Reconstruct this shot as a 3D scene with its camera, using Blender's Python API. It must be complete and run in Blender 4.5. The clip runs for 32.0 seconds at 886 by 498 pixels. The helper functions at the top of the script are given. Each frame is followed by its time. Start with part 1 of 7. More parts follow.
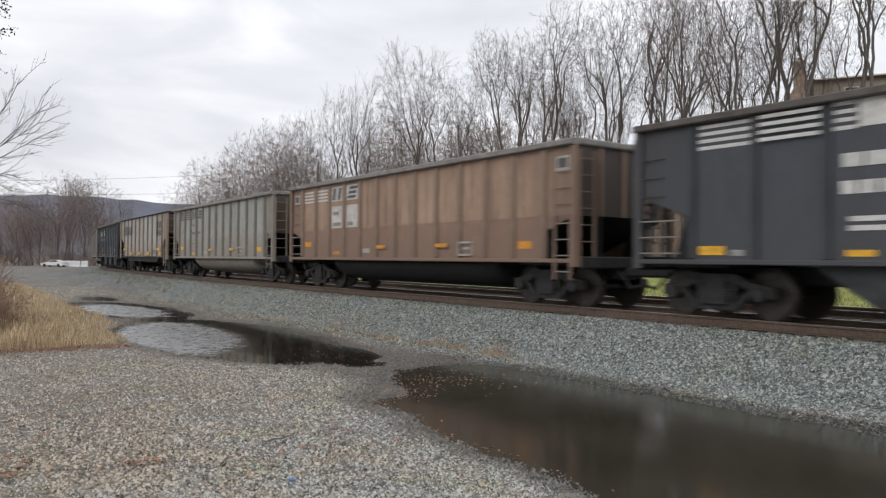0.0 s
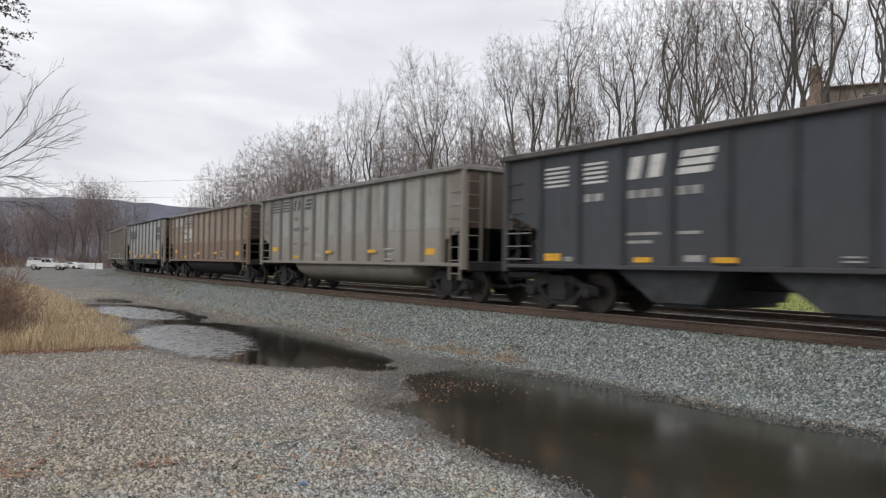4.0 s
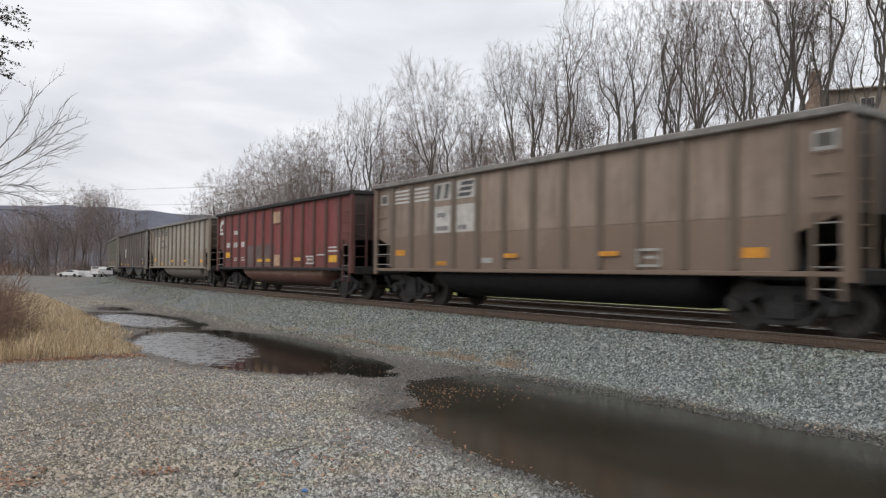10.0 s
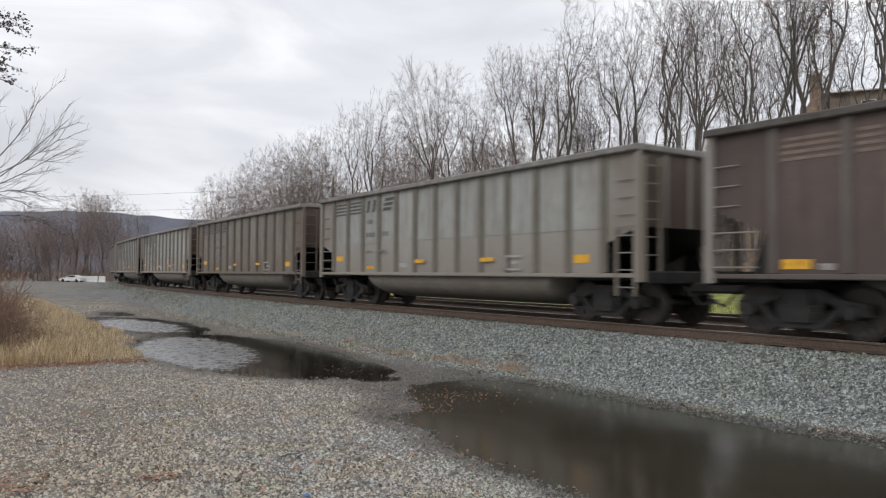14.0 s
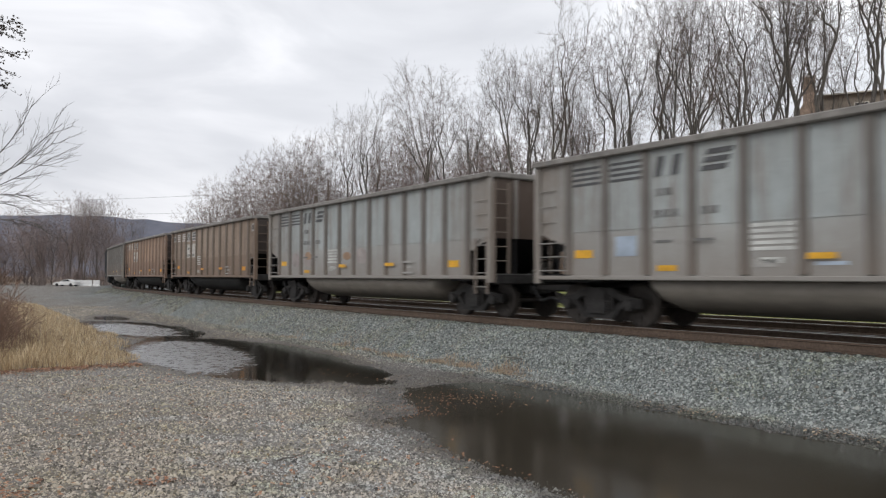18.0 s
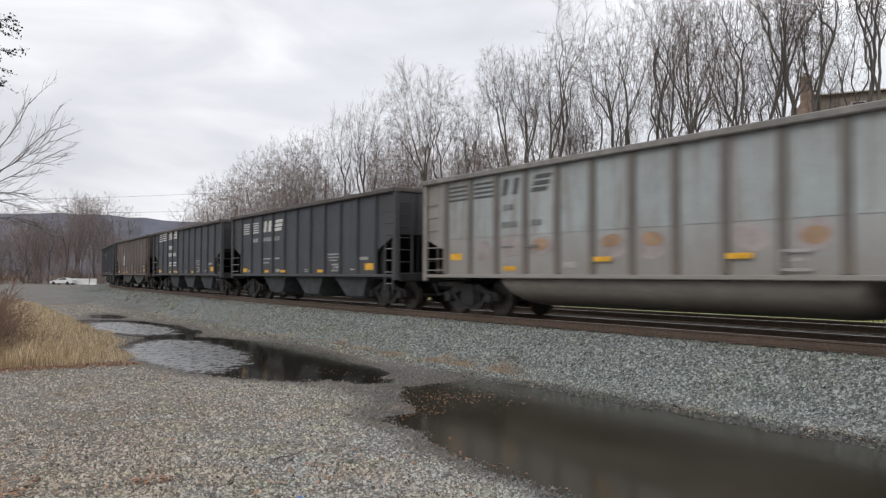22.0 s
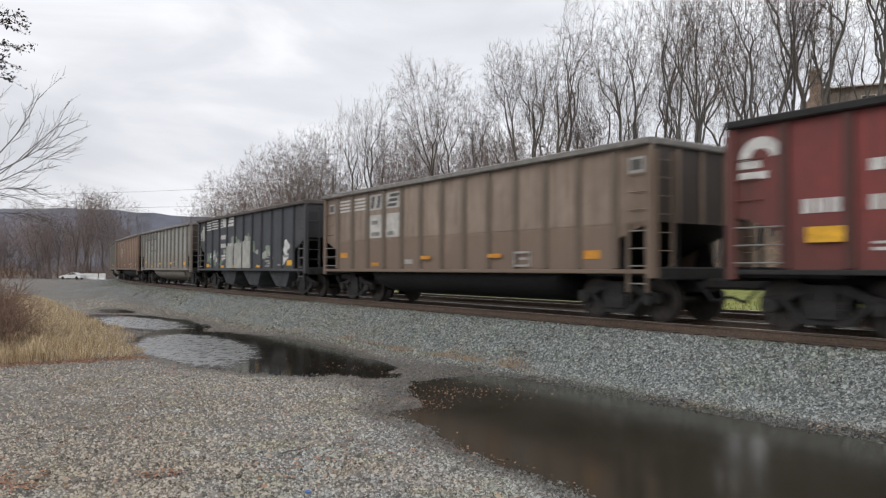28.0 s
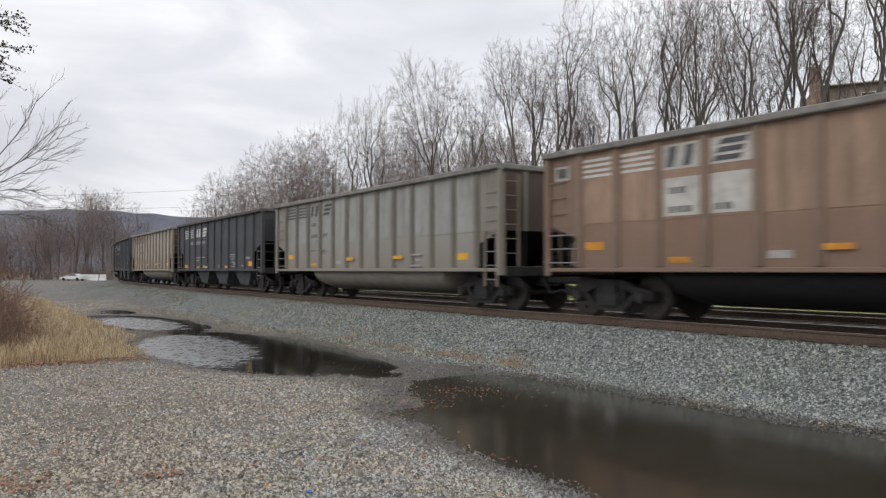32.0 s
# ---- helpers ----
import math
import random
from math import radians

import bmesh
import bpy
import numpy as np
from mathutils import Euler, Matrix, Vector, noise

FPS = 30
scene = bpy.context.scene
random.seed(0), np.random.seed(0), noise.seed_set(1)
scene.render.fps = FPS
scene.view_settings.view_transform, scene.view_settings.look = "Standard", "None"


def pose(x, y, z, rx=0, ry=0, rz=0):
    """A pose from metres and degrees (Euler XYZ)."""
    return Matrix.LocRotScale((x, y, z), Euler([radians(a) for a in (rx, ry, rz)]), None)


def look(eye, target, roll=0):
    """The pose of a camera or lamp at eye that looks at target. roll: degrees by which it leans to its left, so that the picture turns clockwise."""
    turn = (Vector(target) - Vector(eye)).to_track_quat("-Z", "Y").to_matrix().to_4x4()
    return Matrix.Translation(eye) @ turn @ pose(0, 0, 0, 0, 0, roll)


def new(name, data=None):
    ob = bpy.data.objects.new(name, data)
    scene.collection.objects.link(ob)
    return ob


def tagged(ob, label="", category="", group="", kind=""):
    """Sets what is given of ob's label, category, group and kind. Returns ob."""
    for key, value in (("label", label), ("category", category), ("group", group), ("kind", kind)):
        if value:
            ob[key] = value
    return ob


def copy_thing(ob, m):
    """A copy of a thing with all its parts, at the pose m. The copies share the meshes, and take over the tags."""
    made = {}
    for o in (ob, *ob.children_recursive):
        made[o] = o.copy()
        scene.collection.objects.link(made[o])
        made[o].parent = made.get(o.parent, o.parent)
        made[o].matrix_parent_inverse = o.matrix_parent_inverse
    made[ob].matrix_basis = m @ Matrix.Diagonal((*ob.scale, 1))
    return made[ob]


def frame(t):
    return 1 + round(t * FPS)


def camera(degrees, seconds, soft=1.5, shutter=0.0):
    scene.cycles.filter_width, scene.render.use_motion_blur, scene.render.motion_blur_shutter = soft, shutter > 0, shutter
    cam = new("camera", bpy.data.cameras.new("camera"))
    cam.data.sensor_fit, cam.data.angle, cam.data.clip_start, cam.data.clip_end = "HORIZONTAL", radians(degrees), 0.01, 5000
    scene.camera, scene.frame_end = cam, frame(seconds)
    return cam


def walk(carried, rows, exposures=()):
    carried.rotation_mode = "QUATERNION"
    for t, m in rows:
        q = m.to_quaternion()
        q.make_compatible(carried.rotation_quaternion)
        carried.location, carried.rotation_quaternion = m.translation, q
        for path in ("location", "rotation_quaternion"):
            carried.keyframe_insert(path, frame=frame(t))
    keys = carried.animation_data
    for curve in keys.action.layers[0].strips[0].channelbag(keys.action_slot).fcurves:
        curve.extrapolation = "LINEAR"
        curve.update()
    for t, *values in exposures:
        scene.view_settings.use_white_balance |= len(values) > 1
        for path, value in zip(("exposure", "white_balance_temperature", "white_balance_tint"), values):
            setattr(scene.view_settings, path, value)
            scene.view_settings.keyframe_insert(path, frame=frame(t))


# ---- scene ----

import itertools

# ---------------------------------------------------------------- camera
EYE = Vector((0.0, 0.0, 2.0))
RAIL = 0.966          # height of the rail heads
cam = camera(60.738, 32.0, soft=1.25, shutter=0.35)


def aim(yaw, pitch, roll):
    a, b = radians(yaw), radians(pitch)
    way = Vector((-math.sin(a) * math.cos(b), math.cos(a) * math.cos(b), math.sin(b)))
    return look(EYE, EYE + way, roll)


# seconds, yaw, pitch, roll of the hand-held camera
TURNS = (
    (0, -1.212, 0.785, 0.491), (0.5, -1.241, 0.907, 0.423), (1, -1.210, 0.908, 0.418), (1.5, -1.188, 0.922, 0.397),
    (2, -0.886, 1.039, 0.601), (2.5, -0.611, 1.068, 0.749), (3, -0.495, 1.063, 0.911), (3.5, -0.333, 1.071, 0.953),
    (5.5, -0.141, 1.436, 0.828), (6, -0.196, 1.412, 0.646), (6.5, -0.245, 1.436, 0.675), (7, -0.176, 1.463, 0.601),
    (7.5, -0.160, 1.508, 0.564), (8, -0.101, 1.533, 0.650), (8.5, -0.147, 1.577, 0.561), (9, -0.102, 1.585, 0.583),
    (9.5, -0.157, 1.584, 0.595), (10, -0.212, 1.583, 0.585), (10.5, -0.236, 1.569, 0.560), (11, -0.291, 1.592, 0.725),
    (11.5, -0.164, 1.732, 0.115), (12, 0.013, 1.853, 0.119), (12.5, 0.012, 1.853, 0.102), (13, 0.000, 1.872, 0.489),
    (13.5, -0.045, 1.870, 0.562), (14, -0.096, 1.890, 0.392), (14.5, -0.134, 1.906, 0.371), (16.5, -0.233, 1.962, 0.226),
    (17, -0.368, 2.016, 0.225), (17.5, -0.395, 2.098, 0.272), (18, -0.454, 2.114, 0.197), (18.5, -0.519, 2.156, 0.049),
    (19, -0.553, 2.174, 0.189), (19.5, -0.534, 2.105, 0.214), (20, -0.585, 2.073, 0.055), (20.5, -0.620, 2.092, 0.137),
    (21, -0.501, 2.056, 0.042), (21.5, -0.579, 2.068, 0.051), (22, -0.649, 2.021, 0.261), (22.5, -0.631, 1.906, 0.452),
    (23, -0.564, 1.889, 0.407), (23.5, -0.449, 1.892, 0.417), (24, -0.423, 1.868, 0.545), (24.5, -0.270, 1.853, 0.309),
    (25, -0.259, 1.802, 0.501), (25.5, -0.250, 1.739, 0.509), (27.5, -0.133, 1.693, 0.322), (28, -0.097, 1.621, 0.242),
    (28.5, -0.066, 1.668, 0.051), (29, -0.072, 1.724, 0.147), (29.5, -0.064, 1.751, 0.051), (30, 0.015, 1.738, 0.109),
    (30.5, 0.014, 1.680, 0.129), (31, 0.056, 1.589, -0.018), (31.5, -0.007, 1.590, 0.120), (32, -0.074, 1.564, -0.053))
walk(cam, [(t, aim(a, b, c)) for t, a, b, c in TURNS], [(0.0, 0.22), (0.6, 0.26), (1.9, 0.26), (2.9, 0.15), (32.0, 0.15)])

# ---------------------------------------------------------------- sky and light
EXPOSURE = 0.15
scene.view_settings.exposure = EXPOSURE
world = bpy.data.worlds.new("overcast_sky")
scene.world = world
world.use_nodes = True
wn, wl = world.node_tree.nodes, world.node_tree.links
wn.clear()
w_out = wn.new("ShaderNodeOutputWorld")
w_bg = wn.new("ShaderNodeBackground")
w_sky = wn.new("ShaderNodeTexSky")
w_sky.sky_type, w_sky.sun_disc = "NISHITA", False
w_sky.sun_elevation, w_sky.sun_rotation = radians(24), radians(215)
w_dim = wn.new("ShaderNodeMix")
w_dim.data_type, w_dim.blend_type = "RGBA", "MULTIPLY"
w_dim.inputs[0].default_value = 1.0
w_dim.inputs[7].default_value = (0.1, 0.1, 0.1, 1)
w_tc = wn.new("ShaderNodeTexCoord")
w_map = wn.new("ShaderNodeMapping")
w_map.inputs["Scale"].default_value = (1.3, 1.3, 4.2)
w_noise = wn.new("ShaderNodeTexNoise")
w_noise.inputs["Scale"].default_value, w_noise.inputs["Detail"].default_value, w_noise.inputs["Roughness"].default_value = 2.1, 6, 0.5
w_noise.inputs["Distortion"].default_value = 0.5
w_ramp = wn.new("ShaderNodeValToRGB")
w_ramp.color_ramp.elements[0].position, w_ramp.color_ramp.elements[0].color = 0.30, (0.655, 0.665, 0.70, 1)
w_ramp.color_ramp.elements[1].position, w_ramp.color_ramp.elements[1].color = 0.68, (1.03, 1.03, 1.055, 1)
w_mid = w_ramp.color_ramp.elements.new(0.48)
w_mid.color = (0.775, 0.785, 0.82, 1)
w_mix = wn.new("ShaderNodeMix")
w_mix.data_type = "RGBA"
w_mix.inputs[0].default_value = 0.93
wl.new(w_sky.outputs[0], w_dim.inputs[6])
wl.new(w_tc.outputs["Generated"], w_map.inputs["Vector"])
wl.new(w_map.outputs[0], w_noise.inputs["Vector"])
wl.new(w_noise.outputs["Fac"], w_ramp.inputs[0])
wl.new(w_dim.outputs[2], w_mix.inputs[6])
wl.new(w_ramp.outputs[0], w_mix.inputs[7])
# the cloud deck is a little greyer towards the horizon
w_sep = wn.new("ShaderNodeSeparateXYZ")
wl.new(w_tc.outputs["Generated"], w_sep.inputs[0])
w_low = wn.new("ShaderNodeValToRGB")
w_low.color_ramp.elements[0].position, w_low.color_ramp.elements[0].color = 0.0, (0.87, 0.87, 0.885, 1)
w_low.color_ramp.elements[1].position, w_low.color_ramp.elements[1].color = 0.30, (1.06, 1.06, 1.06, 1)
wl.new(w_sep.outputs[2], w_low.inputs[0])
w_grad = wn.new("ShaderNodeMix")
w_grad.data_type, w_grad.blend_type = "RGBA", "MULTIPLY"
w_grad.inputs[0].default_value = 1.0
wl.new(w_mix.outputs[2], w_grad.inputs[6])
wl.new(w_low.outputs[0], w_grad.inputs[7])
# the cloud is thinner towards the east
w_east = wn.new("ShaderNodeValToRGB")
w_east.color_ramp.elements[0].position, w_east.color_ramp.elements[0].color = 0.0, (0.90, 0.90, 0.91, 1)
w_east.color_ramp.elements[1].position, w_east.color_ramp.elements[1].color = 1.0, (1.08, 1.08, 1.075, 1)
w_half = wn.new("ShaderNodeMapRange")
w_half.inputs["From Min"].default_value, w_half.inputs["From Max"].default_value = -0.7, 0.6
wl.new(w_sep.outputs[0], w_half.inputs["Value"])
wl.new(w_half.outputs[0], w_east.inputs[0])
w_side = wn.new("ShaderNodeMix")
w_side.data_type, w_side.blend_type = "RGBA", "MULTIPLY"
w_side.inputs[0].default_value = 1.0
wl.new(w_grad.outputs[2], w_side.inputs[6])
wl.new(w_east.outputs[0], w_side.inputs[7])
wl.new(w_side.outputs[2], w_bg.inputs[0])
w_bg.inputs[1].default_value = 1.0
wl.new(w_bg.outputs[0], w_out.inputs[0])
sun_data = bpy.data.lights.new("sun", "SUN")
sun_data.energy, sun_data.angle, sun_data.color = 0.6, radians(30), (1.0, 0.97, 0.93)
sun = new("sun", sun_data)
sun.matrix_world = look((-60, -80, 60), (0, 0, 0))


# ---------------------------------------------------------------- materials
class Nodes:
    """A small helper round one node material."""

    def __init__(self, name, rough=0.8, metal=0.0):
        self.mat = bpy.data.materials.new(name)
        self.mat.use_nodes = True
        self.n, self.l = self.mat.node_tree.nodes, self.mat.node_tree.links
        self.bsdf = self.n["Principled BSDF"]
        self.bsdf.inputs["Roughness"].default_value = rough
        self.bsdf.inputs["Metallic"].default_value = metal
        self.tc = self.n.new("ShaderNodeTexCoord")

    def noise(self, scale, detail=4, rough=0.55, stretch=(1, 1, 1), coord="Object", shift=0.0):
        m = self.n.new("ShaderNodeMapping")
        m.inputs["Scale"].default_value = stretch
        m.inputs["Location"].default_value = (shift, shift * 1.7, shift * 0.3)
        self.l.new(self.tc.outputs[coord], m.inputs["Vector"])
        t = self.n.new("ShaderNodeTexNoise")
        t.inputs["Scale"].default_value, t.inputs["Detail"].default_value, t.inputs["Roughness"].default_value = scale, detail, rough
        self.l.new(m.outputs[0], t.inputs["Vector"])
        return t.outputs["Fac"]

    def voronoi(self, scale, out="Color", coord="Object", feature="F1"):
        t = self.n.new("ShaderNodeTexVoronoi")
        t.feature = feature
        t.inputs["Scale"].default_value = scale
        self.l.new(self.tc.outputs[coord], t.inputs["Vector"])
        return t.outputs[out]

    def ramp(self, fac, *stops):
        r = self.n.new("ShaderNodeValToRGB")
        e = r.color_ramp.elements
        while len(e) < len(stops):
            e.new(0.5)
        for k, (p, c) in enumerate(stops):
            e[k].position = p
            e[k].color = (*c, 1) if hasattr(c, "__len__") else (c, c, c, 1)
        self.l.new(fac, r.inputs[0])
        return r.outputs[0]

    def mix(self, fac, a, b, kind="MIX"):
        m = self.n.new("ShaderNodeMix")
        m.data_type, m.blend_type = "RGBA", kind
        for value, socket in ((fac, m.inputs[0]), (a, m.inputs[6]), (b, m.inputs[7])):
            if hasattr(value, "node"):
                self.l.new(value, socket)
            elif hasattr(value, "__len__"):
                socket.default_value = (*value, 1)
            else:
                socket.default_value = value
        return m.outputs[2]

    def math(self, op, a, b=0.0):
        m = self.n.new("ShaderNodeMath")
        m.operation = op
        for value, socket in ((a, m.inputs[0]), (b, m.inputs[1])):
            if hasattr(value, "node"):
                self.l.new(value, socket)
            else:
                socket.default_value = value
        return m.outputs[0]

    def axis(self, which, coord="Object"):
        s = self.n.new("ShaderNodeSeparateXYZ")
        self.l.new(self.tc.outputs[coord], s.inputs[0])
        return s.outputs[which]

    def random(self):
        return self.n.new("ShaderNodeObjectInfo").outputs["Random"]

    def island(self):
        return self.n.new("ShaderNodeNewGeometry").outputs["Random Per Island"]

    def done(self, color, bump=None, strength=0.3, dist=0.02, rough=None):
        if hasattr(color, "node"):
            self.l.new(color, self.bsdf.inputs["Base Color"])
        else:
            self.bsdf.inputs["Base Color"].default_value = (*color, 1)
        if bump is not None:
            b = self.n.new("ShaderNodeBump")
            b.inputs["Strength"].default_value, b.inputs["Distance"].default_value = strength, dist
            self.l.new(bump, b.inputs["Height"])
            self.l.new(b.outputs[0], self.bsdf.inputs["Normal"])
        if rough is not None:
            self.l.new(rough, self.bsdf.inputs["Roughness"])
        return self.mat


def paint(name, base, dust, rust, low=None, dusty=0.5, shift=0.0):
    """Weathered coal-car paint: coal dust, runs of rust, and on some cars a dirty lower band."""
    k = Nodes(name, 0.62)
    blotch = k.noise(0.55, 5, 0.6, shift=shift)
    runs = k.noise(3.2, 5, 0.65, (1.6, 1.0, 0.13), shift=shift + 3)
    grain = k.noise(28, 3, 0.6)
    c = k.mix(k.ramp(blotch, (0.33, 0.0), (0.72, dusty)), base, dust)
    c = k.mix(k.ramp(runs, (0.47, 0.0), (0.72, 0.8)), c, rust)
    mottle = k.noise(4.5, 5, 0.7, (1.0, 1.0, 0.5), shift=shift + 17)
    c = k.mix(0.4, c, k.ramp(mottle, (0.3, 0.62), (0.7, 1.3)), "MULTIPLY")
    if low:
        edge = k.math("ADD", k.axis(2), k.math("MULTIPLY", k.noise(2.0, 4, 0.6, shift=shift), 0.16))
        band = k.ramp(k.math("MULTIPLY", edge, 0.25), (0.505, 0.8), (0.525, 0.0))
        c = k.mix(band, c, low)
    # each plate between the ribs has aged a little differently
    plate = k.n.new("ShaderNodeTexWhiteNoise")
    plate.noise_dimensions = "1D"
    k.l.new(k.math("FLOOR", k.math("ADD", k.math("MULTIPLY", k.axis(0), 0.952), shift + 40.0)), plate.inputs["W"])
    c = k.mix(0.3, c, k.ramp(plate.outputs["Value"], (0.0, 0.72), (1.0, 1.28)), "MULTIPLY")
    smear = k.noise(0.9, 6, 0.7, (1.0, 1.0, 0.6), shift=shift + 7)
    c = k.mix(k.ramp(smear, (0.56, 0.0), (0.78, 0.5)), c, tuple(min(1, v * 1.35 + 0.02) for v in base))
    # soot and rust gather on the end panels, dust along the sill
    ends = k.math("MULTIPLY", k.math("ABSOLUTE", k.axis(0)), 0.137)
    grime = k.math("ADD", ends, k.math("MULTIPLY", k.math("SUBTRACT", k.noise(1.3, 5, 0.65, shift=shift + 11), 0.5), 0.35))
    c = k.mix(k.ramp(grime, (0.74, 0.0), (0.97, 0.7)), c, rust)
    foot = k.math("ADD", k.math("MULTIPLY", k.axis(2), 0.25), k.math("MULTIPLY", k.math("SUBTRACT", k.noise(1.1, 5, 0.65, shift=shift + 5), 0.5), 0.4))
    c = k.mix(k.ramp(foot, (0.27, 0.75), (0.54, 0.0)), c, tuple(0.35 * a + 0.65 * b for a, b in zip(dust, rust)))
    c = k.mix(0.16, c, k.ramp(grain, (0.35, 0.55), (0.7, 1.25)), "MULTIPLY")
    return k.done(c, grain, 0.12, 0.006, k.ramp(blotch, (0.3, 0.5), (0.75, 0.8)))


def plain(name, base, rough=0.7, metal=0.0, vary=0.35, scale=14.0, bump=0.2):
    k = Nodes(name, rough, metal)
    a, b = k.noise(scale, 5, 0.6), k.noise(scale * 0.12, 3)
    lo = tuple(v * (1 - vary) for v in base)
    hi = tuple(min(1, v * (1 + vary)) for v in base)
    c = k.mix(k.ramp(a, (0.3, 0.0), (0.7, 1.0)), lo, hi)
    c = k.mix(0.35, c, k.ramp(b, (0.35, 0.65), (0.65, 1.2)), "MULTIPLY")
    return k.done(c, a, bump, 0.01)


# ---------------------------------------------------------------- mesh helpers
class Shape:
    """Collects vertices and faces of one mesh."""

    def __init__(self):
        self.v, self.f = [], []

    def add(self, verts, faces):
        n = len(self.v)
        self.v.extend(verts)
        self.f.extend([tuple(n + i for i in f) for f in faces])
        return self

    def box(self, x0, x1, y0, y1, z0, z1, c=0.0):
        """A box; c chamfers the four edges along its longest side."""
        size = (x1 - x0, y1 - y0, z1 - z0)
        if c <= 0:
            p = [(x, y, z) for z in (z0, z1) for y in (y0, y1) for x in (x0, x1)]
            return self.add(p, [(0, 2, 3, 1), (4, 5, 7, 6), (0, 1, 5, 4), (2, 6, 7, 3), (0, 4, 6, 2), (1, 3, 7, 5)])
        ax = max(range(3), key=lambda i: abs(size[i]))
        lo, hi = (x0, y0, z0), (x1, y1, z1)
        a, b = [i for i in range(3) if i != ax]
        ring = [(lo[a] + c, lo[b]), (hi[a] - c, lo[b]), (hi[a], lo[b] + c), (hi[a], hi[b] - c),
                (hi[a] - c, hi[b]), (lo[a] + c, hi[b]), (lo[a], hi[b] - c), (lo[a], lo[b] + c)]
        verts = []
        for end in (lo[ax], hi[ax]):
            for u, w in ring:
                q = [0, 0, 0]
                q[ax], q[a], q[b] = end, u, w
                verts.append(tuple(q))
        faces = [tuple(range(7, -1, -1)), tuple(range(8, 16))]
        faces += [(i, (i + 1) % 8, 8 + (i + 1) % 8, 8 + i) for i in range(8)]
        return self.add(verts, faces)

    def slab(self, outline, y0, y1):
        """An outline in x and z, thickened from y0 to y1."""
        n = len(outline)
        verts = [(x, y0, z) for x, z in outline] + [(x, y1, z) for x, z in outline]
        faces = [tuple(range(n)), tuple(range(2 * n - 1, n - 1, -1))]
        faces += [(i, n + i, n + (i + 1) % n, (i + 1) % n) for i in range(n)]
        return self.add(verts, faces)

    def slab_x(self, outline, x0, x1):
        """An outline in y and z, thickened from x0 to x1."""
        n = len(outline)
        verts = [(x0, y, z) for y, z in outline] + [(x1, y, z) for y, z in outline]
        faces = [tuple(range(n)), tuple(range(2 * n - 1, n - 1, -1))]
        faces += [(i, n + i, n + (i + 1) % n, (i + 1) % n) for i in range(n)]
        return self.add(verts, faces)

    def loft(self, rings, caps=True):
        n = len(rings[0])
        verts = [p for r in rings for p in r]
        faces = [(k * n + i, k * n + (i + 1) % n, (k + 1) * n + (i + 1) % n, (k + 1) * n + i) for k in range(len(rings) - 1) for i in range(n)]
        if caps:
            faces += [tuple(range(n - 1, -1, -1)), tuple(range((len(rings) - 1) * n, len(rings) * n))]
        return self.add(verts, faces)

    def tube(self, path, radii, sides=6, caps=True):
        rings = []
        for i, p in enumerate(path):
            p = Vector(p)
            d = Vector(path[min(i + 1, len(path) - 1)]) - Vector(path[max(i - 1, 0)])
            d.normalize()
            up = Vector((0, 0, 1)) if abs(d.z) < 0.9 else Vector((1, 0, 0))
            a = d.cross(up).normalized()
            b = d.cross(a)
            r = radii[i] if hasattr(radii, "__len__") else radii
            rings.append([tuple(p + (a * math.cos(6.28319 * k / sides) + b * math.sin(6.28319 * k / sides)) * r) for k in range(sides)])
        return self.loft(rings, caps)

    def wheel(self, cx, y0, y1, cz, r, n=28):
        rings = []
        for y, rr in ((y0, r * 0.86), (y0 + (y1 - y0) * 0.12, r), (y1 - (y1 - y0) * 0.12, r), (y1, r * 0.86)):
            rings.append([(cx + math.cos(6.28319 * k / n) * rr, y, cz + math.sin(6.28319 * k / n) * rr) for k in range(n)])
        return self.loft(rings)

    def mesh(self, name, smooth=False):
        me = bpy.data.meshes.new(name)
        me.from_pydata(self.v, [], self.f)
        bm = bmesh.new()
        bm.from_mesh(me)
        bmesh.ops.recalc_face_normals(bm, faces=bm.faces)
        bm.to_mesh(me)
        bm.free()
        if smooth:
            me.polygons.foreach_set("use_smooth", [True] * len(me.polygons))
        return me


def part(name, data, material, parent, label="", loc=None):
    """One mesh object under a thing or a part; the mesh may be shared, the material belongs to the object."""
    if isinstance(data, Shape):
        data = data.mesh(name)
    ob = new(name, data)
    if not data.materials:
        data.materials.append(None)
    ob.material_slots[0].link = "OBJECT"
    ob.material_slots[0].material = material
    if parent is not None:
        ob.parent = parent
    if loc is not None:
        ob.location = loc
    if label:
        ob["label"] = label
    return ob


def raw_mesh(name, verts, faces, smooth=False):
    """A mesh from numpy arrays of vertices and of faces with a fixed number of corners."""
    me = bpy.data.meshes.new(name)
    k = faces.shape[1]
    me.vertices.add(len(verts))
    me.vertices.foreach_set("co", np.ascontiguousarray(verts, dtype=np.float32).ravel())
    me.loops.add(faces.size)
    me.loops.foreach_set("vertex_index", np.ascontiguousarray(faces, dtype=np.int32).ravel())
    me.polygons.add(len(faces))
    me.polygons.foreach_set("loop_start", np.arange(0, faces.size, k, dtype=np.int32))
    if smooth:
        me.polygons.foreach_set("use_smooth", np.ones(len(faces), dtype=bool))
    me.update(calc_edges=True)
    return me


# ---------------------------------------------------------------- the curved line
X0, Y0, PHI, K0 = 2.294, 19.871, -0.97342, 0.00137784
S1, K1 = -42.0, 0.004         # further back the curve is tighter


def arc(s, x, y, phi, k):
    a = phi + k * s
    return x + (math.sin(a) - math.sin(phi)) / k, y - (math.cos(a) - math.cos(phi)) / k, a


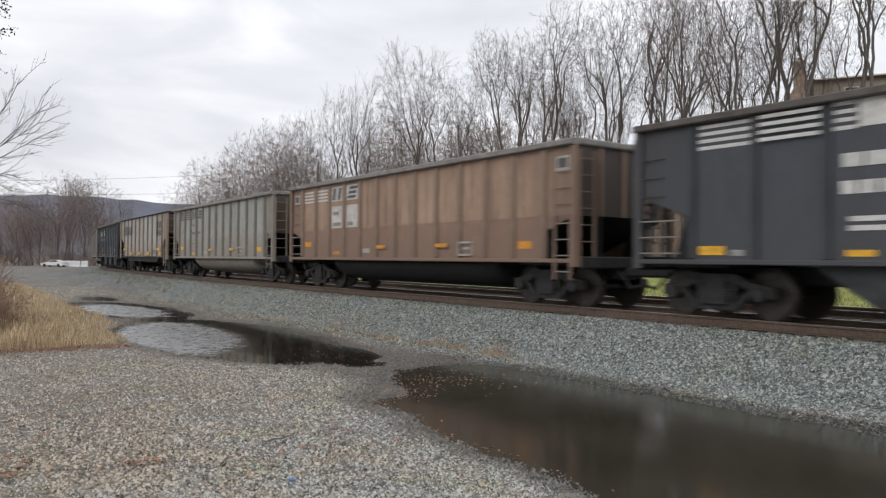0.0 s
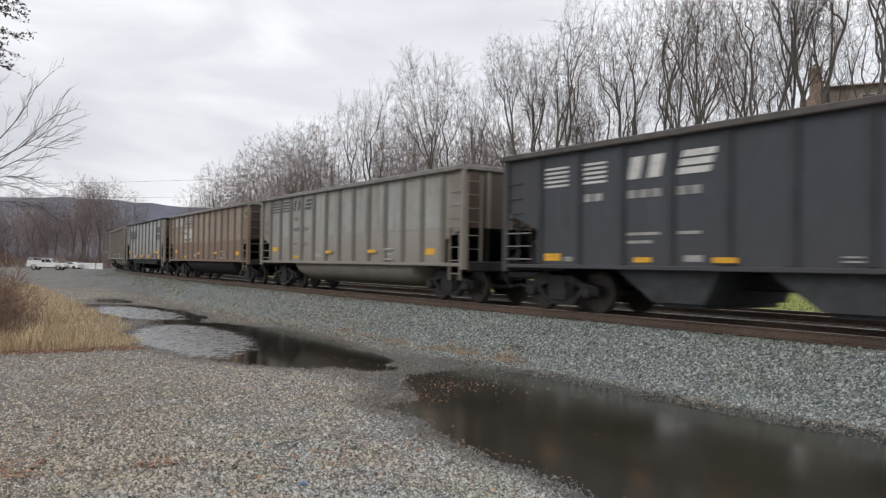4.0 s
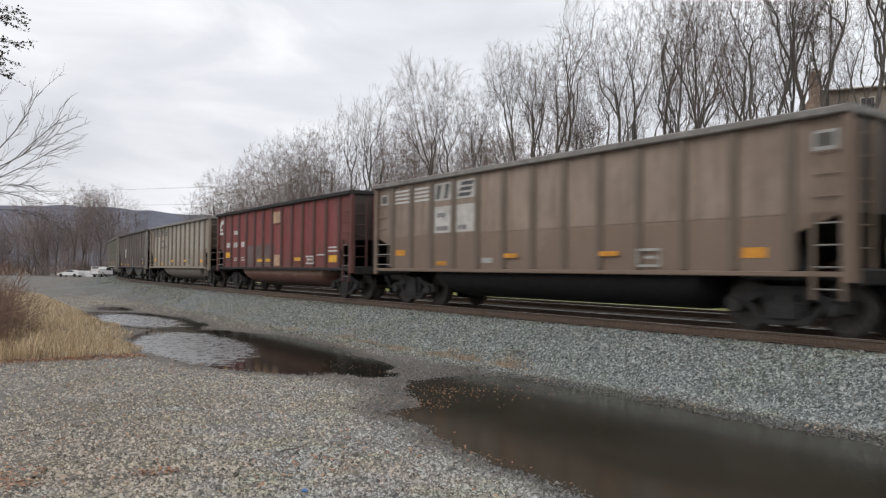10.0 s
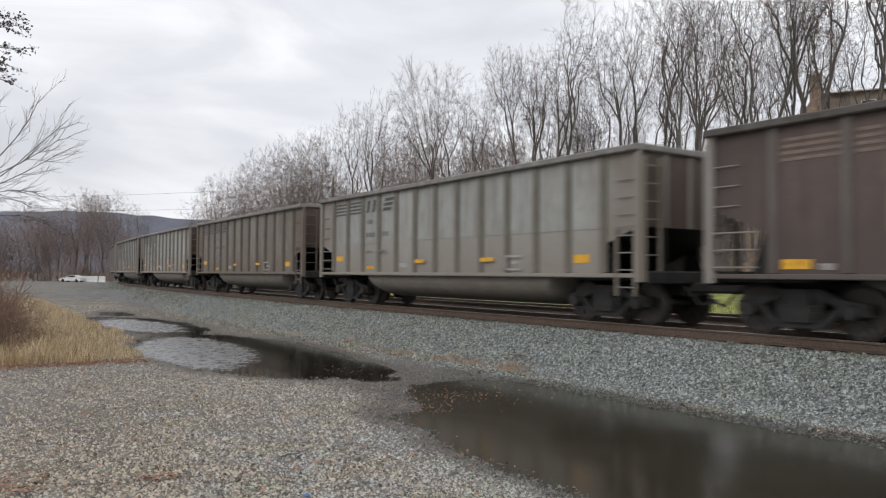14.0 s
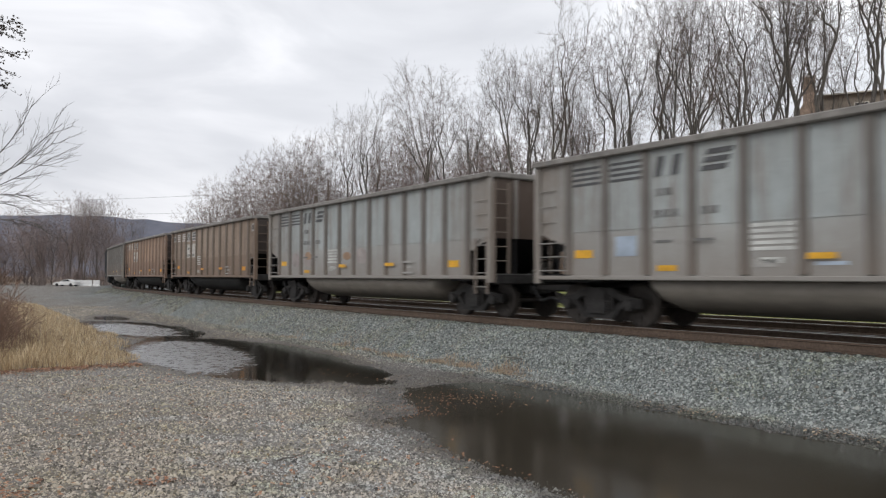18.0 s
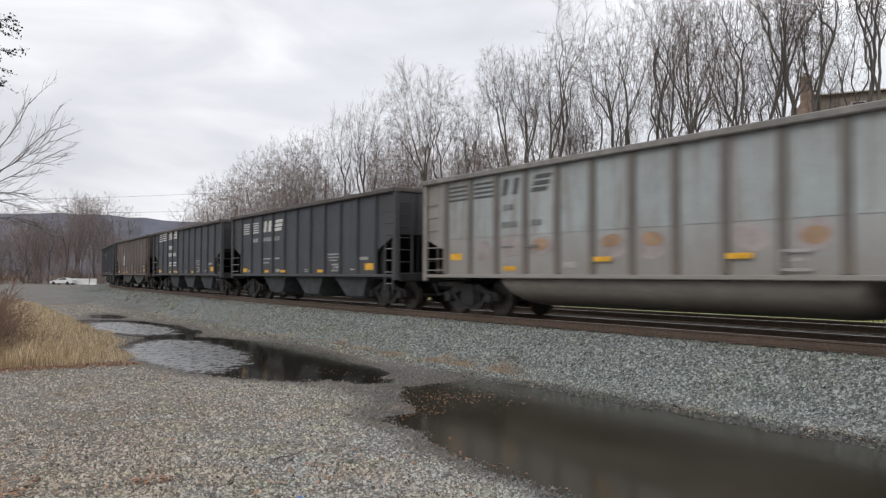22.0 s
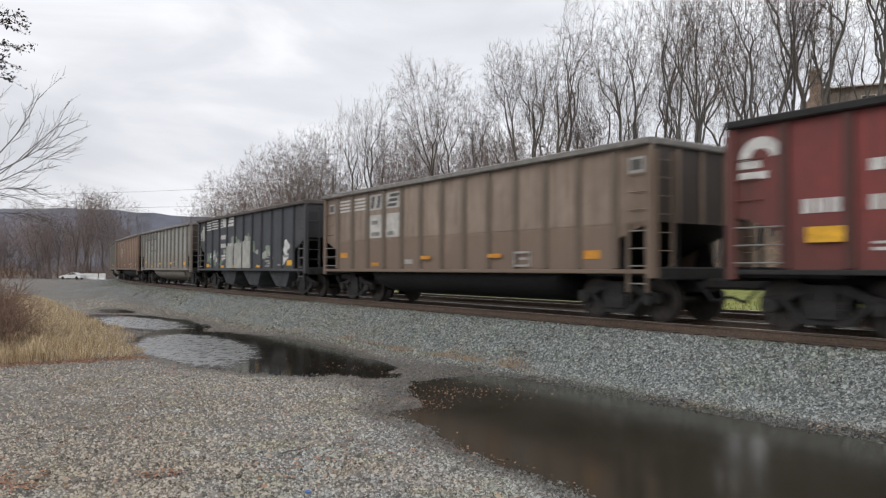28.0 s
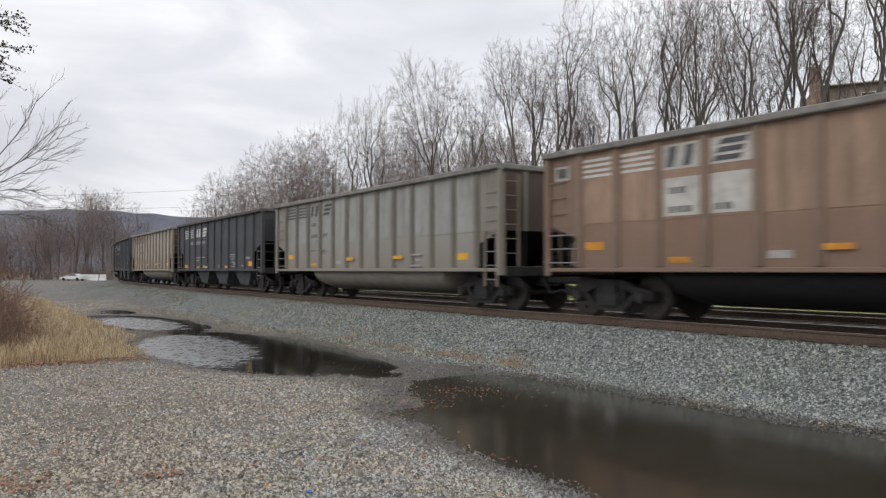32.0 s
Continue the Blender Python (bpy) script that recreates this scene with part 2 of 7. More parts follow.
PX, PY, PA = arc(S1, X0, Y0, PHI, K0)


def track_at(s):
    """Place and heading of the line's centre, s metres along it."""
    return arc(s, X0, Y0, PHI, K0) if s >= S1 else arc(s - S1, PX, PY, PA, K1)


def off(s, d):
    """A point d metres to the camera's side of the line."""
    x, y, a = track_at(s)
    return x + d * math.sin(a), y - d * math.cos(a)


def along(x, y):
    """s and d of points of the plan (numpy arrays)."""
    cx, cy = X0 - math.sin(PHI) / K0, Y0 + math.cos(PHI) / K0
    h = np.arctan2(y - cy, x - cx) + math.pi / 2
    s = ((h - PHI + math.pi) % (2 * math.pi) - math.pi) / K0
    d = np.hypot(x - cx, y - cy) - 1 / K0
    bx, by = PX - math.sin(PA) / K1, PY + math.cos(PA) / K1
    h2 = np.arctan2(y - by, x - bx) + math.pi / 2
    s2 = ((h2 - PA + 4.5) % (2 * math.pi) - 4.5) / K1 + S1
    d2 = np.hypot(x - bx, y - by) - 1 / K1
    back = (s < S1)
    return np.where(back, s2, s), np.where(back, d2, d)


def wave(x, y, scale, seed):
    """Smooth cheap noise from sines, between -1 and 1."""
    r = np.random.RandomState(seed)
    total = 0
    for _ in range(7):
        a, f, p = r.uniform(0, 6.283), scale * r.uniform(0.6, 2.2), r.uniform(0, 6.283)
        total = total + np.sin((x * np.cos(a) + y * np.sin(a)) * f + p)
    return total / 4.0


def step(v, a, b):
    t = np.clip((v - a) / (b - a), 0, 1)
    return t * t * (3 - 2 * t)


# puddles: s, d, half length, half width, turn (degrees)
POOLS = (
    (11.8, 5.7, 7.4, 2.6, 0), (7.6, 6.7, 2.3, 1.25, 12), (17.0, 5.9, 6.0, 2.8, 0), (5.3, 5.0, 1.75, 1.25, 0),
    (6.6, 7.3, 1.1, 0.55, 0), (5.3, 6.0, 1.6, 0.65, 8), (9.0, 5.2, 4.6, 1.8, 0),
    (-3.9, 6.55, 5.7, 2.2, 0), (0.5, 5.75, 2.3, 0.85, 6), (-14.9, 6.5, 5.7, 1.7, -3), (-23.0, 6.0, 2.0, 0.7, 0))
# where the wind ruffles the water
GUSTS = ((-4.5, 7.35, 4.9, 1.6, 8), (-14.6, 6.6, 4.9, 1.45, -2))


def oval(s, d, ps, pd, a, b, turn):
    c, n = math.cos(radians(turn)), math.sin(radians(turn))
    u, v = (s - ps) * c + (d - pd) * n, -(s - ps) * n + (d - pd) * c
    return 1 - np.sqrt((u / a) ** 2 + (v / b) ** 2)


def dip(x, y, s, d):
    """How far inside a puddle: above 0 there is water."""
    inside = np.full(np.shape(x), -9.0)
    for ps, pd, a, b, turn in POOLS:
        inside = np.maximum(inside, oval(s, d, ps, pd, a, b, turn) * min(a, b))
    # the foot of the ballast bounds the large pool
    inside = np.where(s > 3.0, np.minimum(inside, d - 3.9 + 0.2 * np.clip(s - 9.4, 0, 1.5)), inside)
    return inside + 0.11 * wave(x, y, 1.6, 5) + 0.07 * wave(x, y, 4.5, 6) + 0.03 * wave(x, y, 11.0, 7)


def damp(x, y, s, d):
    """How wet the gravel is, from 0 to 1: round the puddles, between them and along the foot of the bank."""
    rough = 0.4 * wave(x, y, 1.3, 8) + 0.25 * wave(x, y, 3.7, 9)
    low = 0.85 * step(oval(s, d, 2.4, 5.7, 4.6, 2.0, -8) + 0.25 * rough, -0.1, 0.35)
    foot = 0.4 * step(np.minimum(d - 3.5, 5.3 - d) + 0.5 * rough, 0.0, 0.7) * step(s, -34, -20) * (1 - step(s, 4, 9))
    shore = step(dip(x, y, s, d), -0.6, -0.12) * step(d, 2.5, 2.9)
    return np.maximum(shore, np.maximum(low, foot) * step(d, 3.0, 3.5))


def height(x, y):
    """Height of the ground; the still water stands at 0."""
    s, d = along(x, y)
    out = 0.035 + 0.012 * wave(x, y, 0.9, 1) + 0.20 * step(d, 8.6, 17.0) * step(s, -4.0, 4.0)
    inside = dip(x, y, s, d)
    out = out - 0.11 * step(inside, -0.22, 0.5) - 0.02 * step(inside, -0.9, -0.1)
    bank = RAIL - 0.191 - (RAIL - 0.20) * np.clip((d - 1.75) / 1.45, 0, 1) ** 1.15 + 0.014 * wave(x, y, 2.2, 2) * step(d, 1.9, 2.4)
    blend = step(d, 2.8, 3.35)
    near = bank * (1 - blend) + out * blend
    # beyond the two tracks: grass verge, then the leafy hillside
    far = RAIL - 0.191 - 0.1 * step(-d, 6.6, 9.0)
    rise = step(-d, 15.0, 52.0) * (9.5 - 5.0 * step(-s, 15, 80)) + step(-d, 50.0, 160.0) * 6
    far = far + rise * (1 + 0.06 * wave(x, y, 0.12, 3)) + step(-d, 9, 14) * 0.05 * wave(x, y, 0.8, 4)
    z = np.where(d > -2, near, far)
    return z


# ---------------------------------------------------------------- materials of the place
def ground_material():
    k = Nodes("gravel_ground", 0.92)
    sep = k.n.new("ShaderNodeAttribute")
    sep.attribute_name = "zones"
    rgb = k.n.new("ShaderNodeSeparateColor")
    k.l.new(sep.outputs["Color"], rgb.inputs[0])
    stone = k.voronoi(36)
    cell = k.n.new("ShaderNodeSeparateColor")
    k.l.new(stone, cell.inputs[0])
    big, small = k.noise(0.35, 5, 0.6), k.noise(2.6, 5, 0.65)
    gravel = k.ramp(cell.outputs[0], (0.0, (0.05, 0.048, 0.045)), (0.5, (0.195, 0.19, 0.176)), (0.85, (0.34, 0.335, 0.318)), (1.0, (0.5, 0.49, 0.47)))
    earth = k.ramp(small, (0.3, (0.085, 0.066, 0.047)), (0.7, (0.19, 0.15, 0.11)))
    c = k.mix(k.ramp(big, (0.36, 0.1), (0.62, 0.6)), gravel, earth)
    ballast = k.ramp(cell.outputs[0], (0.0, (0.05, 0.058, 0.056)), (0.5, (0.16, 0.178, 0.172)), (0.85, (0.30, 0.33, 0.318)), (1.0, (0.5, 0.5, 0.49)))
    c = k.mix(rgb.outputs[0], c, ballast)
    turf = k.ramp(k.noise(1.4, 6, 0.65), (0.32, (0.16, 0.18, 0.045)), (0.55, (0.28, 0.30, 0.08)), (0.72, (0.36, 0.33, 0.13)))
    c = k.mix(rgb.outputs[1], c, turf)
    leaf_cell = k.n.new("ShaderNodeSeparateColor")
    k.l.new(k.voronoi(9), leaf_cell.inputs[0])
    litter = k.mix(k.ramp(k.noise(0.5, 5), (0.35, 0.2), (0.65, 0.8)), k.ramp(leaf_cell.outputs[0], (0.0, (0.10, 0.06, 0.035)), (1.0, (0.36, 0.24, 0.15))), (0.13, 0.10, 0.07))
    c = k.mix(rgb.outputs[2], c, litter)
    wet = k.n.new("ShaderNodeAttribute")
    wet.attribute_name = "wetness"
    # on the ground this mask also holds the shade painted between the rails
    c = k.mix(wet.outputs["Fac"], c, k.mix(1.0, c, (0.42, 0.39, 0.37), "MULTIPLY"))
    rough = k.math("SUBTRACT", 0.95, k.math("MULTIPLY", wet.outputs["Fac"], 0.45))
    return k.done(c, cell.outputs[1], 0.6, 0.025, rough)


def stones_material(name, lo, mid, hi, rust):
    k = Nodes(name, 0.88)
    r = k.island()
    c = k.ramp(r, (0.0, lo), (0.28, tuple(0.55 * v for v in mid)), (0.55, mid), (0.86, hi), (0.95, tuple(min(1, v * 1.06) for v in hi)), (0.99, rust))
    grain = k.noise(60, 3, 0.6)
    c = k.mix(0.4, c, k.ramp(grain, (0.3, 0.6), (0.7, 1.3)), "MULTIPLY")
    patch = k.noise(0.9, 6, 0.75)
    patch = k.math("SUBTRACT", patch, k.math("MULTIPLY", k.math("MAXIMUM", k.axis(0), -4.0), 0.040))
    c = k.mix(k.ramp(patch, (0.47, 0.0), (0.62, 0.7)), c, k.mix(1.0, c, tuple(0.36 + 1.48 * v / sum(rust) for v in rust), "MULTIPLY"))
    moss = k.noise(0.9, 5, 0.7, (1, 1.3, 1))
    c = k.mix(k.ramp(moss, (0.48, 0.0), (0.64, 0.7)), c, k.mix(1.0, c, (0.92, 0.94, 0.74), "MULTIPLY"))
    wet = k.n.new("ShaderNodeAttribute")
    wet.attribute_name = "wetness"
    c = k.mix(wet.outputs["Fac"], c, k.mix(1.0, c, (0.40, 0.385, 0.375), "MULTIPLY"))
    rough = k.math("SUBTRACT", 0.9, k.math("MULTIPLY", wet.outputs["Fac"], 0.45))
    return k.done(c, grain, 0.3, 0.004, rough)


def water_material(name, ruffled):
    """Muddy standing water; the shallow far pools are ruffled by the wind."""
    k = Nodes(name, 0.06)
    deep = 0.5 if ruffled else 1.0
    mud = k.ramp(k.noise(0.5, 4, 0.6), (0.3, (0.034 * deep, 0.029 * deep, 0.021 * deep)), (0.7, (0.052 * deep, 0.044 * deep, 0.032 * deep)))
    speck = k.noise(9, 3, 0.6, (1.0, 0.3, 1))
    if ruffled:
        at = k.n.new("ShaderNodeAttribute")
        at.attribute_name = "gust"
        fleck = k.noise(6, 5, 0.75, (0.6, 1.0, 1))
        gust = k.ramp(k.math("ADD", at.outputs["Fac"], k.math("MULTIPLY", k.math("SUBTRACT", fleck, 0.5), 3.2)), (0.25, 0.0), (1.05, 1.0))
        gust = k.math("MULTIPLY", gust, k.ramp(k.noise(5, 4, 0.7, (1.0, 0.35, 1)), (0.3, 0.72), (0.7, 1.0)))
        k.l.new(k.math("ADD", 1.33, k.math("MULTIPLY", gust, 4.0)), k.bsdf.inputs["IOR"])
        rough = k.math("ADD", 0.08, k.math("MULTIPLY", gust, k.ramp(speck, (0.35, 0.20), (0.62, 0.34))))
    else:
        k.bsdf.inputs["IOR"].default_value = 1.33
        rough = k.ramp(k.noise(0.4, 3, 0.6), (0.35, 0.10), (0.65, 0.17))
    return k.done(mud, speck, 0.02, 0.02, rough)


M_GROUND = ground_material()
M_GRAVEL = stones_material("grey_gravel", (0.05, 0.049, 0.046), (0.40, 0.402, 0.382), (0.57, 0.572, 0.55), (0.235, 0.172, 0.11))
M_BALLAST = stones_material("bluish_ballast", (0.05, 0.056, 0.053), (0.228, 0.248, 0.233), (0.46, 0.488, 0.462), (0.22, 0.185, 0.15))
M_WATER = water_material("murky_puddle_water", False)
M_RUFFLED = water_material("wind_ruffled_puddle_water", True)
M_RAIL = plain("rusty_rail_steel", (0.135, 0.096, 0.072), 0.75, 0.2, 0.3, 20)
M_RAILHEAD = plain("polished_rail_head", (0.78, 0.77, 0.75), 0.36, 1.0, 0.1, 20, 0.05)
M_TIE = plain("oiled_timber_tie", (0.075, 0.055, 0.042), 0.9, 0, 0.4, 9)
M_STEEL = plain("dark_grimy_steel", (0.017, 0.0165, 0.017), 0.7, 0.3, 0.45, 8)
M_GRIME = plain("brown_grimy_castings", (0.030, 0.028, 0.027), 0.75, 0.2, 0.45, 8)
M_WHEEL = plain("worn_wheel_steel", (0.065, 0.057, 0.052), 0.5, 0.6, 0.3, 10)
M_COAL = plain("black_coal_dust", (0.02, 0.02, 0.021), 0.95, 0, 0.5, 10)
M_YELLOW = plain("yellow_reflective_tape", (0.75, 0.40, 0.03), 0.5, 0, 0.25, 12)
M_ORANGE = plain("faded_orange_tape", (0.62, 0.27, 0.03), 0.55, 0, 0.3, 12)
M_WHITE = plain("weathered_white_paint", (0.62, 0.61, 0.58), 0.6, 0, 0.2, 9)
M_CHALK = plain("faded_white_paint", (0.36, 0.35, 0.33), 0.65, 0, 0.3, 9)
M_BLACK = plain("faded_black_paint", (0.085, 0.087, 0.09), 0.65, 0, 0.4, 9)
M_FAINT = plain("worn_grey_lettering", (0.17, 0.17, 0.165), 0.7, 0, 0.4, 7)

M_DUSTY = plain("dusty_grey_rim", (0.235, 0.222, 0.205), 0.85, 0, 0.3, 6)
# name: paint, dust, runs of rust, lower band, rib
COLOURS = {
    "black": ((0.052, 0.060, 0.074), (0.075, 0.079, 0.088), (0.058, 0.056, 0.057), None, (0.042, 0.046, 0.053)),
    "navy": ((0.052, 0.066, 0.088), (0.078, 0.086, 0.10), (0.06, 0.058, 0.06), None, (0.042, 0.045, 0.054)),
    "brown": ((0.40, 0.268, 0.185), (0.33, 0.225, 0.16), (0.15, 0.10, 0.075), (0.255, 0.155, 0.11), (0.27, 0.19, 0.138)),
    "tan": ((0.36, 0.285, 0.215), (0.29, 0.225, 0.165), (0.18, 0.125, 0.085), (0.225, 0.128, 0.095), (0.17, 0.145, 0.115)),
    "umber": ((0.345, 0.268, 0.208), (0.28, 0.212, 0.162), (0.15, 0.105, 0.075), (0.225, 0.155, 0.112), (0.20, 0.16, 0.125)),
    "grey": ((0.37, 0.385, 0.367), (0.31, 0.295, 0.262), (0.22, 0.185, 0.15), (0.335, 0.318, 0.285), (0.17, 0.158, 0.13)),
    "pale": ((0.405, 0.448, 0.45), (0.335, 0.345, 0.335), (0.22, 0.175, 0.14), (0.375, 0.372, 0.355), (0.18, 0.165, 0.15)),
    "bluish": ((0.385, 0.415, 0.40), (0.345, 0.345, 0.32), (0.27, 0.19, 0.135), None, (0.235, 0.165, 0.115)),
    "cream": ((0.455, 0.44, 0.38), (0.35, 0.325, 0.268), (0.235, 0.18, 0.13), (0.39, 0.355, 0.30), (0.19, 0.145, 0.11)),
    "drab": ((0.235, 0.22, 0.19), (0.19, 0.165, 0.135), (0.14, 0.105, 0.08), None, (0.12, 0.105, 0.088)),
    "red": ((0.26, 0.052, 0.047), (0.195, 0.056, 0.048), (0.095, 0.045, 0.036), None, (0.10, 0.038, 0.032)),
    "choc": ((0.135, 0.098, 0.086), (0.10, 0.078, 0.069), (0.07, 0.05, 0.043), None, (0.20, 0.178, 0.162)),
}
PAINTS, RIBS = {}, {}
for i, (colour, (base, dust, rust, low, rib)) in enumerate(COLOURS.items()):
    PAINTS[colour] = paint(colour + "_weathered_car_paint", base, dust, rust, low, 0.7, i)
    RIBS[colour] = paint(colour + "_dirty_rib_paint", rib, tuple(v * 0.8 for v in rib), rust, None, 0.7, i + 20)
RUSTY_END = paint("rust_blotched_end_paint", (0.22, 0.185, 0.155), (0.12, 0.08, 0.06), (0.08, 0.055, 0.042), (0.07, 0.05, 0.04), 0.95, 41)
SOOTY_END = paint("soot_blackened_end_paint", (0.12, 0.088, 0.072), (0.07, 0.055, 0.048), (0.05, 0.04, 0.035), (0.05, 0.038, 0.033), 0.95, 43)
M_RIMBROWN = plain("brown_grimy_rim", (0.105, 0.093, 0.085), 0.85, 0, 0.35, 6)
M_PATCH = plain("dirty_white_name_patch", (0.52, 0.50, 0.46), 0.65, 0, 0.22, 5)
M_PATCHTAN = plain("bare_tan_primer_patch", (0.46, 0.31, 0.20), 0.7, 0, 0.25, 4)
M_GREYED = plain("grey_primer_over_red", (0.155, 0.115, 0.105), 0.8, 0, 0.2, 3)
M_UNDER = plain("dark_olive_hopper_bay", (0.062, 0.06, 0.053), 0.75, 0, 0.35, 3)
M_SMEAR = plain("grey_paint_smear", (0.225, 0.23, 0.225), 0.75, 0, 0.35, 4)
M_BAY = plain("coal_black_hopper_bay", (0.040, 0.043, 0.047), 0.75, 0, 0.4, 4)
M_STAIN = plain("faded_tan_lettering", (0.21, 0.155, 0.125), 0.75, 0, 0.3, 6)
M_PANE = plain("dark_placard", (0.10, 0.095, 0.085), 0.7, 0, 0.2, 9)


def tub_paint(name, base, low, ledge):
    """Rounded tub: mottled paint, paler along its upper shoulder, darker towards the bottom."""
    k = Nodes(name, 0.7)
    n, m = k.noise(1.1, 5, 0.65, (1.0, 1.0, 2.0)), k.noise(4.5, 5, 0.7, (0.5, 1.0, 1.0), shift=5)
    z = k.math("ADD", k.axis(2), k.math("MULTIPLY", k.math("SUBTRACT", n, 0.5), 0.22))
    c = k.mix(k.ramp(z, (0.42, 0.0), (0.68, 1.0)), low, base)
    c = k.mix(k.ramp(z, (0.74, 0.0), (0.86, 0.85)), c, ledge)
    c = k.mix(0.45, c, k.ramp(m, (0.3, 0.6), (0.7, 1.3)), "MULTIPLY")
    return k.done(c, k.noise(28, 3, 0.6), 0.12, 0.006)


RED_TUB = tub_paint("banded_red_tub_paint", (0.17, 0.075, 0.055), (0.10, 0.062, 0.048), (0.36, 0.25, 0.19))
GREY_TUB = tub_paint("banded_grey_tub_paint", (0.24, 0.215, 0.185), (0.13, 0.115, 0.098), (0.34, 0.31, 0.275))


# ---------------------------------------------------------------- the coal train
PITCH = 16.18                     # coupler to coupler
HALF, SIDE, TOP, SILL = 7.325, 1.6, 3.63, 1.02
MESHES = {}
RING = ((-0.035, -0.018), (0.035, -0.018), (0.035, 0.018), (-0.035, 0.018))


def shared(key, build):
    if key not in MESHES:
        MESHES[key] = build().mesh(key if isinstance(key, str) else key[0], key[0] == "tub")
    return MESHES[key]


def side_outline(kind):
    """Side sheet with the cut-out corners that show the end slope sheets."""
    nx, n1, n2 = {"gon": (6.35, 1.68, 2.0), "top": (5.9, 1.82, 2.36), "hop": (6.05, 1.8, 2.25), "tub": (6.2, 1.75, 2.2)}[kind]
    rim = TOP - (0.02 if kind == "top" else 0.1)
    half = [(nx, SILL), (nx, n1), (HALF - 0.12, n2), (HALF - 0.12, rim)]
    return half + [(-x, z) for x, z in reversed(half)]


def rib_places(kind):
    if kind == "gon":
        return [-6.3 + 1.05 * i for i in range(13)]
    if kind == "top":
        return [-5.9 + 1.311 * i for i in range(10)]
    return [-6.05 + 1.21 * i for i in range(11)]


def truck_side(y):
    """Cast side frame: upper arch, lower sling and columns round the spring window."""
    s = Shape()
    s.slab([(-1.14, 0.40), (-1.14, 0.60), (-0.72, 0.66), (-0.38, 0.82), (0.38, 0.82), (0.72, 0.66), (1.14, 0.60), (1.14, 0.40), (0.98, 0.40), (0.98, 0.50), (0.66, 0.53), (0.34, 0.68), (-0.34, 0.68), (-0.66, 0.53), (-0.98, 0.50), (-0.98, 0.40)], y - 0.07, y + 0.07)
    s.slab([(-0.78, 0.55), (-0.44, 0.17), (0.44, 0.17), (0.78, 0.55), (0.66, 0.56), (0.38, 0.27), (-0.38, 0.27), (-0.66, 0.56)], y - 0.075, y + 0.075)
    for x in (-0.34, 0.34):
        s.box(x - 0.05, x + 0.05, y - 0.066, y + 0.066, 0.25, 0.70)
    for x in (-0.89, 0.89):
        s.wheel(x, y - 0.17 if y < 0 else y - 0.09, y + 0.09 if y < 0 else y + 0.17, 0.457, 0.13, 12)
    return s


def springs(y):
    """A nest of coil springs, as one ribbed body."""
    rings = []
    for k in range(13):
        w = 0.30 if k % 2 else 0.255
        rings.append([(u * w, y + v * 0.14, 0.27 + 0.024 * k) for u, v in ((-1, -1), (1, -1), (1, 1), (-1, 1))])
    return Shape().loft(rings)


def wheelset():
    s = Shape()
    for side in (-1, 1):
        s.wheel(0, 0.69 * side - 0.065, 0.69 * side + 0.065, 0, 0.457, 22)
        s.wheel(0, 0.63 * side - 0.02, 0.63 * side + 0.02, 0, 0.485, 22)
        s.wheel(0, 0.76 * side - 0.03, 0.76 * side + 0.03, 0, 0.13, 12)
    s.tube([(0, -1.05, 0), (0, 1.05, 0)], 0.075, 10)
    for k in range(4):
        a = 1.5708 * k
        s.box(math.cos(a) * 0.27 - 0.04, math.cos(a) * 0.27 + 0.04, -0.775, -0.755, math.sin(a) * 0.27 - 0.04, math.sin(a) * 0.27 + 0.04)
    return s


def ladder(x0, x1, y0, y1, z0, z1, n, post=0.035):
    """Stiles and rungs, from one plan point to the other."""
    s = Shape()
    for x, y in ((x0, y0), (x1, y1)):
        s.box(x - post, x + post, y - 0.02, y + 0.02, z0, z1)
    for i in range(n):
        z = z0 + (z1 - z0) * (i + 0.5) / n
        s.tube([(x0, y0, z), (x1, y1, z)], 0.014, 5)
    return s


def underbody(kind):
    """What hangs below the sill between the trucks: list of (name, shape)."""
    out = []
    if kind == "gon":
        rings = []
        for x, f in ((-4.35, 0.15), (-4.32, 0.55), (-4.22, 0.82), (-4.0, 0.96), (-3.6, 1.0), (3.6, 1.0), (4.0, 0.96), (4.22, 0.82), (4.32, 0.55), (4.35, 0.15)):
            rings.append([(x, 1.3 * math.cos(a), 1.0 - 0.70 * f * abs(math.sin(a)) ** 0.8) for a in [math.pi * i / 12 for i in range(13)]])
        out.append(("tub", Shape().loft(rings)))
    elif kind == "tub":
        for cx in (-2.45, 2.45):
            o = [(cx + 2.35 * u, 1.0 - 0.62 * (1 - abs(u) ** 1.7)) for u in [-1 + i / 8 for i in range(17)]]
            out.append(("hopper_bay", Shape().slab(o, -1.38, 1.38)))
            out.append(("discharge_gate", Shape().box(cx - 0.7, cx + 0.7, -1.1, 1.1, 0.32, 0.40)))
    elif kind == "hop":
        for cx in (-2.6, 0.75, 4.1):
            o = [(cx - 1.35, 0.99), (cx - 0.4, 0.36), (cx + 0.75, 0.36), (cx + 0.9, 0.66), (cx + 1.08, 0.99)]
            out.append(("hopper_bay", Shape().slab(o, -1.36, 1.36)))
            out.append(("discharge_gate", Shape().box(cx - 0.32, cx + 0.68, -1.2, 1.2, 0.27, 0.36)))
    else:
        out.append(("side_girder", Shape().slab([(-4.3, 0.74), (4.3, 0.74), (4.9, 0.99), (-4.9, 0.99)], -1.5, -1.38)))
        out.append(("side_girder", Shape().slab([(-4.3, 0.74), (4.3, 0.74), (4.9, 0.99), (-4.9, 0.99)], 1.38, 1.5)))
    return out


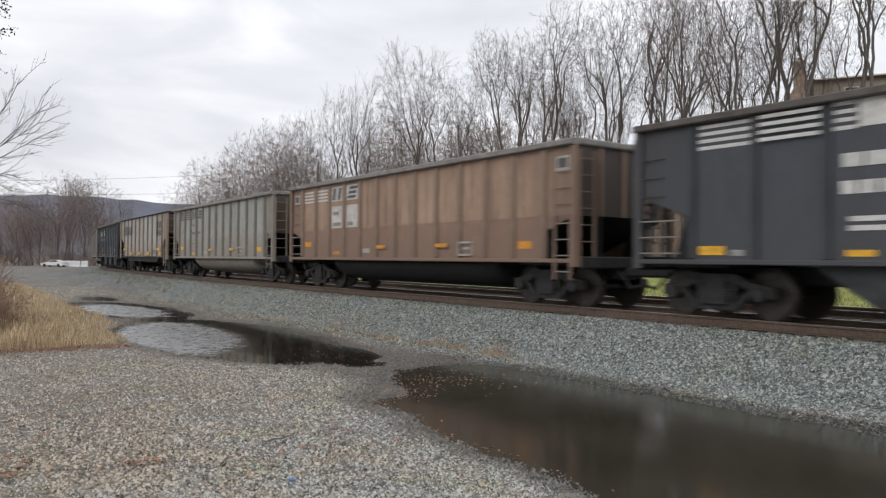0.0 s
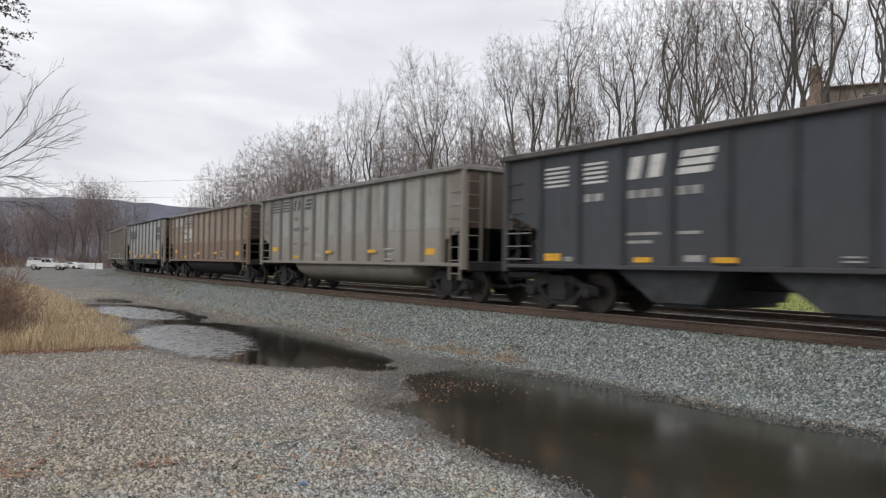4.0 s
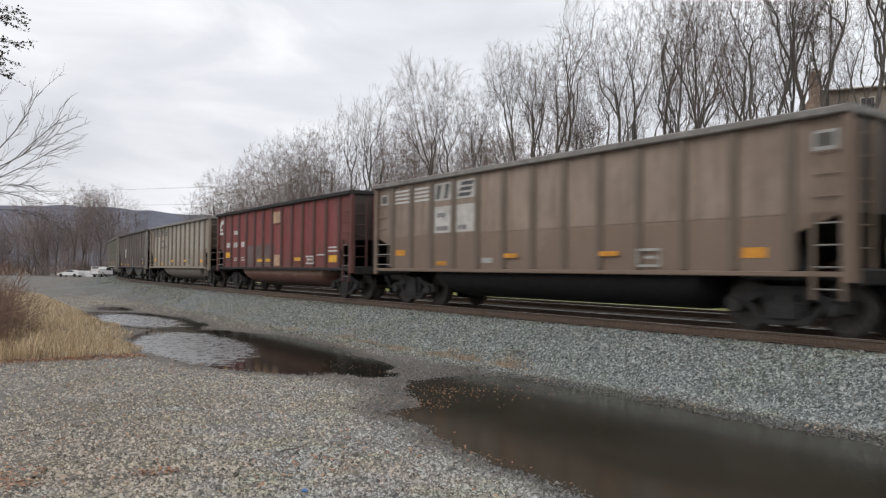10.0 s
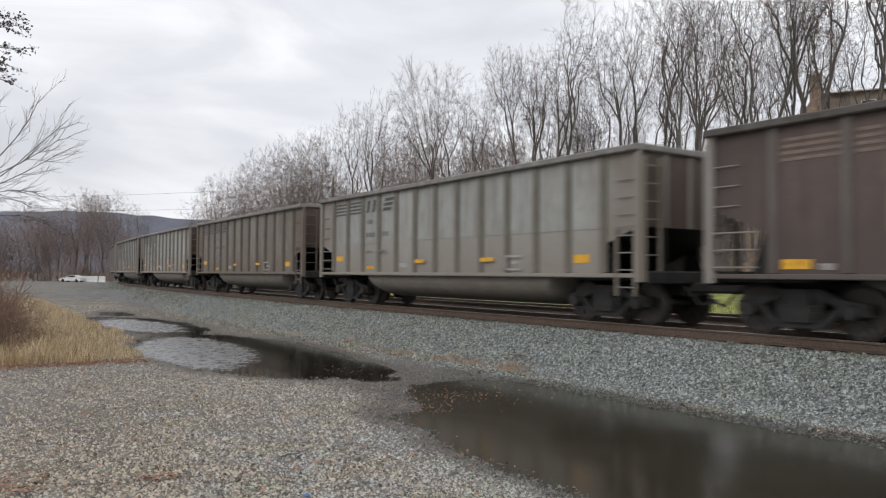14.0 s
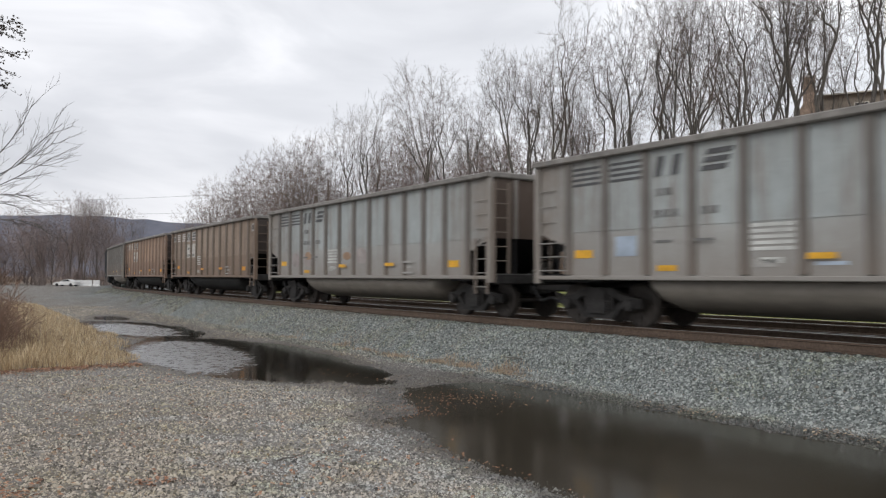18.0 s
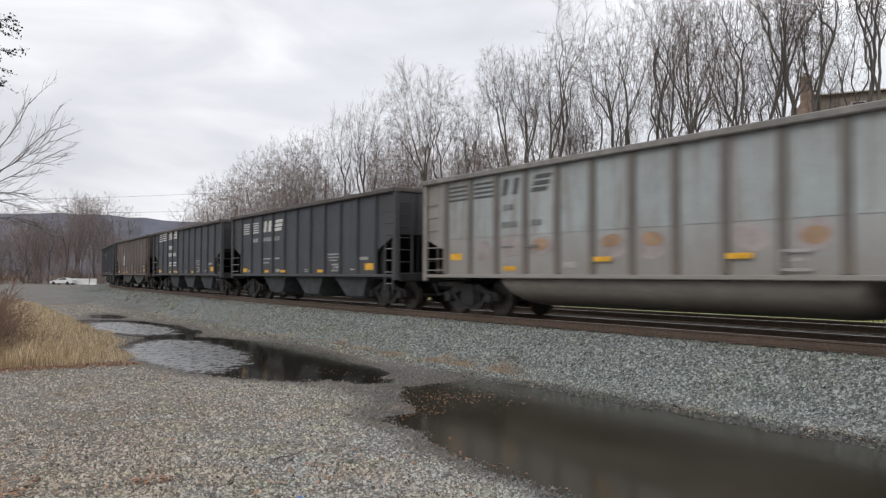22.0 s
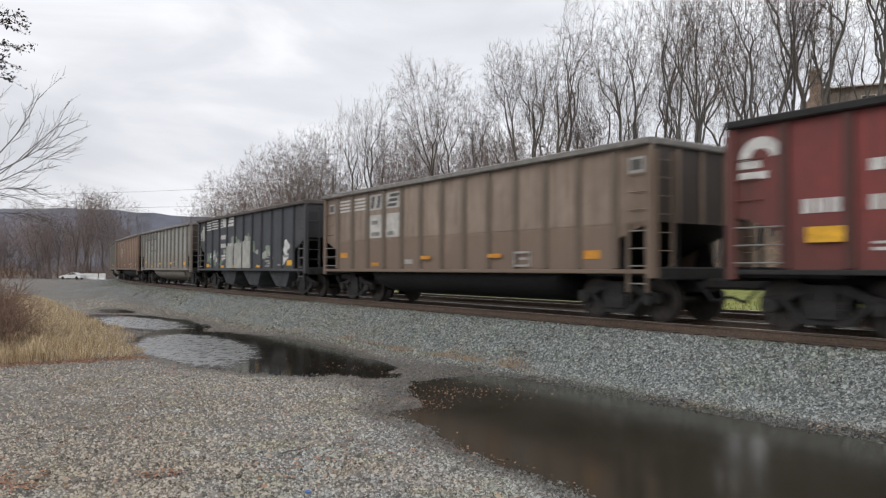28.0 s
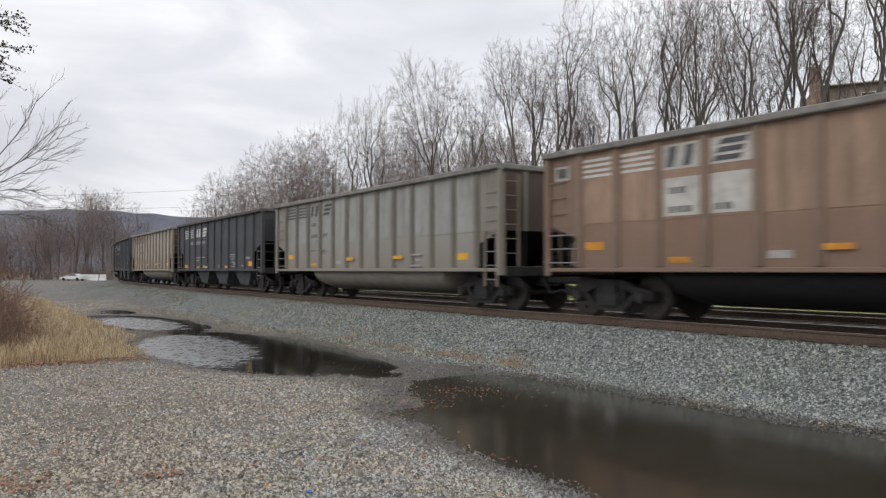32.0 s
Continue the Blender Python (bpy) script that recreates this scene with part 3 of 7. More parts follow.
def bars(boxes, y=-1.612, thick=0.006):
    """Flat painted marks on the near side: (x0, x1, z0, z1)."""
    s = Shape()
    for x0, x1, z0, z1 in boxes:
        s.box(x0, x1, y, y + thick, z0, z1)
    return s


def coal_car(kind, colour, label, marks, trim=None):
    """One car, as an Empty on the rail with all its parts; x is forward, -y the camera's side."""
    col = PAINTS[colour]
    car = tagged(new("coal_hopper_car" if kind in ("hop", "tub") else "coal_gondola_car"), label, "railroad car", "coal train")
    outline = side_outline(kind)
    for side in (-1, 1):
        a, b = (-1.53, -1.505) if side < 0 else (1.505, 1.53)
        part("side_sheet", shared(("side_sheet", kind, side), lambda: Shape().slab(outline, a, b)), col, car)
        a, b = (-1.6, -1.46) if side < 0 else (1.46, 1.6)
        part("side_sill", shared(("side_sill", side), lambda: Shape().box(-HALF + 0.05, HALF - 0.05, a, b, SILL - 0.04, SILL + 0.05, 0.015)), M_GRIME if kind == "top" or colour == "red" else (RIBS[colour] if kind == "tub" else col), car)
        wide = 1.655 if kind == "top" else 1.69
        a, b = (-wide, -1.46) if side < 0 else (1.46, wide)
        lip = 0.05 if kind == "top" else 0.13
        part("top_chord", shared(("top_chord", side, lip, wide), lambda: Shape().box(-HALF, HALF, a, b, TOP - lip, TOP, 0.02)), trim or col, car)
        w = 0.1 if kind == "gon" else 0.07
        y = 1.572 * side
        rib = shared(("rib", kind, side), lambda: Shape().loft([[(-w, y - 0.045 * side, z), (-w * 0.7, y + 0.028 * side, z), (w * 0.7, y + 0.028 * side, z), (w, y - 0.045 * side, z)] for z in (SILL + 0.07, TOP - lip)]))
        for x in rib_places(kind):
            if abs(x) < 6.4:
                part("rib", rib, RIBS[colour], car, loc=(x, 0, 0))
    if kind == "gon":
        part("seam_strip", shared("seam_strip", lambda: Shape().box(-6.3, 6.3, -1.541, -1.525, 1.995, 2.025)), col, car)
    n2 = max(z for x, z in outline if z < 3)
    for e in (-1, 1):
        x = (HALF - 0.14) * e
        lo, hi = min(x, x + 0.05 * e), max(x, x + 0.05 * e)
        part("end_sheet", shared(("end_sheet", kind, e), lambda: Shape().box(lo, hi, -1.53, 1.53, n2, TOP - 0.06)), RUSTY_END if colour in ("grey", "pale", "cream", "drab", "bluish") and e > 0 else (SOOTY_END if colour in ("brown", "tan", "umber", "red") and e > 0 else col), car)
        part("end_chord", shared(("end_chord", e), lambda: Shape().box(min(HALF * e, (HALF - 0.16) * e), max(HALF * e, (HALF - 0.16) * e), -1.46, 1.46, TOP - 0.13, TOP + 0.02, 0.03)), trim or col, car)
        for y in (-0.75, 0.0, 0.75):
            part("end_rib", shared(("end_rib", kind, e, y), lambda: Shape().box(min(x, x + 0.1 * e), max(x, x + 0.1 * e), y - 0.05, y + 0.05, n2, TOP - 0.14, 0.015)), col, car)
            if y:
                part("end_post", shared(("end_post", kind, e, y), lambda: Shape().box(min(x, x + 0.06 * e), max(x, x + 0.06 * e), y - 0.03, y + 0.03, 1.02, n2)), M_STEEL, car)
        nx = outline[0][0]
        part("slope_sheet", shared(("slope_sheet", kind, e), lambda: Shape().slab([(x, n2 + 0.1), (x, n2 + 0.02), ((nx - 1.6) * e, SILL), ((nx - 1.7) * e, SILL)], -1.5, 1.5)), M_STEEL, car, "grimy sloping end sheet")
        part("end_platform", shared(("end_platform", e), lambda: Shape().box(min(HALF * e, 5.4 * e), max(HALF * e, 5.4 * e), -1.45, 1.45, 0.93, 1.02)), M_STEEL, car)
        part("end_sill", shared(("end_sill", e), lambda: Shape().box(min(HALF * e, (HALF + 0.12) * e), max(HALF * e, (HALF + 0.12) * e), -1.5, 1.5, 0.86, 1.12, 0.03)), M_GRIME, car)
        part("coupler", shared(("coupler", e), lambda: Shape().box(min(HALF * e, (HALF + 0.85) * e), max(HALF * e, (HALF + 0.85) * e), -0.14, 0.14, 0.68, 0.90, 0.05)), M_GRIME, car)
        part("brake_hose", shared(("brake_hose", e), lambda: Shape().tube([((HALF + 0.1) * e, -0.35, 0.8), ((HALF + 0.45) * e, -0.37, 0.45), ((HALF + 0.8) * e, -0.3, 0.55)], 0.03, 6)), M_COAL, car)
        for side in (-1, 1):
            y = 1.57 * side
            part("corner_post", shared(("corner_post", e, side), lambda: Shape().box((HALF - 0.08) * e - 0.08, (HALF - 0.08) * e + 0.08, y - 0.05, y + 0.05, 0.9, TOP - 0.13, 0.02)), marks.get("post", col), car)
            if e < 0:
                for i in range(3):
                    part("grab_rail", shared(("grab_rail", side, i), lambda: Shape().tube([((HALF - 0.08) * e, y + 0.03 * side, 1.18 + 0.3 * i), ((HALF - 1.0) * e, y + 0.03 * side, 1.18 + 0.3 * i)], 0.016, 5)), marks.get("post", M_DUSTY), car)
                for z in (2.25, 2.6, 2.95):
                    part("grab_iron", shared(("grab_iron", e, side, z), lambda: Shape().tube([((HALF - 0.6) * e, 1.53 * side, z), ((HALF - 0.6) * e, 1.585 * side, z), ((HALF - 0.16) * e, 1.585 * side, z), ((HALF - 0.16) * e, 1.53 * side, z)], 0.013, 5)), marks.get("post", col), car)
            elif kind in ("gon", "hop"):
                xa, xb, yy = (HALF - 0.62) * e, (HALF - 0.14) * e, y + 0.03 * side
                foot = 0.62
                rails = part("ladder", shared(("gon_ladder", e, side), lambda: Shape().loft([[(xa + u, yy + w, foot) for u, w in RING], [(xa + u, yy + w, 2.0) for u, w in RING], [(xb + u, yy + w, 2.02) for u, w in RING], [(xb + u, yy + w, foot) for u, w in RING]])), marks.get("post", RIBS[colour]), car)
                for i in range(4):
                    part("rung", shared(("gon_rung", e, side, i), lambda: Shape().tube([(xa, yy, foot + 0.17 + (1.9 - foot) * 0.27 * i), (xb, yy, foot + 0.17 + (1.9 - foot) * 0.27 * i)], 0.015, 5)), marks.get("post", M_DUSTY), rails)
                for z in (2.25, 2.6, 2.95):
                    part("grab_iron", shared(("grab_iron", e, side, z), lambda: Shape().tube([((HALF - 0.6) * e, 1.53 * side, z), ((HALF - 0.6) * e, 1.585 * side, z), ((HALF - 0.16) * e, 1.585 * side, z), ((HALF - 0.16) * e, 1.53 * side, z)], 0.013, 5)), marks.get("post", col), car)
            else:
                xa, xb, yy, z0, z1 = (HALF - 0.62) * e, (HALF - 0.14) * e, y + 0.045 * side, 0.55 if e > 0 else 0.9, TOP - 0.2
                rails = part("ladder", shared(("ladder", e, side), lambda: Shape().loft([[(xa + u, yy + w, z0) for u, w in RING], [(xa + u, yy + w, z1) for u, w in RING], [(xb + u, yy + w, z1 + 0.02) for u, w in RING], [(xb + u, yy + w, z0) for u, w in RING]])), marks.get("post", col), car)
                for i in range(8):
                    part("rung", shared(("rung", e, side, i), lambda: Shape().tube([(xa, yy, z0 + (z1 - z0) * (i + 0.5) / 8), (xb, yy, z0 + (z1 - z0) * (i + 0.5) / 8)], 0.015, 5)), marks.get("post", col), rails)
            part("end_ladder", shared(("end_ladder", e, side), lambda: ladder((HALF + 0.04) * e, (HALF + 0.04) * e, y * 0.97, y * 0.68, 0.9, TOP - 0.25, 7)), marks.get("post", RIBS[colour]), car)
            part("side_bracket", shared(("side_bracket", e, side), lambda: Shape().slab([((nx - 0.1) * e, SILL), ((nx + 0.5) * e, SILL), ((nx + 0.2) * e, n2 - 0.35), ((nx + 0.1) * e, n2 - 0.35)], y * 0.9 - 0.02, y * 0.9 + 0.02)), M_STEEL, car)
    part("floor", shared("car_floor", lambda: Shape().box(-6.3, 6.3, -1.5, 1.5, 1.0, 1.06)), M_COAL, car)
    part("centre_sill", shared("centre_sill", lambda: Shape().box(-HALF, HALF, -0.33, 0.33, 0.62, 0.95, 0.03)), M_STEEL, car)
    part("brake_reservoir", shared("brake_reservoir", lambda: Shape().tube([(-HALF + 0.55, 0.55, 1.42), (-HALF + 0.55, -0.45, 1.42)], 0.2, 12)), M_STEEL, car)
    part("brake_wheel", shared("brake_wheel", lambda: Shape().tube([(-HALF - 0.16 + 0.0, -0.9 + 0.26 * math.cos(6.2832 * i / 16), 2.2 + 0.26 * math.sin(6.2832 * i / 16)) for i in range(17)], 0.02, 5)), M_STEEL, car)
    for name, shape_at in ([(n, i) for i, (n, _) in enumerate(underbody(kind))]):
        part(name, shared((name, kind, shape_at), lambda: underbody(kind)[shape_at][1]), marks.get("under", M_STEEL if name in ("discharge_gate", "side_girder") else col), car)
    wheels = []
    for e in (-1, 1):
        truck = part("truck", shared("truck_bolster", lambda: Shape().box(-0.22, 0.22, -1.12, 1.12, 0.5, 0.82, 0.05)), M_GRIME, car, loc=(5.9 * e, 0, 0))
        for y in (-1.0, 1.0):
            part("side_frame", shared(("side_frame", y), lambda: truck_side(y)), M_GRIME, truck)
            part("spring_nest", shared(("spring_nest", y), lambda: springs(y)), M_GRIME, truck)
        part("brake_beam", shared("brake_beam", lambda: Shape().box(-0.42, -0.34, -0.8, 0.8, 0.36, 0.46).box(0.34, 0.42, -0.8, 0.8, 0.36, 0.46)), M_STEEL, truck)
        for w in (-1, 1):
            wheels.append(part("wheelset", shared("wheelset", wheelset), M_WHEEL, truck, loc=(0.89 * w, 0, 0.457)))
    for name, boxes, material in marks.get("bars", ()):
        for box in boxes:
            rib_near = any(box[0] < x + 0.1 and box[1] > x - 0.1 for x in rib_places(kind))
            part(name, bars([box], (-1.612 if rib_near else -1.538) - (0.005 if name == "number_bar" else 0.0)), material, car)
    for name, s, material in marks.get("shapes", ()):
        part(name, s, material, car)
    return car, wheels


def stripes(x0, x1, z0, z1, n):
    h = (z1 - z0) / (2 * n - 1)
    return [(x0, x1, z0 + 2 * h * i, z0 + 2 * h * i + h) for i in range(n)]


GON_TAPE = [(-6.12, -5.62, 1.44, 1.61), (-3.95, -3.5, 1.16, 1.27), (-0.95, -0.48, 1.34, 1.44), (2.15, 2.66, 1.35, 1.45), (5.4, 5.88, 1.29, 1.47)]
HOP_TAPE = [(-5.92, -5.42, 1.15, 1.31), (-3.35, -2.92, 1.13, 1.23), (-1.5, -1.0, 1.13, 1.23), (1.75, 2.25, 1.13, 1.23), (5.32, 5.85, 1.2, 1.41)]
TOP_TAPE = [(-6.0, -5.3, 1.5, 1.62), (-3.3, -2.75, 1.15, 1.33), (-0.6, -0.1, 1.15, 1.35), (2.05, 2.6, 1.13, 1.35), (4.65, 5.6, 1.42, 1.56), (5.1, 5.6, 1.14, 1.3)]


def panel_lines(x0, x1, z0, z1, w=0.05):
    return [(x0, x1, z0, z0 + w), (x0, x1, z1 - w, z1), (x0, x0 + w, z0, z1), (x1 - w, x1, z0, z1), (x0 + 0.12, x1 - 0.12, (z0 + z1) / 2 - 0.02, (z0 + z1) / 2 + 0.04)]


def gon_marks(tape, light, patches=True):
    """Striped emblem, name blocks, number patches and tape of a tub gondola."""
    ink = M_WHITE if light else M_BLACK
    out = [("reflector", GON_TAPE, tape), ("emblem_stripe", stripes(-6.18, -5.4, 2.97, 3.36, 4) + stripes(-5.12, -4.3, 2.97, 3.36, 4), ink)]
    out.append(("stencil_box", [(-1.94, -1.5, 1.22, 1.35)], M_CHALK))
    out.append(("stencil_line", panel_lines(3.14, 3.68, 1.13, 1.49), M_CHALK))
    if patches:
        out.append(("name_patch", [(-4.08, -3.27, 2.92, 3.4), (-3.03, -2.22, 2.92, 3.4), (-4.08, -3.27, 2.04, 2.76), (-3.03, -2.22, 2.04, 2.76)], M_PATCH))
        out.append(("number_bar", [(-3.92, -3.78, 2.46, 2.58), (-3.74, -3.58, 2.46, 2.58), (-3.95, -3.82, 2.1, 2.22), (-3.77, -3.62, 2.1, 2.22), (-3.58, -3.45, 2.1, 2.22), (-2.95, -2.82, 2.1, 2.22), (-2.76, -2.6, 2.1, 2.22)], M_FAINT))
        out.append(("placard_frame", [(-7.02, -6.6, 2.98, 3.3), (6.66, 7.08, 2.98, 3.3)], M_CHALK))
    else:
        out.append(("number_bar", [(-3.95, -3.82, 2.6, 2.74), (-3.76, -3.6, 2.6, 2.74), (-4.0, -3.86, 2.19, 2.33), (-3.8, -3.66, 2.19, 2.33), (-3.6, -3.48, 2.19, 2.33), (-2.95, -2.82, 2.19, 2.33), (-2.75, -2.62, 2.19, 2.33), (-4.0, -3.6, 1.7, 1.75), (-3.05, -2.65, 1.7, 1.75)], M_FAINT))
    return {"bars": out, "shapes": [("emblem_block", s, M_BLACK) for s in emblem(-4.0, 2.97, 0.62, 0.38, -1.544, 1.1)] + ([("placard", bars([(x, x + 0.28, 3.04, 3.25)], -1.543, 0.005), M_PANE) for x in (-6.95, 6.73)] if patches else [])}


def emblem(x, z, w, h, y, gap=1.0):
    """The two plain slanted blocks beside the emblem's stripes."""
    out = []
    for k in (0, 1):
        s = Shape()
        q = x + k * gap * w / 0.66
        if k == 0:
            for u in (0.0, 0.62):
                out.append(Shape().slab([(q + u * w, z), (q + (u + 0.26) * w, z), (q + (u + 0.4) * w, z + h), (q + (u + 0.14) * w, z + h)], y - 0.004, y))
        else:
            for i, (u0, u1) in enumerate(((0.0, 0.85), (0.1, 0.95), (0.2, 1.05))):
                out.append(Shape().slab([(q + u0 * w, z + 0.38 * i * h), (q + u1 * w, z + 0.38 * i * h), (q + (u1 + 0.08) * w, z + (0.38 * i + 0.24) * h), (q + (u0 + 0.08) * w, z + (0.38 * i + 0.24) * h)], y - 0.004, y))
    return out


def hop_marks(wide=False):
    """Striped emblem, number bars and tape of a hopper; on some cars the emblem spreads over four panels."""
    out = [("reflector", HOP_TAPE, M_YELLOW)]
    if wide:
        out.append(("emblem_stripe", stripes(-5.94, -4.94, 3.02, 3.46, 4) + stripes(-4.74, -3.72, 3.03, 3.47, 4) + stripes(-3.53, -3.2, 3.06, 3.5, 4), M_WHITE))
        out.append(("number_bar", [(-3.4, -3.1, 2.49, 2.7), (-3.05, -2.7, 2.49, 2.7), (-3.42, -3.2, 2.08, 2.28), (-3.15, -2.9, 2.08, 2.28), (-2.85, -2.6, 2.08, 2.28), (-2.32, -2.1, 2.08, 2.28), (-2.02, -1.75, 2.08, 2.28),
                                   (-3.3, -2.6, 1.66, 1.74), (-3.3, -2.6, 1.52, 1.6), (-2.3, -1.6, 1.66, 1.74), (-2.3, -1.7, 1.52, 1.6)], M_WHITE))
        blocks = [Shape().slab([(-3.16, 3.08), (-2.62, 3.08), (-2.5, 3.52), (-3.16, 3.52)], -1.542, -1.538)]
        for i, (x0, x1) in enumerate(((-2.33, -1.5), (-2.24, -1.42), (-2.16, -1.34))):
            blocks.append(Shape().slab([(x0, 3.08 + 0.165 * i), (x1, 3.08 + 0.165 * i), (x1 + 0.04, 3.2 + 0.165 * i), (x0 + 0.04, 3.2 + 0.165 * i)], -1.542, -1.538))
    else:
        out.append(("emblem_stripe", stripes(-5.92, -5.2, 2.78, 3.22, 5) + stripes(-4.74, -4.1, 2.78, 3.22, 5), M_WHITE))
        out.append(("number_bar", [(-4.7, -4.5, 2.4, 2.56), (-4.42, -4.2, 2.4, 2.56), (-3.5, -3.3, 2.4, 2.56), (-3.22, -3.0, 2.4, 2.56), (-2.92, -2.7, 2.4, 2.56), (-2.3, -2.1, 2.4, 2.56), (-2.02, -1.8, 2.4, 2.56), (-3.5, -2.7, 1.66, 1.72), (-3.5, -2.9, 1.5, 1.56), (-2.3, -1.8, 1.66, 1.72)], M_CHALK))
        blocks = [Shape().slab([(x, 2.78), (x + 0.3, 2.78), (x + 0.4, 3.22), (x + 0.1, 3.22)], -1.542, -1.538) for x in (-3.52, -3.02)]
        for i, (x0, x1) in enumerate(((-2.33, -1.62), (-2.28, -1.56), (-2.22, -1.5))):
            blocks.append(Shape().slab([(x0, 2.78 + 0.16 * i), (x1, 2.78 + 0.16 * i), (x1 + 0.04, 2.9 + 0.16 * i), (x0 + 0.04, 2.9 + 0.16 * i)], -1.542, -1.538))
    out.append(("stencil_line", panel_lines(3.05, 3.55, 1.16, 1.42) + [(2.6, 3.5, 1.72, 1.77), (2.6, 3.5, 1.62, 1.66), (2.75, 3.3, 1.52, 1.56)], M_CHALK))
    out.append(("stencil_box", [(-2.15, -1.75, 1.15, 1.27), (4.3, 4.6, 1.2, 1.25), (4.95, 5.5, 1.52, 1.62), (0.8, 1.12, 1.15, 1.18), (0.8, 1.12, 1.22, 1.25), (-5.3, -5.05, 1.14, 1.24)], M_CHALK))
    return {"bars": out, "shapes": [("emblem_block", b, M_WHITE) for b in blocks]}


def top_marks():
    out = [("reflector", TOP_TAPE, M_YELLOW), ("emblem_stripe", stripes(-5.9, -4.4, 2.55, 3.1, 5), M_BLACK),
           ("number_bar", [(-4.0, -3.0, 1.95, 2.03), (-3.9, -3.2, 1.75, 1.82)], M_CHALK),
           ("stencil_line", [(3.45, 4.1, 1.2 + 0.07 * i, 1.235 + 0.07 * i) for i in range(4)], M_BLACK),
           ("name_bar", [(4.55, 4.85, 3.0, 3.14), (4.63, 4.77, 2.75, 3.0), (4.95, 5.2, 2.75, 3.14), (5.3, 5.55, 2.75, 3.14), (4.55, 4.8, 2.3, 2.62), (4.9, 5.15, 2.3, 2.62), (5.25, 5.5, 2.3, 2.62)], M_BLACK)]
    return {"bars": out, "shapes": [("emblem_block", s, M_BLACK) for s in emblem(-4.35, 2.55, 0.62, 0.52, -1.614, 0.72)]}


def red_marks():
    out = [("reflector", [(-5.9, -5.3, 1.5, 1.75), (-1.6, -1.0, 1.3, 1.42), (-0.6, -0.05, 1.3, 1.42), (2.5, 3.1, 1.32, 1.45), (5.45, 6.1, 1.26, 1.5)], M_YELLOW),
           ("number_bar", [(x, x + 0.17, 1.97, 2.2) for x in (-6.0, -5.78, -5.56, -4.95, -4.72, -4.5, -3.9, -3.68)] + [(-4.95, -4.72, 2.56, 2.74), (-4.66, -4.42, 2.56, 2.74), (-4.92, -4.45, 1.36, 1.41), (-4.92, -4.5, 1.46, 1.5), (-3.88, -3.42, 1.36, 1.41), (-3.88, -3.5, 1.46, 1.5)], M_WHITE),
           ("stencil_line", panel_lines(3.6, 4.3, 1.2, 1.5) + [(4.6, 5.2, 1.5, 1.55), (5.4, 6.1, 1.62, 1.68), (5.4, 6.1, 1.75, 1.8)], M_WHITE),
           ("patch", [(0.25, 0.98, 2.85, 3.3), (0.22, 0.95, 1.14, 1.58)], M_PATCHTAN), ("greyed_panel", [(-3.02, -2.2, 1.12, 2.02), (-1.97, -1.16, 1.12, 2.04), (-0.92, -0.1, 1.12, 2.06), (0.12, 0.2, 1.12, 2.05)], M_GREYED)]
    s = Shape()
    s.loft([[(-6.72 + r * math.cos(a), y, 2.92 + r * math.sin(a)) for r, y in ((0.40, -1.534), (0.40, -1.539), (0.2, -1.539), (0.2, -1.534))] for a in [0.2 + 2.9 * i / 12 for i in range(13)]])
    s.box(-7.12, -6.6, -1.539, -1.534, 2.60, 2.73).box(-7.12, -6.72, -1.539, -1.534, 2.79, 2.92)
    return {"bars": out, "shapes": [("round_emblem", s, M_WHITE)]}


def blob(cx, cz, rx, rz, y, rnd, lobes=3, wobble=0.22):
    """One rounded spray-painted shape lying on the side sheet."""
    o = []
    p = rnd.uniform(0, 6.283)
    for j in range(18):
        a = 6.28319 * j / 18
        w = 1 + wobble * math.sin(lobes * a + p) + 0.05 * rnd.uniform(-1, 1)
        o.append((cx + rx * w * math.cos(a), max(SILL + 0.08, cz + rz * w * math.sin(a))))
    return Shape().slab(o, y - 0.002, y)


def spray(parts, seed, x0, x1, z0, z1, n):
    """Loose spray-painted blobs on the sheet between the ribs."""
    rnd = random.Random(seed)
    out = []
    for k, (material, share, big) in enumerate(parts):
        for i in range(max(1, int(n * share))):
            y = -1.534 - 0.0025 * k - 0.00006 * i
            out.append(("graffiti_patch", blob(rnd.uniform(x0, x1), rnd.uniform(z0, z1), rnd.uniform(0.12, 0.34) * big, rnd.uniform(0.12, 0.3) * big, y, rnd), material))
    return out


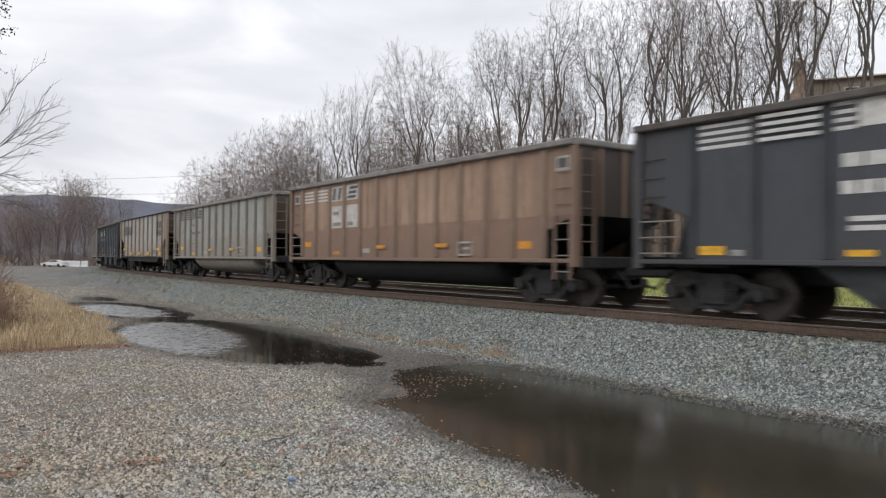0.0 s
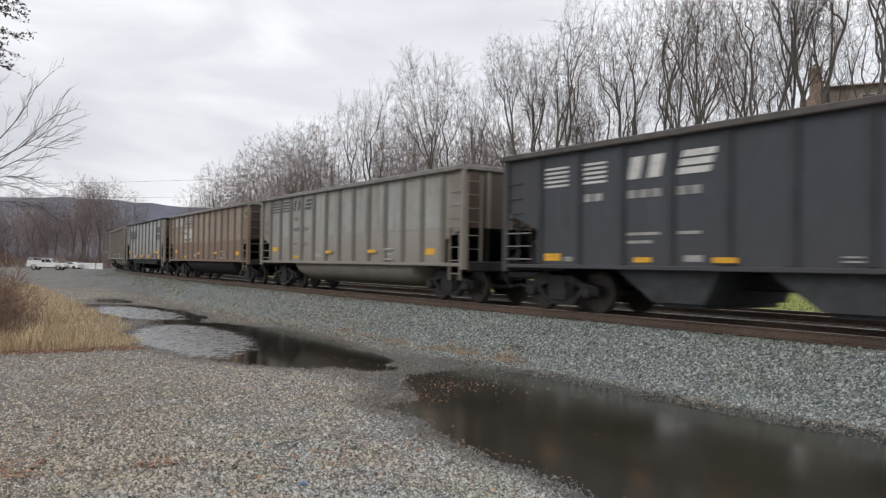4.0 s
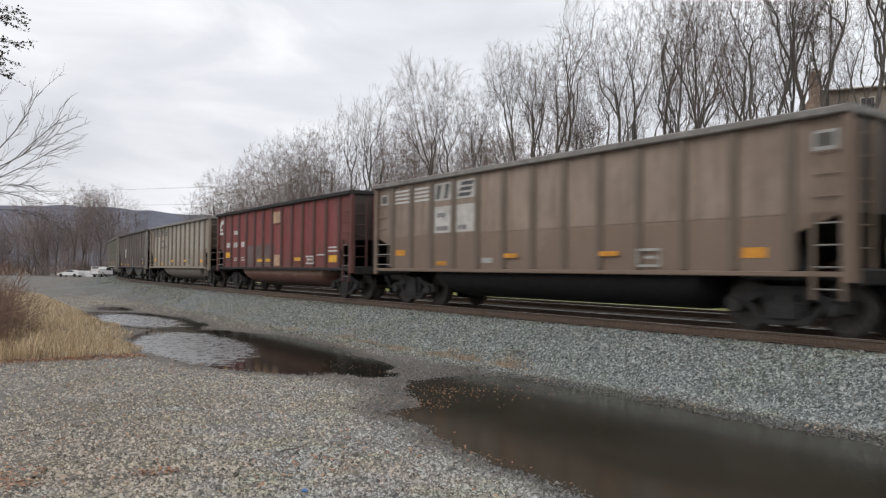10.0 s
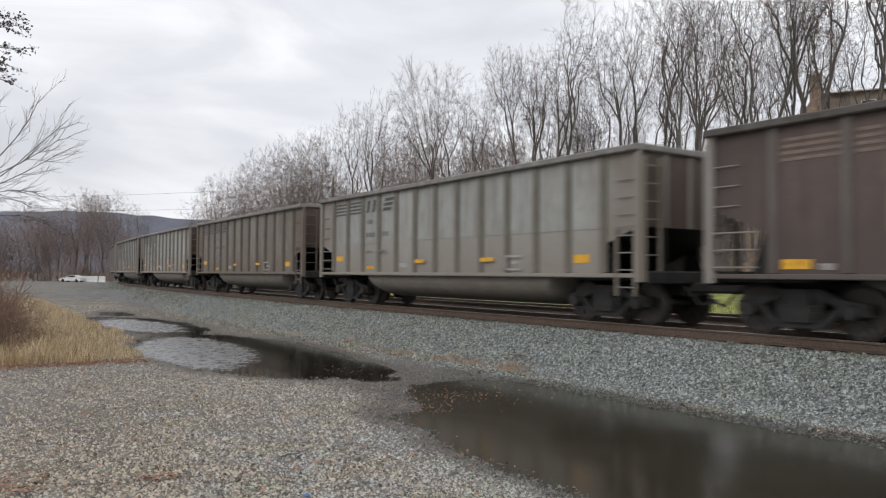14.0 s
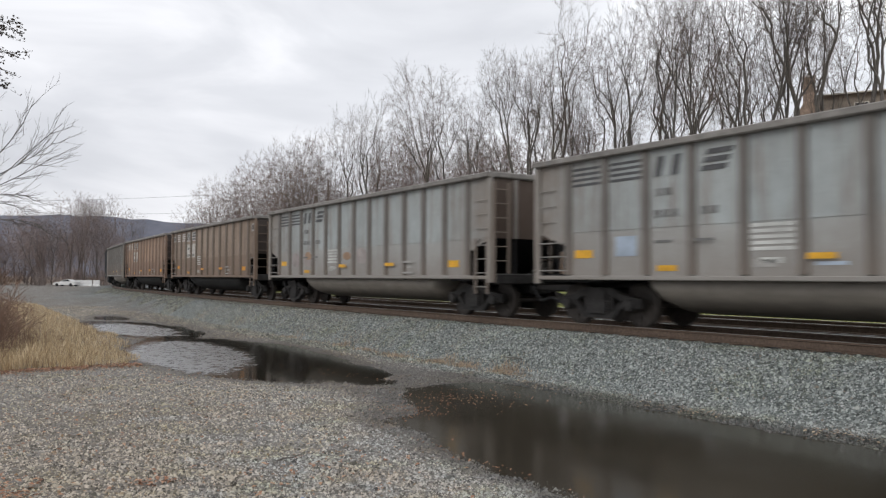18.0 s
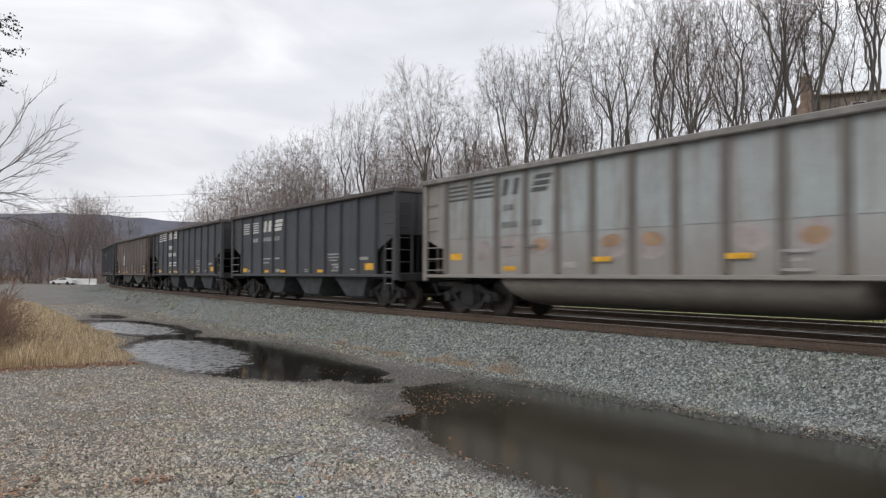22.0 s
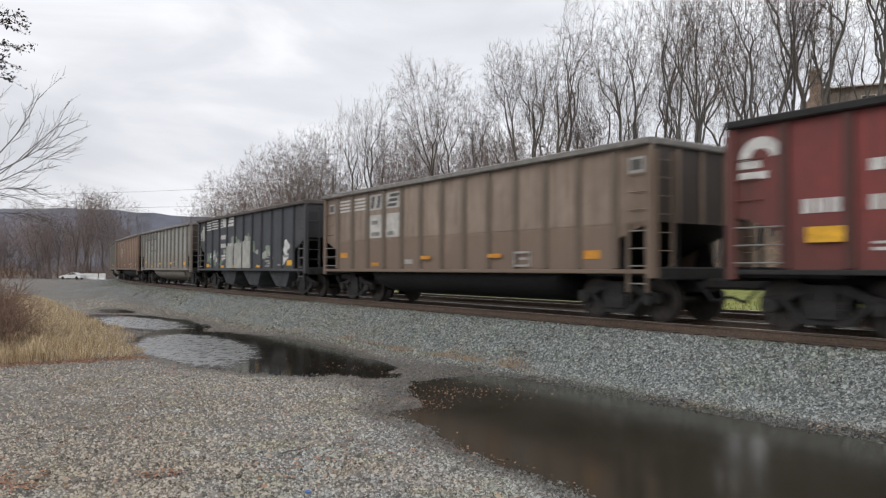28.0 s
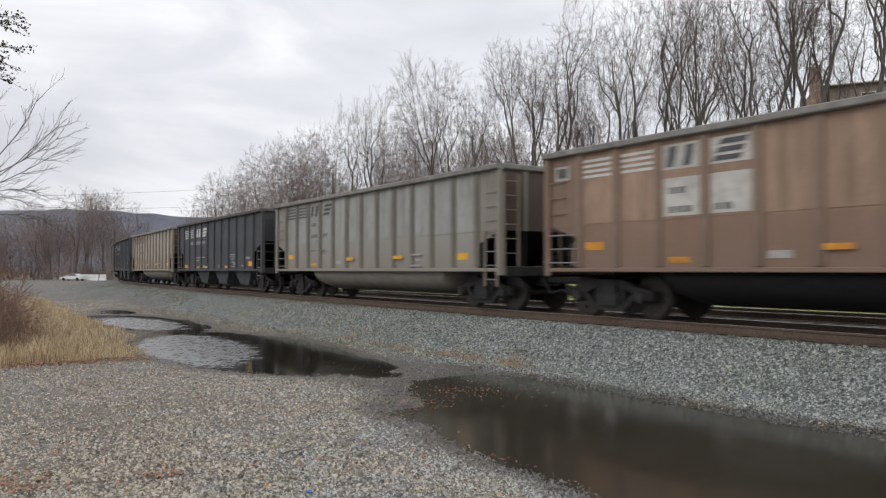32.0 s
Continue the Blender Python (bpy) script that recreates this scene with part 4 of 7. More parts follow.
def bubble_letters(seed, x0, x1, rise, inks):
    """A row of bulging letters: halo, pale body, dark heart and white glints, also over the ribs."""
    rnd = random.Random(seed)
    out = []
    x, i = x0, 0
    while x < x1:
        top = 2.0 + rise * (x - x0) / (x1 - x0) + rnd.uniform(-0.08, 0.08)
        mid, tall = (SILL + 0.1 + top) / 2, (top - SILL - 0.1) / 2
        out.append(("graffiti_halo", blob(x, mid + 0.12, 0.62, tall + 0.02, -1.534 - 0.0001 * i, rnd, 5, 0.1), inks[0]))
        out.append(("graffiti_body", blob(x, mid, 0.54, tall * 0.95, -1.537 - 0.0001 * i, rnd, 3, 0.14), inks[1 + i % 2]))
        out.append(("graffiti_heart", blob(x + 0.08, mid + 0.1, 0.34, tall * 0.6, -1.5402 - 0.0001 * i, rnd, 2, 0.3), inks[3 + (i * 2 + i // 3) % 3]))
        out.append(("graffiti_glint", blob(x - 0.12, mid + tall * 0.15, 0.2, tall * 0.22, -1.5432 - 0.0001 * i, rnd, 2, 0.35), inks[6]))
        out.append(("graffiti_glint", blob(x + 0.16, mid - tall * 0.4, 0.24, tall * 0.16, -1.5434 - 0.0001 * i, rnd, 2, 0.3), inks[6]))
        x += rnd.uniform(0.72, 0.9)
        i += 1
    for k, rx in enumerate(rib_places("gon")):
        if x0 - 0.3 < rx < x1:
            top = 1.95 + rise * (rx - x0) / (x1 - x0)
            cut = SILL + 0.1 + 0.55 * (top - SILL - 0.1)
            out.append(("graffiti_on_rib", Shape().box(rx - 0.066, rx + 0.066, -1.603, -1.6005, SILL + 0.09, cut), inks[1 + k % 2]))
            out.append(("graffiti_on_rib", Shape().box(rx - 0.066, rx + 0.066, -1.603, -1.6005, cut, top), inks[(0, 3, 6)[k % 3]]))
    return out


def spray_paint(name, c):
    return plain(name, c, 0.6, 0, 0.25, 2.5, 0.05)


G_BLUE, G_TEAL, G_PALE = spray_paint("deep_blue_spray", (0.03, 0.08, 0.30)), spray_paint("teal_spray", (0.07, 0.32, 0.36)), spray_paint("pale_blue_spray", (0.42, 0.5, 0.6))
G_WHITE, G_PINK = spray_paint("white_spray", (0.62, 0.63, 0.6)), spray_paint("pink_spray", (0.5, 0.3, 0.3))
def sprayed_tub():
    """Red tub under a band of coloured spray with a cream outline."""
    k = Nodes("red_tub_with_spray_paint", 0.6)
    cell = k.n.new("ShaderNodeSeparateColor")
    k.l.new(k.voronoi(1.3), cell.inputs[0])
    ink = k.ramp(cell.outputs[0], (0.0, (0.05, 0.28, 0.33)), (0.35, (0.03, 0.09, 0.30)), (0.6, (0.07, 0.27, 0.11)), (0.85, (0.10, 0.35, 0.38)))
    edge = k.voronoi(1.3, "Distance", "Object", "DISTANCE_TO_EDGE")
    c = k.mix(k.ramp(edge, (0.06, 1.0), (0.16, 0.0)), ink, (0.52, 0.45, 0.36))
    low = k.math("ADD", k.axis(2), k.math("MULTIPLY", k.noise(1.6, 4, 0.6), 0.3))
    c = k.mix(k.ramp(low, (0.66, 1.0), (0.76, 0.0)), c, (0.19, 0.12, 0.09))
    return k.done(k.mix(0.25, c, k.ramp(k.noise(5, 5, 0.65), (0.3, 0.6), (0.7, 1.25)), "MULTIPLY"), k.noise(28, 3, 0.6), 0.1, 0.005)


G_TAN = spray_paint("faded_tan_spray", (0.36, 0.235, 0.15))
G_ROSE = spray_paint("faint_rose_stain", (0.35, 0.31, 0.295))
G_DULL, G_SAGE = spray_paint("dull_white_spray", (0.40, 0.40, 0.36)), spray_paint("sage_green_spray", (0.20, 0.25, 0.185))

GON = "tub-bottom coal gondola with ribbed steel sides"
HOP = "three-bay coal hopper with ribbed steel sides on the rails"
CONSIST = (
    ("hop", "black", "black " + HOP), ("gon", "brown", "rust-brown dusty " + GON), ("gon", "grey", "light grey dusty " + GON),
    ("top", "bluish", "pale grey flat-bottom coal gondola with rust-streaked ribs and yellow tape"), ("hop", "black", "black " + HOP),
    ("gon", "grey", "light grey dusty " + GON), ("gon", "tan", "tan and brown two-tone dirty " + GON),
    ("top", "pale", "pale blue-grey flat-bottom coal gondola with dark ribs"), ("gon", "grey", "light grey dusty " + GON),
    ("gon", "grey", "light grey dusty " + GON), ("gon", "umber", "umber dusty " + GON), ("gon", "red", "oxide-red " + GON),
    ("gon", "cream", "cream-grey dusty " + GON), ("tub", "choc", "dark brown two-bay coal hopper with pale end ladders"),
    ("gon", "grey", "light grey dusty " + GON), ("gon", "drab", "grey-brown dusty " + GON), ("gon", "grey", "light grey dusty " + GON),
    ("gon", "pale", "pale grey " + GON), ("gon", "pale", "pale grey rust-spotted " + GON), ("gon", "umber", "umber dusty " + GON),
    ("gon", "brown", "rust-brown dusty " + GON), ("gon", "pale", "pale grey stained " + GON), ("hop", "black", "black " + HOP),
    ("hop", "black", "black " + HOP), ("tub", "choc", "dark brown two-bay coal hopper with faded markings"), ("hop", "navy", "blue-black " + HOP),
    ("gon", "red", "oxide-red coal gondola with blue and teal graffiti"), ("gon", "umber", "umber dusty " + GON),
    ("hop", "black", "black coal hopper with white and green graffiti"), ("gon", "grey", "light grey coal gondola with rusty ends"),
    ("gon", "brown", "rust-brown dusty " + GON), ("gon", "grey", "light grey dusty " + GON), ("hop", "black", "black " + HOP),
    ("gon", "cream", "cream-grey dusty " + GON), ("hop", "navy", "blue-black " + HOP), ("gon", "drab", "grey-brown dusty " + GON), ("hop", "black", "black " + HOP))
# small differences of the couplings from an even pitch
SLACK = (0.02, 0.0, -0.1, -0.1, -0.14, -0.19, -0.28, -0.07, -0.04, 0.01, -0.03, 0.05, 0.13, 0.24, 0.29, 0.26, 0.22, 0.18, 0.14, 0.09, 0.12,
         0.22, 0.32, 0.34, 0.22, 0.14, 0.06, 0.03, -0.03, -0.01, 0.01, -0.05, -0.01, -0.01, 0.0, 0.0, 0.0)

TRAIN = []
for j, (kind, colour, label) in enumerate(CONSIST):
    if kind == "gon" and colour == "red":
        marks = red_marks()
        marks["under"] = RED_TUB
    elif kind == "gon":
        dark = colour in ("brown", "tan", "umber")
        marks = gon_marks(M_ORANGE if colour in ("brown", "umber") else M_YELLOW, dark, dark)
    elif kind == "top":
        marks = top_marks()
    elif kind == "tub":
        marks = hop_marks()
        marks["bars"] = [b for b in marks["bars"] if b[0] in ("reflector", "stencil_box")] + [("name_patch", [(-3.5, -2.55, 1.74, 2.44)], M_PATCH), ("name_stain", stripes(-5.92, -4.96, 2.92, 3.3, 4) + stripes(-4.72, -4.3, 2.92, 3.3, 4) + [(-4.25, -3.78, 1.72, 2.4)], M_STAIN), ("number_bar", [(-3.4, -2.7, 2.05, 2.1), (-3.4, -2.7, 1.9, 1.95)], M_DUSTY), ("chalk_smear", [(-2.3, -1.6, 1.2, 1.55), (0.1, 0.8, 1.3, 1.7)], M_STAIN)]
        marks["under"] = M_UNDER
        marks["shapes"] = [("emblem_block", b, M_STAIN) for b in emblem(-4.2, 2.92, 0.62, 0.4, -1.542, 1.25)]
        if j == 13:
            marks["post"] = PAINTS["pale"]
    else:
        marks = hop_marks(j in (0, 23, 28))
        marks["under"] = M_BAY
    if j == 26:
        marks["bars"] = [q for q in marks["bars"] if q[0] != "greyed_panel"]
        marks["shapes"] = marks["shapes"] + bubble_letters(4, -2.6, 6.0, 0.45, (G_PINK, G_PALE, G_WHITE, G_BLUE, G_TEAL, G_BLUE, G_WHITE))
        marks["under"] = sprayed_tub()
    if j == 28:
        marks["shapes"] = marks["shapes"] + spray(((G_SAGE, 1.0, 1.2), (G_DULL, 0.8, 0.8)), 8, -1.9, 1.3, 2.0, 2.4, 12)
        marks["bars"].append(("graffiti_fill", [(x + 0.08, x + 1.13, SILL + 0.08, z) for x, z in ((-2.42, 2.15), (-1.21, 2.25), (0.0, 2.3))], G_DULL))
        marks["shapes"] += spray(((G_SAGE, 1.0, 0.8), (G_DULL, 0.7, 0.6), (G_WHITE, 0.3, 0.5)), 9, -5.8, -2.6, 1.2, 1.9, 14) + spray(((G_DULL, 1.0, 0.9),), 11, -6.95, -6.4, 2.5, 3.2, 6) + spray(((G_SAGE, 0.6, 0.8), (G_DULL, 0.6, 0.6)), 10, 1.6, 3.6, 1.4, 1.9, 9) + spray(((G_WHITE, 1.0, 0.9),), 12, 4.9, 5.4, 1.4, 2.0, 5)
    if j in (16, 18, 21):
        rnd = random.Random(j)
        rose, tan = {16: ((-4.7, -3.65, -0.5, 1.6), ()), 18: ((-4.7, -3.7, 0.5), (-3.6, -0.52)), 21: ((-4.7, -3.7, -2.6, -0.5, 0.5, 2.6, 3.7), (-2.65, -0.55, 0.5, 3.7))}[j]
        marks["shapes"] = marks["shapes"] + [("rose_stain", blob(x, 1.68 + rnd.uniform(-0.06, 0.06), 0.38, 0.24, -1.5345, rnd, 2, 0.1), G_ROSE) for x in rose]
        marks["shapes"] += [("rust_blotch", blob(x, 1.76 + rnd.uniform(-0.06, 0.06), 0.26, 0.14, -1.5405, rnd, 2, 0.08), G_TAN) for x in tan]
    if j == 16:
        marks["shapes"] += [("paint_smear", blob(x, z, rx, rz, -1.5475, random.Random(int(90 + 10 * x)), 2, 0.06), M_SMEAR) for x, z, rx, rz in ((-3.75, 2.6, 0.3, 0.36), (-2.65, 2.35, 0.34, 0.42), (-2.75, 1.7, 0.26, 0.3), (-4.75, 2.3, 0.3, 0.1))]
        marks["shapes"].append(("blue_chalk", blob(-0.5, 1.3, 0.3, 0.12, -1.5385, random.Random(5), 2, 0.15), G_PALE))
    if j in (17, 18):
        marks["bars"].append(("chalk_tag", [(-1.98, -1.2, z, z + 0.06) for z in (1.5, 1.6, 1.7, 1.8, 1.9)] + [(-1.8, -1.4, 1.28, 1.38)], G_WHITE))
    if j == 17:
        marks["bars"].append(("pale_patch", [(-4.98, -4.45, 1.46, 1.86), (-0.85, -0.35, 1.24, 1.3)], G_PALE))
    if j == 19:
        marks["bars"].append(("chalk_tag", [(-1.95, -1.25, z, z + 0.05) for z in (1.62, 1.72, 1.82, 1.92, 2.02)], G_WHITE))
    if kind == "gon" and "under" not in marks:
        marks["under"] = M_STEEL if colour in ("brown", "tan", "umber") else GREY_TUB
    TRAIN.append(coal_car(kind, colour, label, marks, M_RIMBROWN if colour in ("black", "navy", "choc") else (M_GRIME if colour == "red" or kind == "top" else M_DUSTY)))


def rear(j, t):
    """How far along the line the rear coupling of car j stands at t seconds."""
    return -11.628 + 15.1217 * t - 0.00143 * t * t - PITCH * (j - 1) + SLACK[j]


def car_pose(j, t):
    s0 = rear(j, t)
    s1 = rear(j - 1, t) if j else s0 + PITCH
    ax, ay, _ = track_at(s0)
    bx, by, _ = track_at(s1)
    return pose((ax + bx) / 2, (ay + by) / 2, RAIL, 0, 0, math.degrees(math.atan2(by - ay, bx - ax)))


# ---------------------------------------------------------------- ground, water, rails
def graded(lo, hi, n, centre, power):
    u = np.linspace(-1, 1, n)
    v = np.sign(u) * np.abs(u) ** power
    return centre + np.where(v < 0, v * (centre - lo), v * (hi - centre))


def build_ground():
    xs, ys = graded(-2500, 2500, 240, 0.0, 3.6), graded(-2000, 3000, 260, 11.0, 3.6)
    xs = np.concatenate([xs[(xs < -20.1) | (xs > 9.1)], np.arange(-20, 9.05, 0.15)])
    ys = np.concatenate([ys[(ys < 3.9) | (ys > 40.1)], np.arange(4, 40.05, 0.17)])
    xs.sort()
    ys.sort()
    gx, gy = np.meshgrid(xs, ys)
    gz = height(gx, gy)
    n, m = len(xs), len(ys)
    idx = np.arange(n * m).reshape(m, n)
    faces = np.stack([idx[:-1, :-1], idx[:-1, 1:], idx[1:, 1:], idx[1:, :-1]], -1).reshape(-1, 4)
    verts = np.stack([gx, gy, gz], -1).reshape(-1, 3)
    me = raw_mesh("ground", verts, faces, True)
    x, y = verts[:, 0], verts[:, 1]
    s, d = along(x, y)
    edge = 0.35 * wave(x, y, 1.1, 11)
    ballast = step(3.35 - d + 0.6 * edge, -0.3, 0.3) * step(d, -8.7, -8.0)
    turf = step(-d + edge, 8.1, 8.8) * (1 - step(-d + 3 * edge, 21, 25))
    litter = step(-d + 3 * edge, 20.5, 24)
    far = step(np.hypot(x, y), 150, 260) * step(d, 5, 15)
    zones = np.stack([ballast, turf, np.clip(litter + far, 0, 1), np.ones_like(s)], -1).astype(np.float32)
    me.color_attributes.new("zones", "FLOAT_COLOR", "POINT").data.foreach_set("color", zones.ravel())
    # train shade, oil and coal dust between the rails are painted in as damp
    shade_oil = np.maximum(step(1.15 - np.abs(d), 0.0, 0.4), step(1.15 - np.abs(d + 4.35), 0.0, 0.4)) * 0.9
    wet = np.maximum(damp(x, y, s, d), shade_oil)
    me.attributes.new("wetness", "FLOAT", "POINT").data.foreach_set("value", wet.astype(np.float32))
    me.materials.append(M_GROUND)
    return tagged(new("ground", me), "grey gravel lot, ballast bank, grass verge and leafy hillside", "ground", kind="structure")


build_ground()


def water(name, s0, s1, d0, d1, label, material):
    n, m = int((s1 - s0) / 0.12), int((d1 - d0) / 0.1)
    gs, gd = np.meshgrid(np.linspace(s0, s1, n), np.linspace(d1, d0, m))
    pts = np.array([(*off(a, b), 0.0) for a, b in zip(gs.ravel(), gd.ravel())])
    idx = np.arange(n * m).reshape(m, n)
    me = raw_mesh(name, pts, np.stack([idx[:-1, :-1], idx[1:, :-1], idx[1:, 1:], idx[:-1, 1:]], -1).reshape(-1, 4))
    if me.polygons[0].normal.z < 0:
        me.flip_normals()
    x, y = pts[:, 0], pts[:, 1]
    q = np.max([oval(gs.ravel(), gd.ravel(), *g) * g[3] for g in GUSTS], axis=0)
    q = q + 0.10 * wave(x, y, 2.5, 14) + 0.09 * wave(x, y, 9.0, 15)
    me.attributes.new("gust", "FLOAT", "POINT").data.foreach_set("value", step(q, -0.1, 0.5).astype(np.float32))
    me.materials.append(material)
    return tagged(new(name, me), label, "puddle", kind="structure")


water("water_1", 3.7, 26.0, 3.05, 9.6, "still murky brown puddle beside the ballast bank", M_WATER)
water("water_2", -10.2, 3.7, 3.6, 9.6, "shallow puddle mirroring the grey sky", M_RUFFLED)
water("water_3", -27.0, -10.2, 3.6, 9.0, "small shallow puddles mirroring the grey sky", M_RUFFLED)


def rail_line(d, s0, s1, name_at):
    """One rail: foot, web and head swept along the curve."""
    prof = [(-0.07, -0.17), (0.07, -0.17), (0.07, -0.155), (0.012, -0.135), (0.012, -0.045), (0.036, -0.035), (0.036, -0.004),
            (-0.036, -0.004), (-0.036, -0.035), (-0.012, -0.045), (-0.012, -0.135), (-0.07, -0.155)]
    body, head = [], []
    n = int((s1 - s0) / 2.0)
    for i in range(n + 1):
        s = s0 + (s1 - s0) * i / n
        body.append([(*off(s, d + u), RAIL + z) for u, z in prof])
        head.append([(*off(s, d + u), RAIL + z) for u, z in ((-0.03, -0.0035), (0.03, -0.0035), (0.03, -0.001), (0.026, 0.0), (-0.026, 0.0), (-0.03, -0.001))])
    rail = part("rail", Shape().loft(body), M_RAIL, name_at)
    part("rail_head", Shape().loft(head), M_RAILHEAD, rail, "polished running surface")


def build_track(centre, label):
    line = tagged(new("railway_track"), label, "railway track", kind="structure")
    for d in (-0.753, 0.753):
        rail_line(centre + d, -620, 520, line)
    tie = Shape().box(-0.115, 0.115, -1.3, 1.3, -0.17, 0, 0.012).mesh("tie")
    plate = Shape().box(-0.1, 0.1, -0.18, 0.18, 0, 0.018, 0.004).mesh("tie_plate")
    rnd = random.Random(3)
    for i in range(140):
        s = -52 + 0.52 * i
        x, y, a = track_at(s)
        x, y = off(s, centre)
        ob = part("tie", tie, M_TIE, line)
        ob.matrix_basis = pose(x, y, RAIL - 0.188, 0, 0, math.degrees(a) + rnd.uniform(-1, 1))
        if centre == 0 and s > -25:
            for d in (-0.753, 0.753):
                q = part("tie_plate", plate, M_RAIL, ob)
                q.location = (0, d, 0)
    return line


build_track(0.0, "rusty steel rails on dark timber ties in ballast")
build_track(-4.35, "second pair of rails on ties beyond the train")


# ---------------------------------------------------------------- loose stones
def stones(name, count, place, size, material, label, seed):
    r = np.random.RandomState(seed)
    x, y = place(r, count)
    z = height(x, y)
    # stones in the shallows stand out of the water
    keep = z > -0.05
    x, y, z = x[keep], y[keep], np.maximum(z[keep], -0.006)
    n = len(x)
    base = np.array([(1, 0, -0.5), (-1, 0, -0.5), (0, 1, -0.5), (0, -1, -0.5), (0.3, 0, 1), (-0.3, 0, 1)], dtype=float)
    tri = np.array([(0, 2, 4), (4, 2, 5), (2, 1, 5), (1, 3, 5), (3, 0, 4), (4, 5, 3)])
    v = base[None] * r.uniform(0.6, 1.35, (n, 6, 1)) + r.uniform(-0.35, 0.35, (n, 6, 3))
    sc = size * r.lognormal(0, 0.38, (n, 1, 1)) * np.array([1, 0.85, 0.58])[None, None]
    v = v * sc
    a = r.uniform(0, 6.283, n)
    c, q = np.cos(a)[:, None], np.sin(a)[:, None]
    vx = v[..., 0] * c - v[..., 1] * q + x[:, None]
    vy = v[..., 0] * q + v[..., 1] * c + y[:, None]
    vz = v[..., 2] + z[:, None] + size * 0.18
    verts = np.stack([vx, vy, vz], -1).reshape(-1, 3)
    faces = (tri[None] + 6 * np.arange(n)[:, None, None]).reshape(-1, 3)
    me = raw_mesh(name, verts, faces)
    s, d = along(x, y)
    wet = damp(x, y, s, d)
    me.attributes.new("wetness", "FLOAT", "POINT").data.foreach_set("value", np.repeat(wet, 6).astype(np.float32))
    me.materials.append(material)
    return tagged(new(name, me), label, "gravel", kind="stuff")


def lot(r, n):
    """Denser towards the camera, over the lot in view."""
    u = r.uniform(0, 1, n)
    dist = 5.2 + 19.0 * u ** 1.35
    a = r.uniform(-0.62, 0.62, n)
    x, y = dist * np.tan(a), dist
    s, d = along(x, y)
    ok = (d > 3.3) & (dip(x, y, s, d) + 0.05 * r.exponential(1.0, n) * wave(x, y, 3.1, 61) < 0.05)
    bare = step(wave(x, y, 0.9, 71) + 0.5 * wave(x, y, 2.6, 72) - 0.12 * x, 0.35, 1.0)
    ok &= r.uniform(0, 1, n) > 0.5 * bare
    return x[ok], y[ok]


def bank(r, n):
    s = -24 + 42 * r.uniform(0, 1, n) ** 0.6
    d = r.uniform(0.95, 3.98, n)
    pts = np.array([off(a, b) for a, b in zip(s, d)])
    return pts[:, 0], pts[:, 1]


stones("gravel_stones", 205000, lot, 0.0134, M_GRAVEL, "loose grey gravel scattered over the lot", 21)
def far_bank(r, n):
    s = -24 - 40 * r.uniform(0, 1, n) ** 1.3
    d = r.uniform(0.95, 3.5, n)
    pts = np.array([off(a, b) for a, b in zip(s, d)])
    return pts[:, 0], pts[:, 1]


def far_lot(r, n):
    s = -8 - 30 * r.uniform(0, 1, n) ** 1.3
    d = r.uniform(3.3, 9.0, n)
    pts = np.array([off(a, b) for a, b in zip(s, d)])
    x, y = pts[:, 0], pts[:, 1]
    ok = (dip(x, y, s, d) < 0.0) & (y > 23)
    return x[ok], y[ok]


stones("far_ballast_stones", 24000, far_bank, 0.024, M_BALLAST, "crushed blue-grey ballast along the curve", 23)
stones("far_gravel_stones", 20000, far_lot, 0.018, M_GRAVEL, "loose grey gravel round the far puddles", 24)
stones("ballast_stones", 104000, bank, 0.0180, M_BALLAST, "crushed blue-grey ballast stones on the track bank", 22)


# ---------------------------------------------------------------- trees and shrubs
def bark(name, a, b):
    k = Nodes(name, 0.9)
    n = k.noise(7, 5, 0.65, (1, 1, 0.25))
    c = k.mix(k.ramp(n, (0.3, 0.0), (0.7, 1.0)), a, b)
    c = k.mix(k.ramp(k.random(), (0.0, 0.0), (1.0, 0.5)), c, k.mix(1.0, c, (1.35, 1.2, 1.1), "MULTIPLY"))
    return k.done(c, n, 0.5, 0.03)


M_BARK = bark("grey_brown_bark", (0.07, 0.066, 0.062), (0.155, 0.145, 0.135))
M_TWIG = bark("brown_twigs", (0.10, 0.083, 0.075), (0.17, 0.142, 0.128))
M_HAZE = bark("pinkish_brown_twigs", (0.175, 0.143, 0.135), (0.28, 0.232, 0.215))
M_REDTWIG = bark("reddish_bramble_stems", (0.15, 0.098, 0.072), (0.28, 0.19, 0.14))


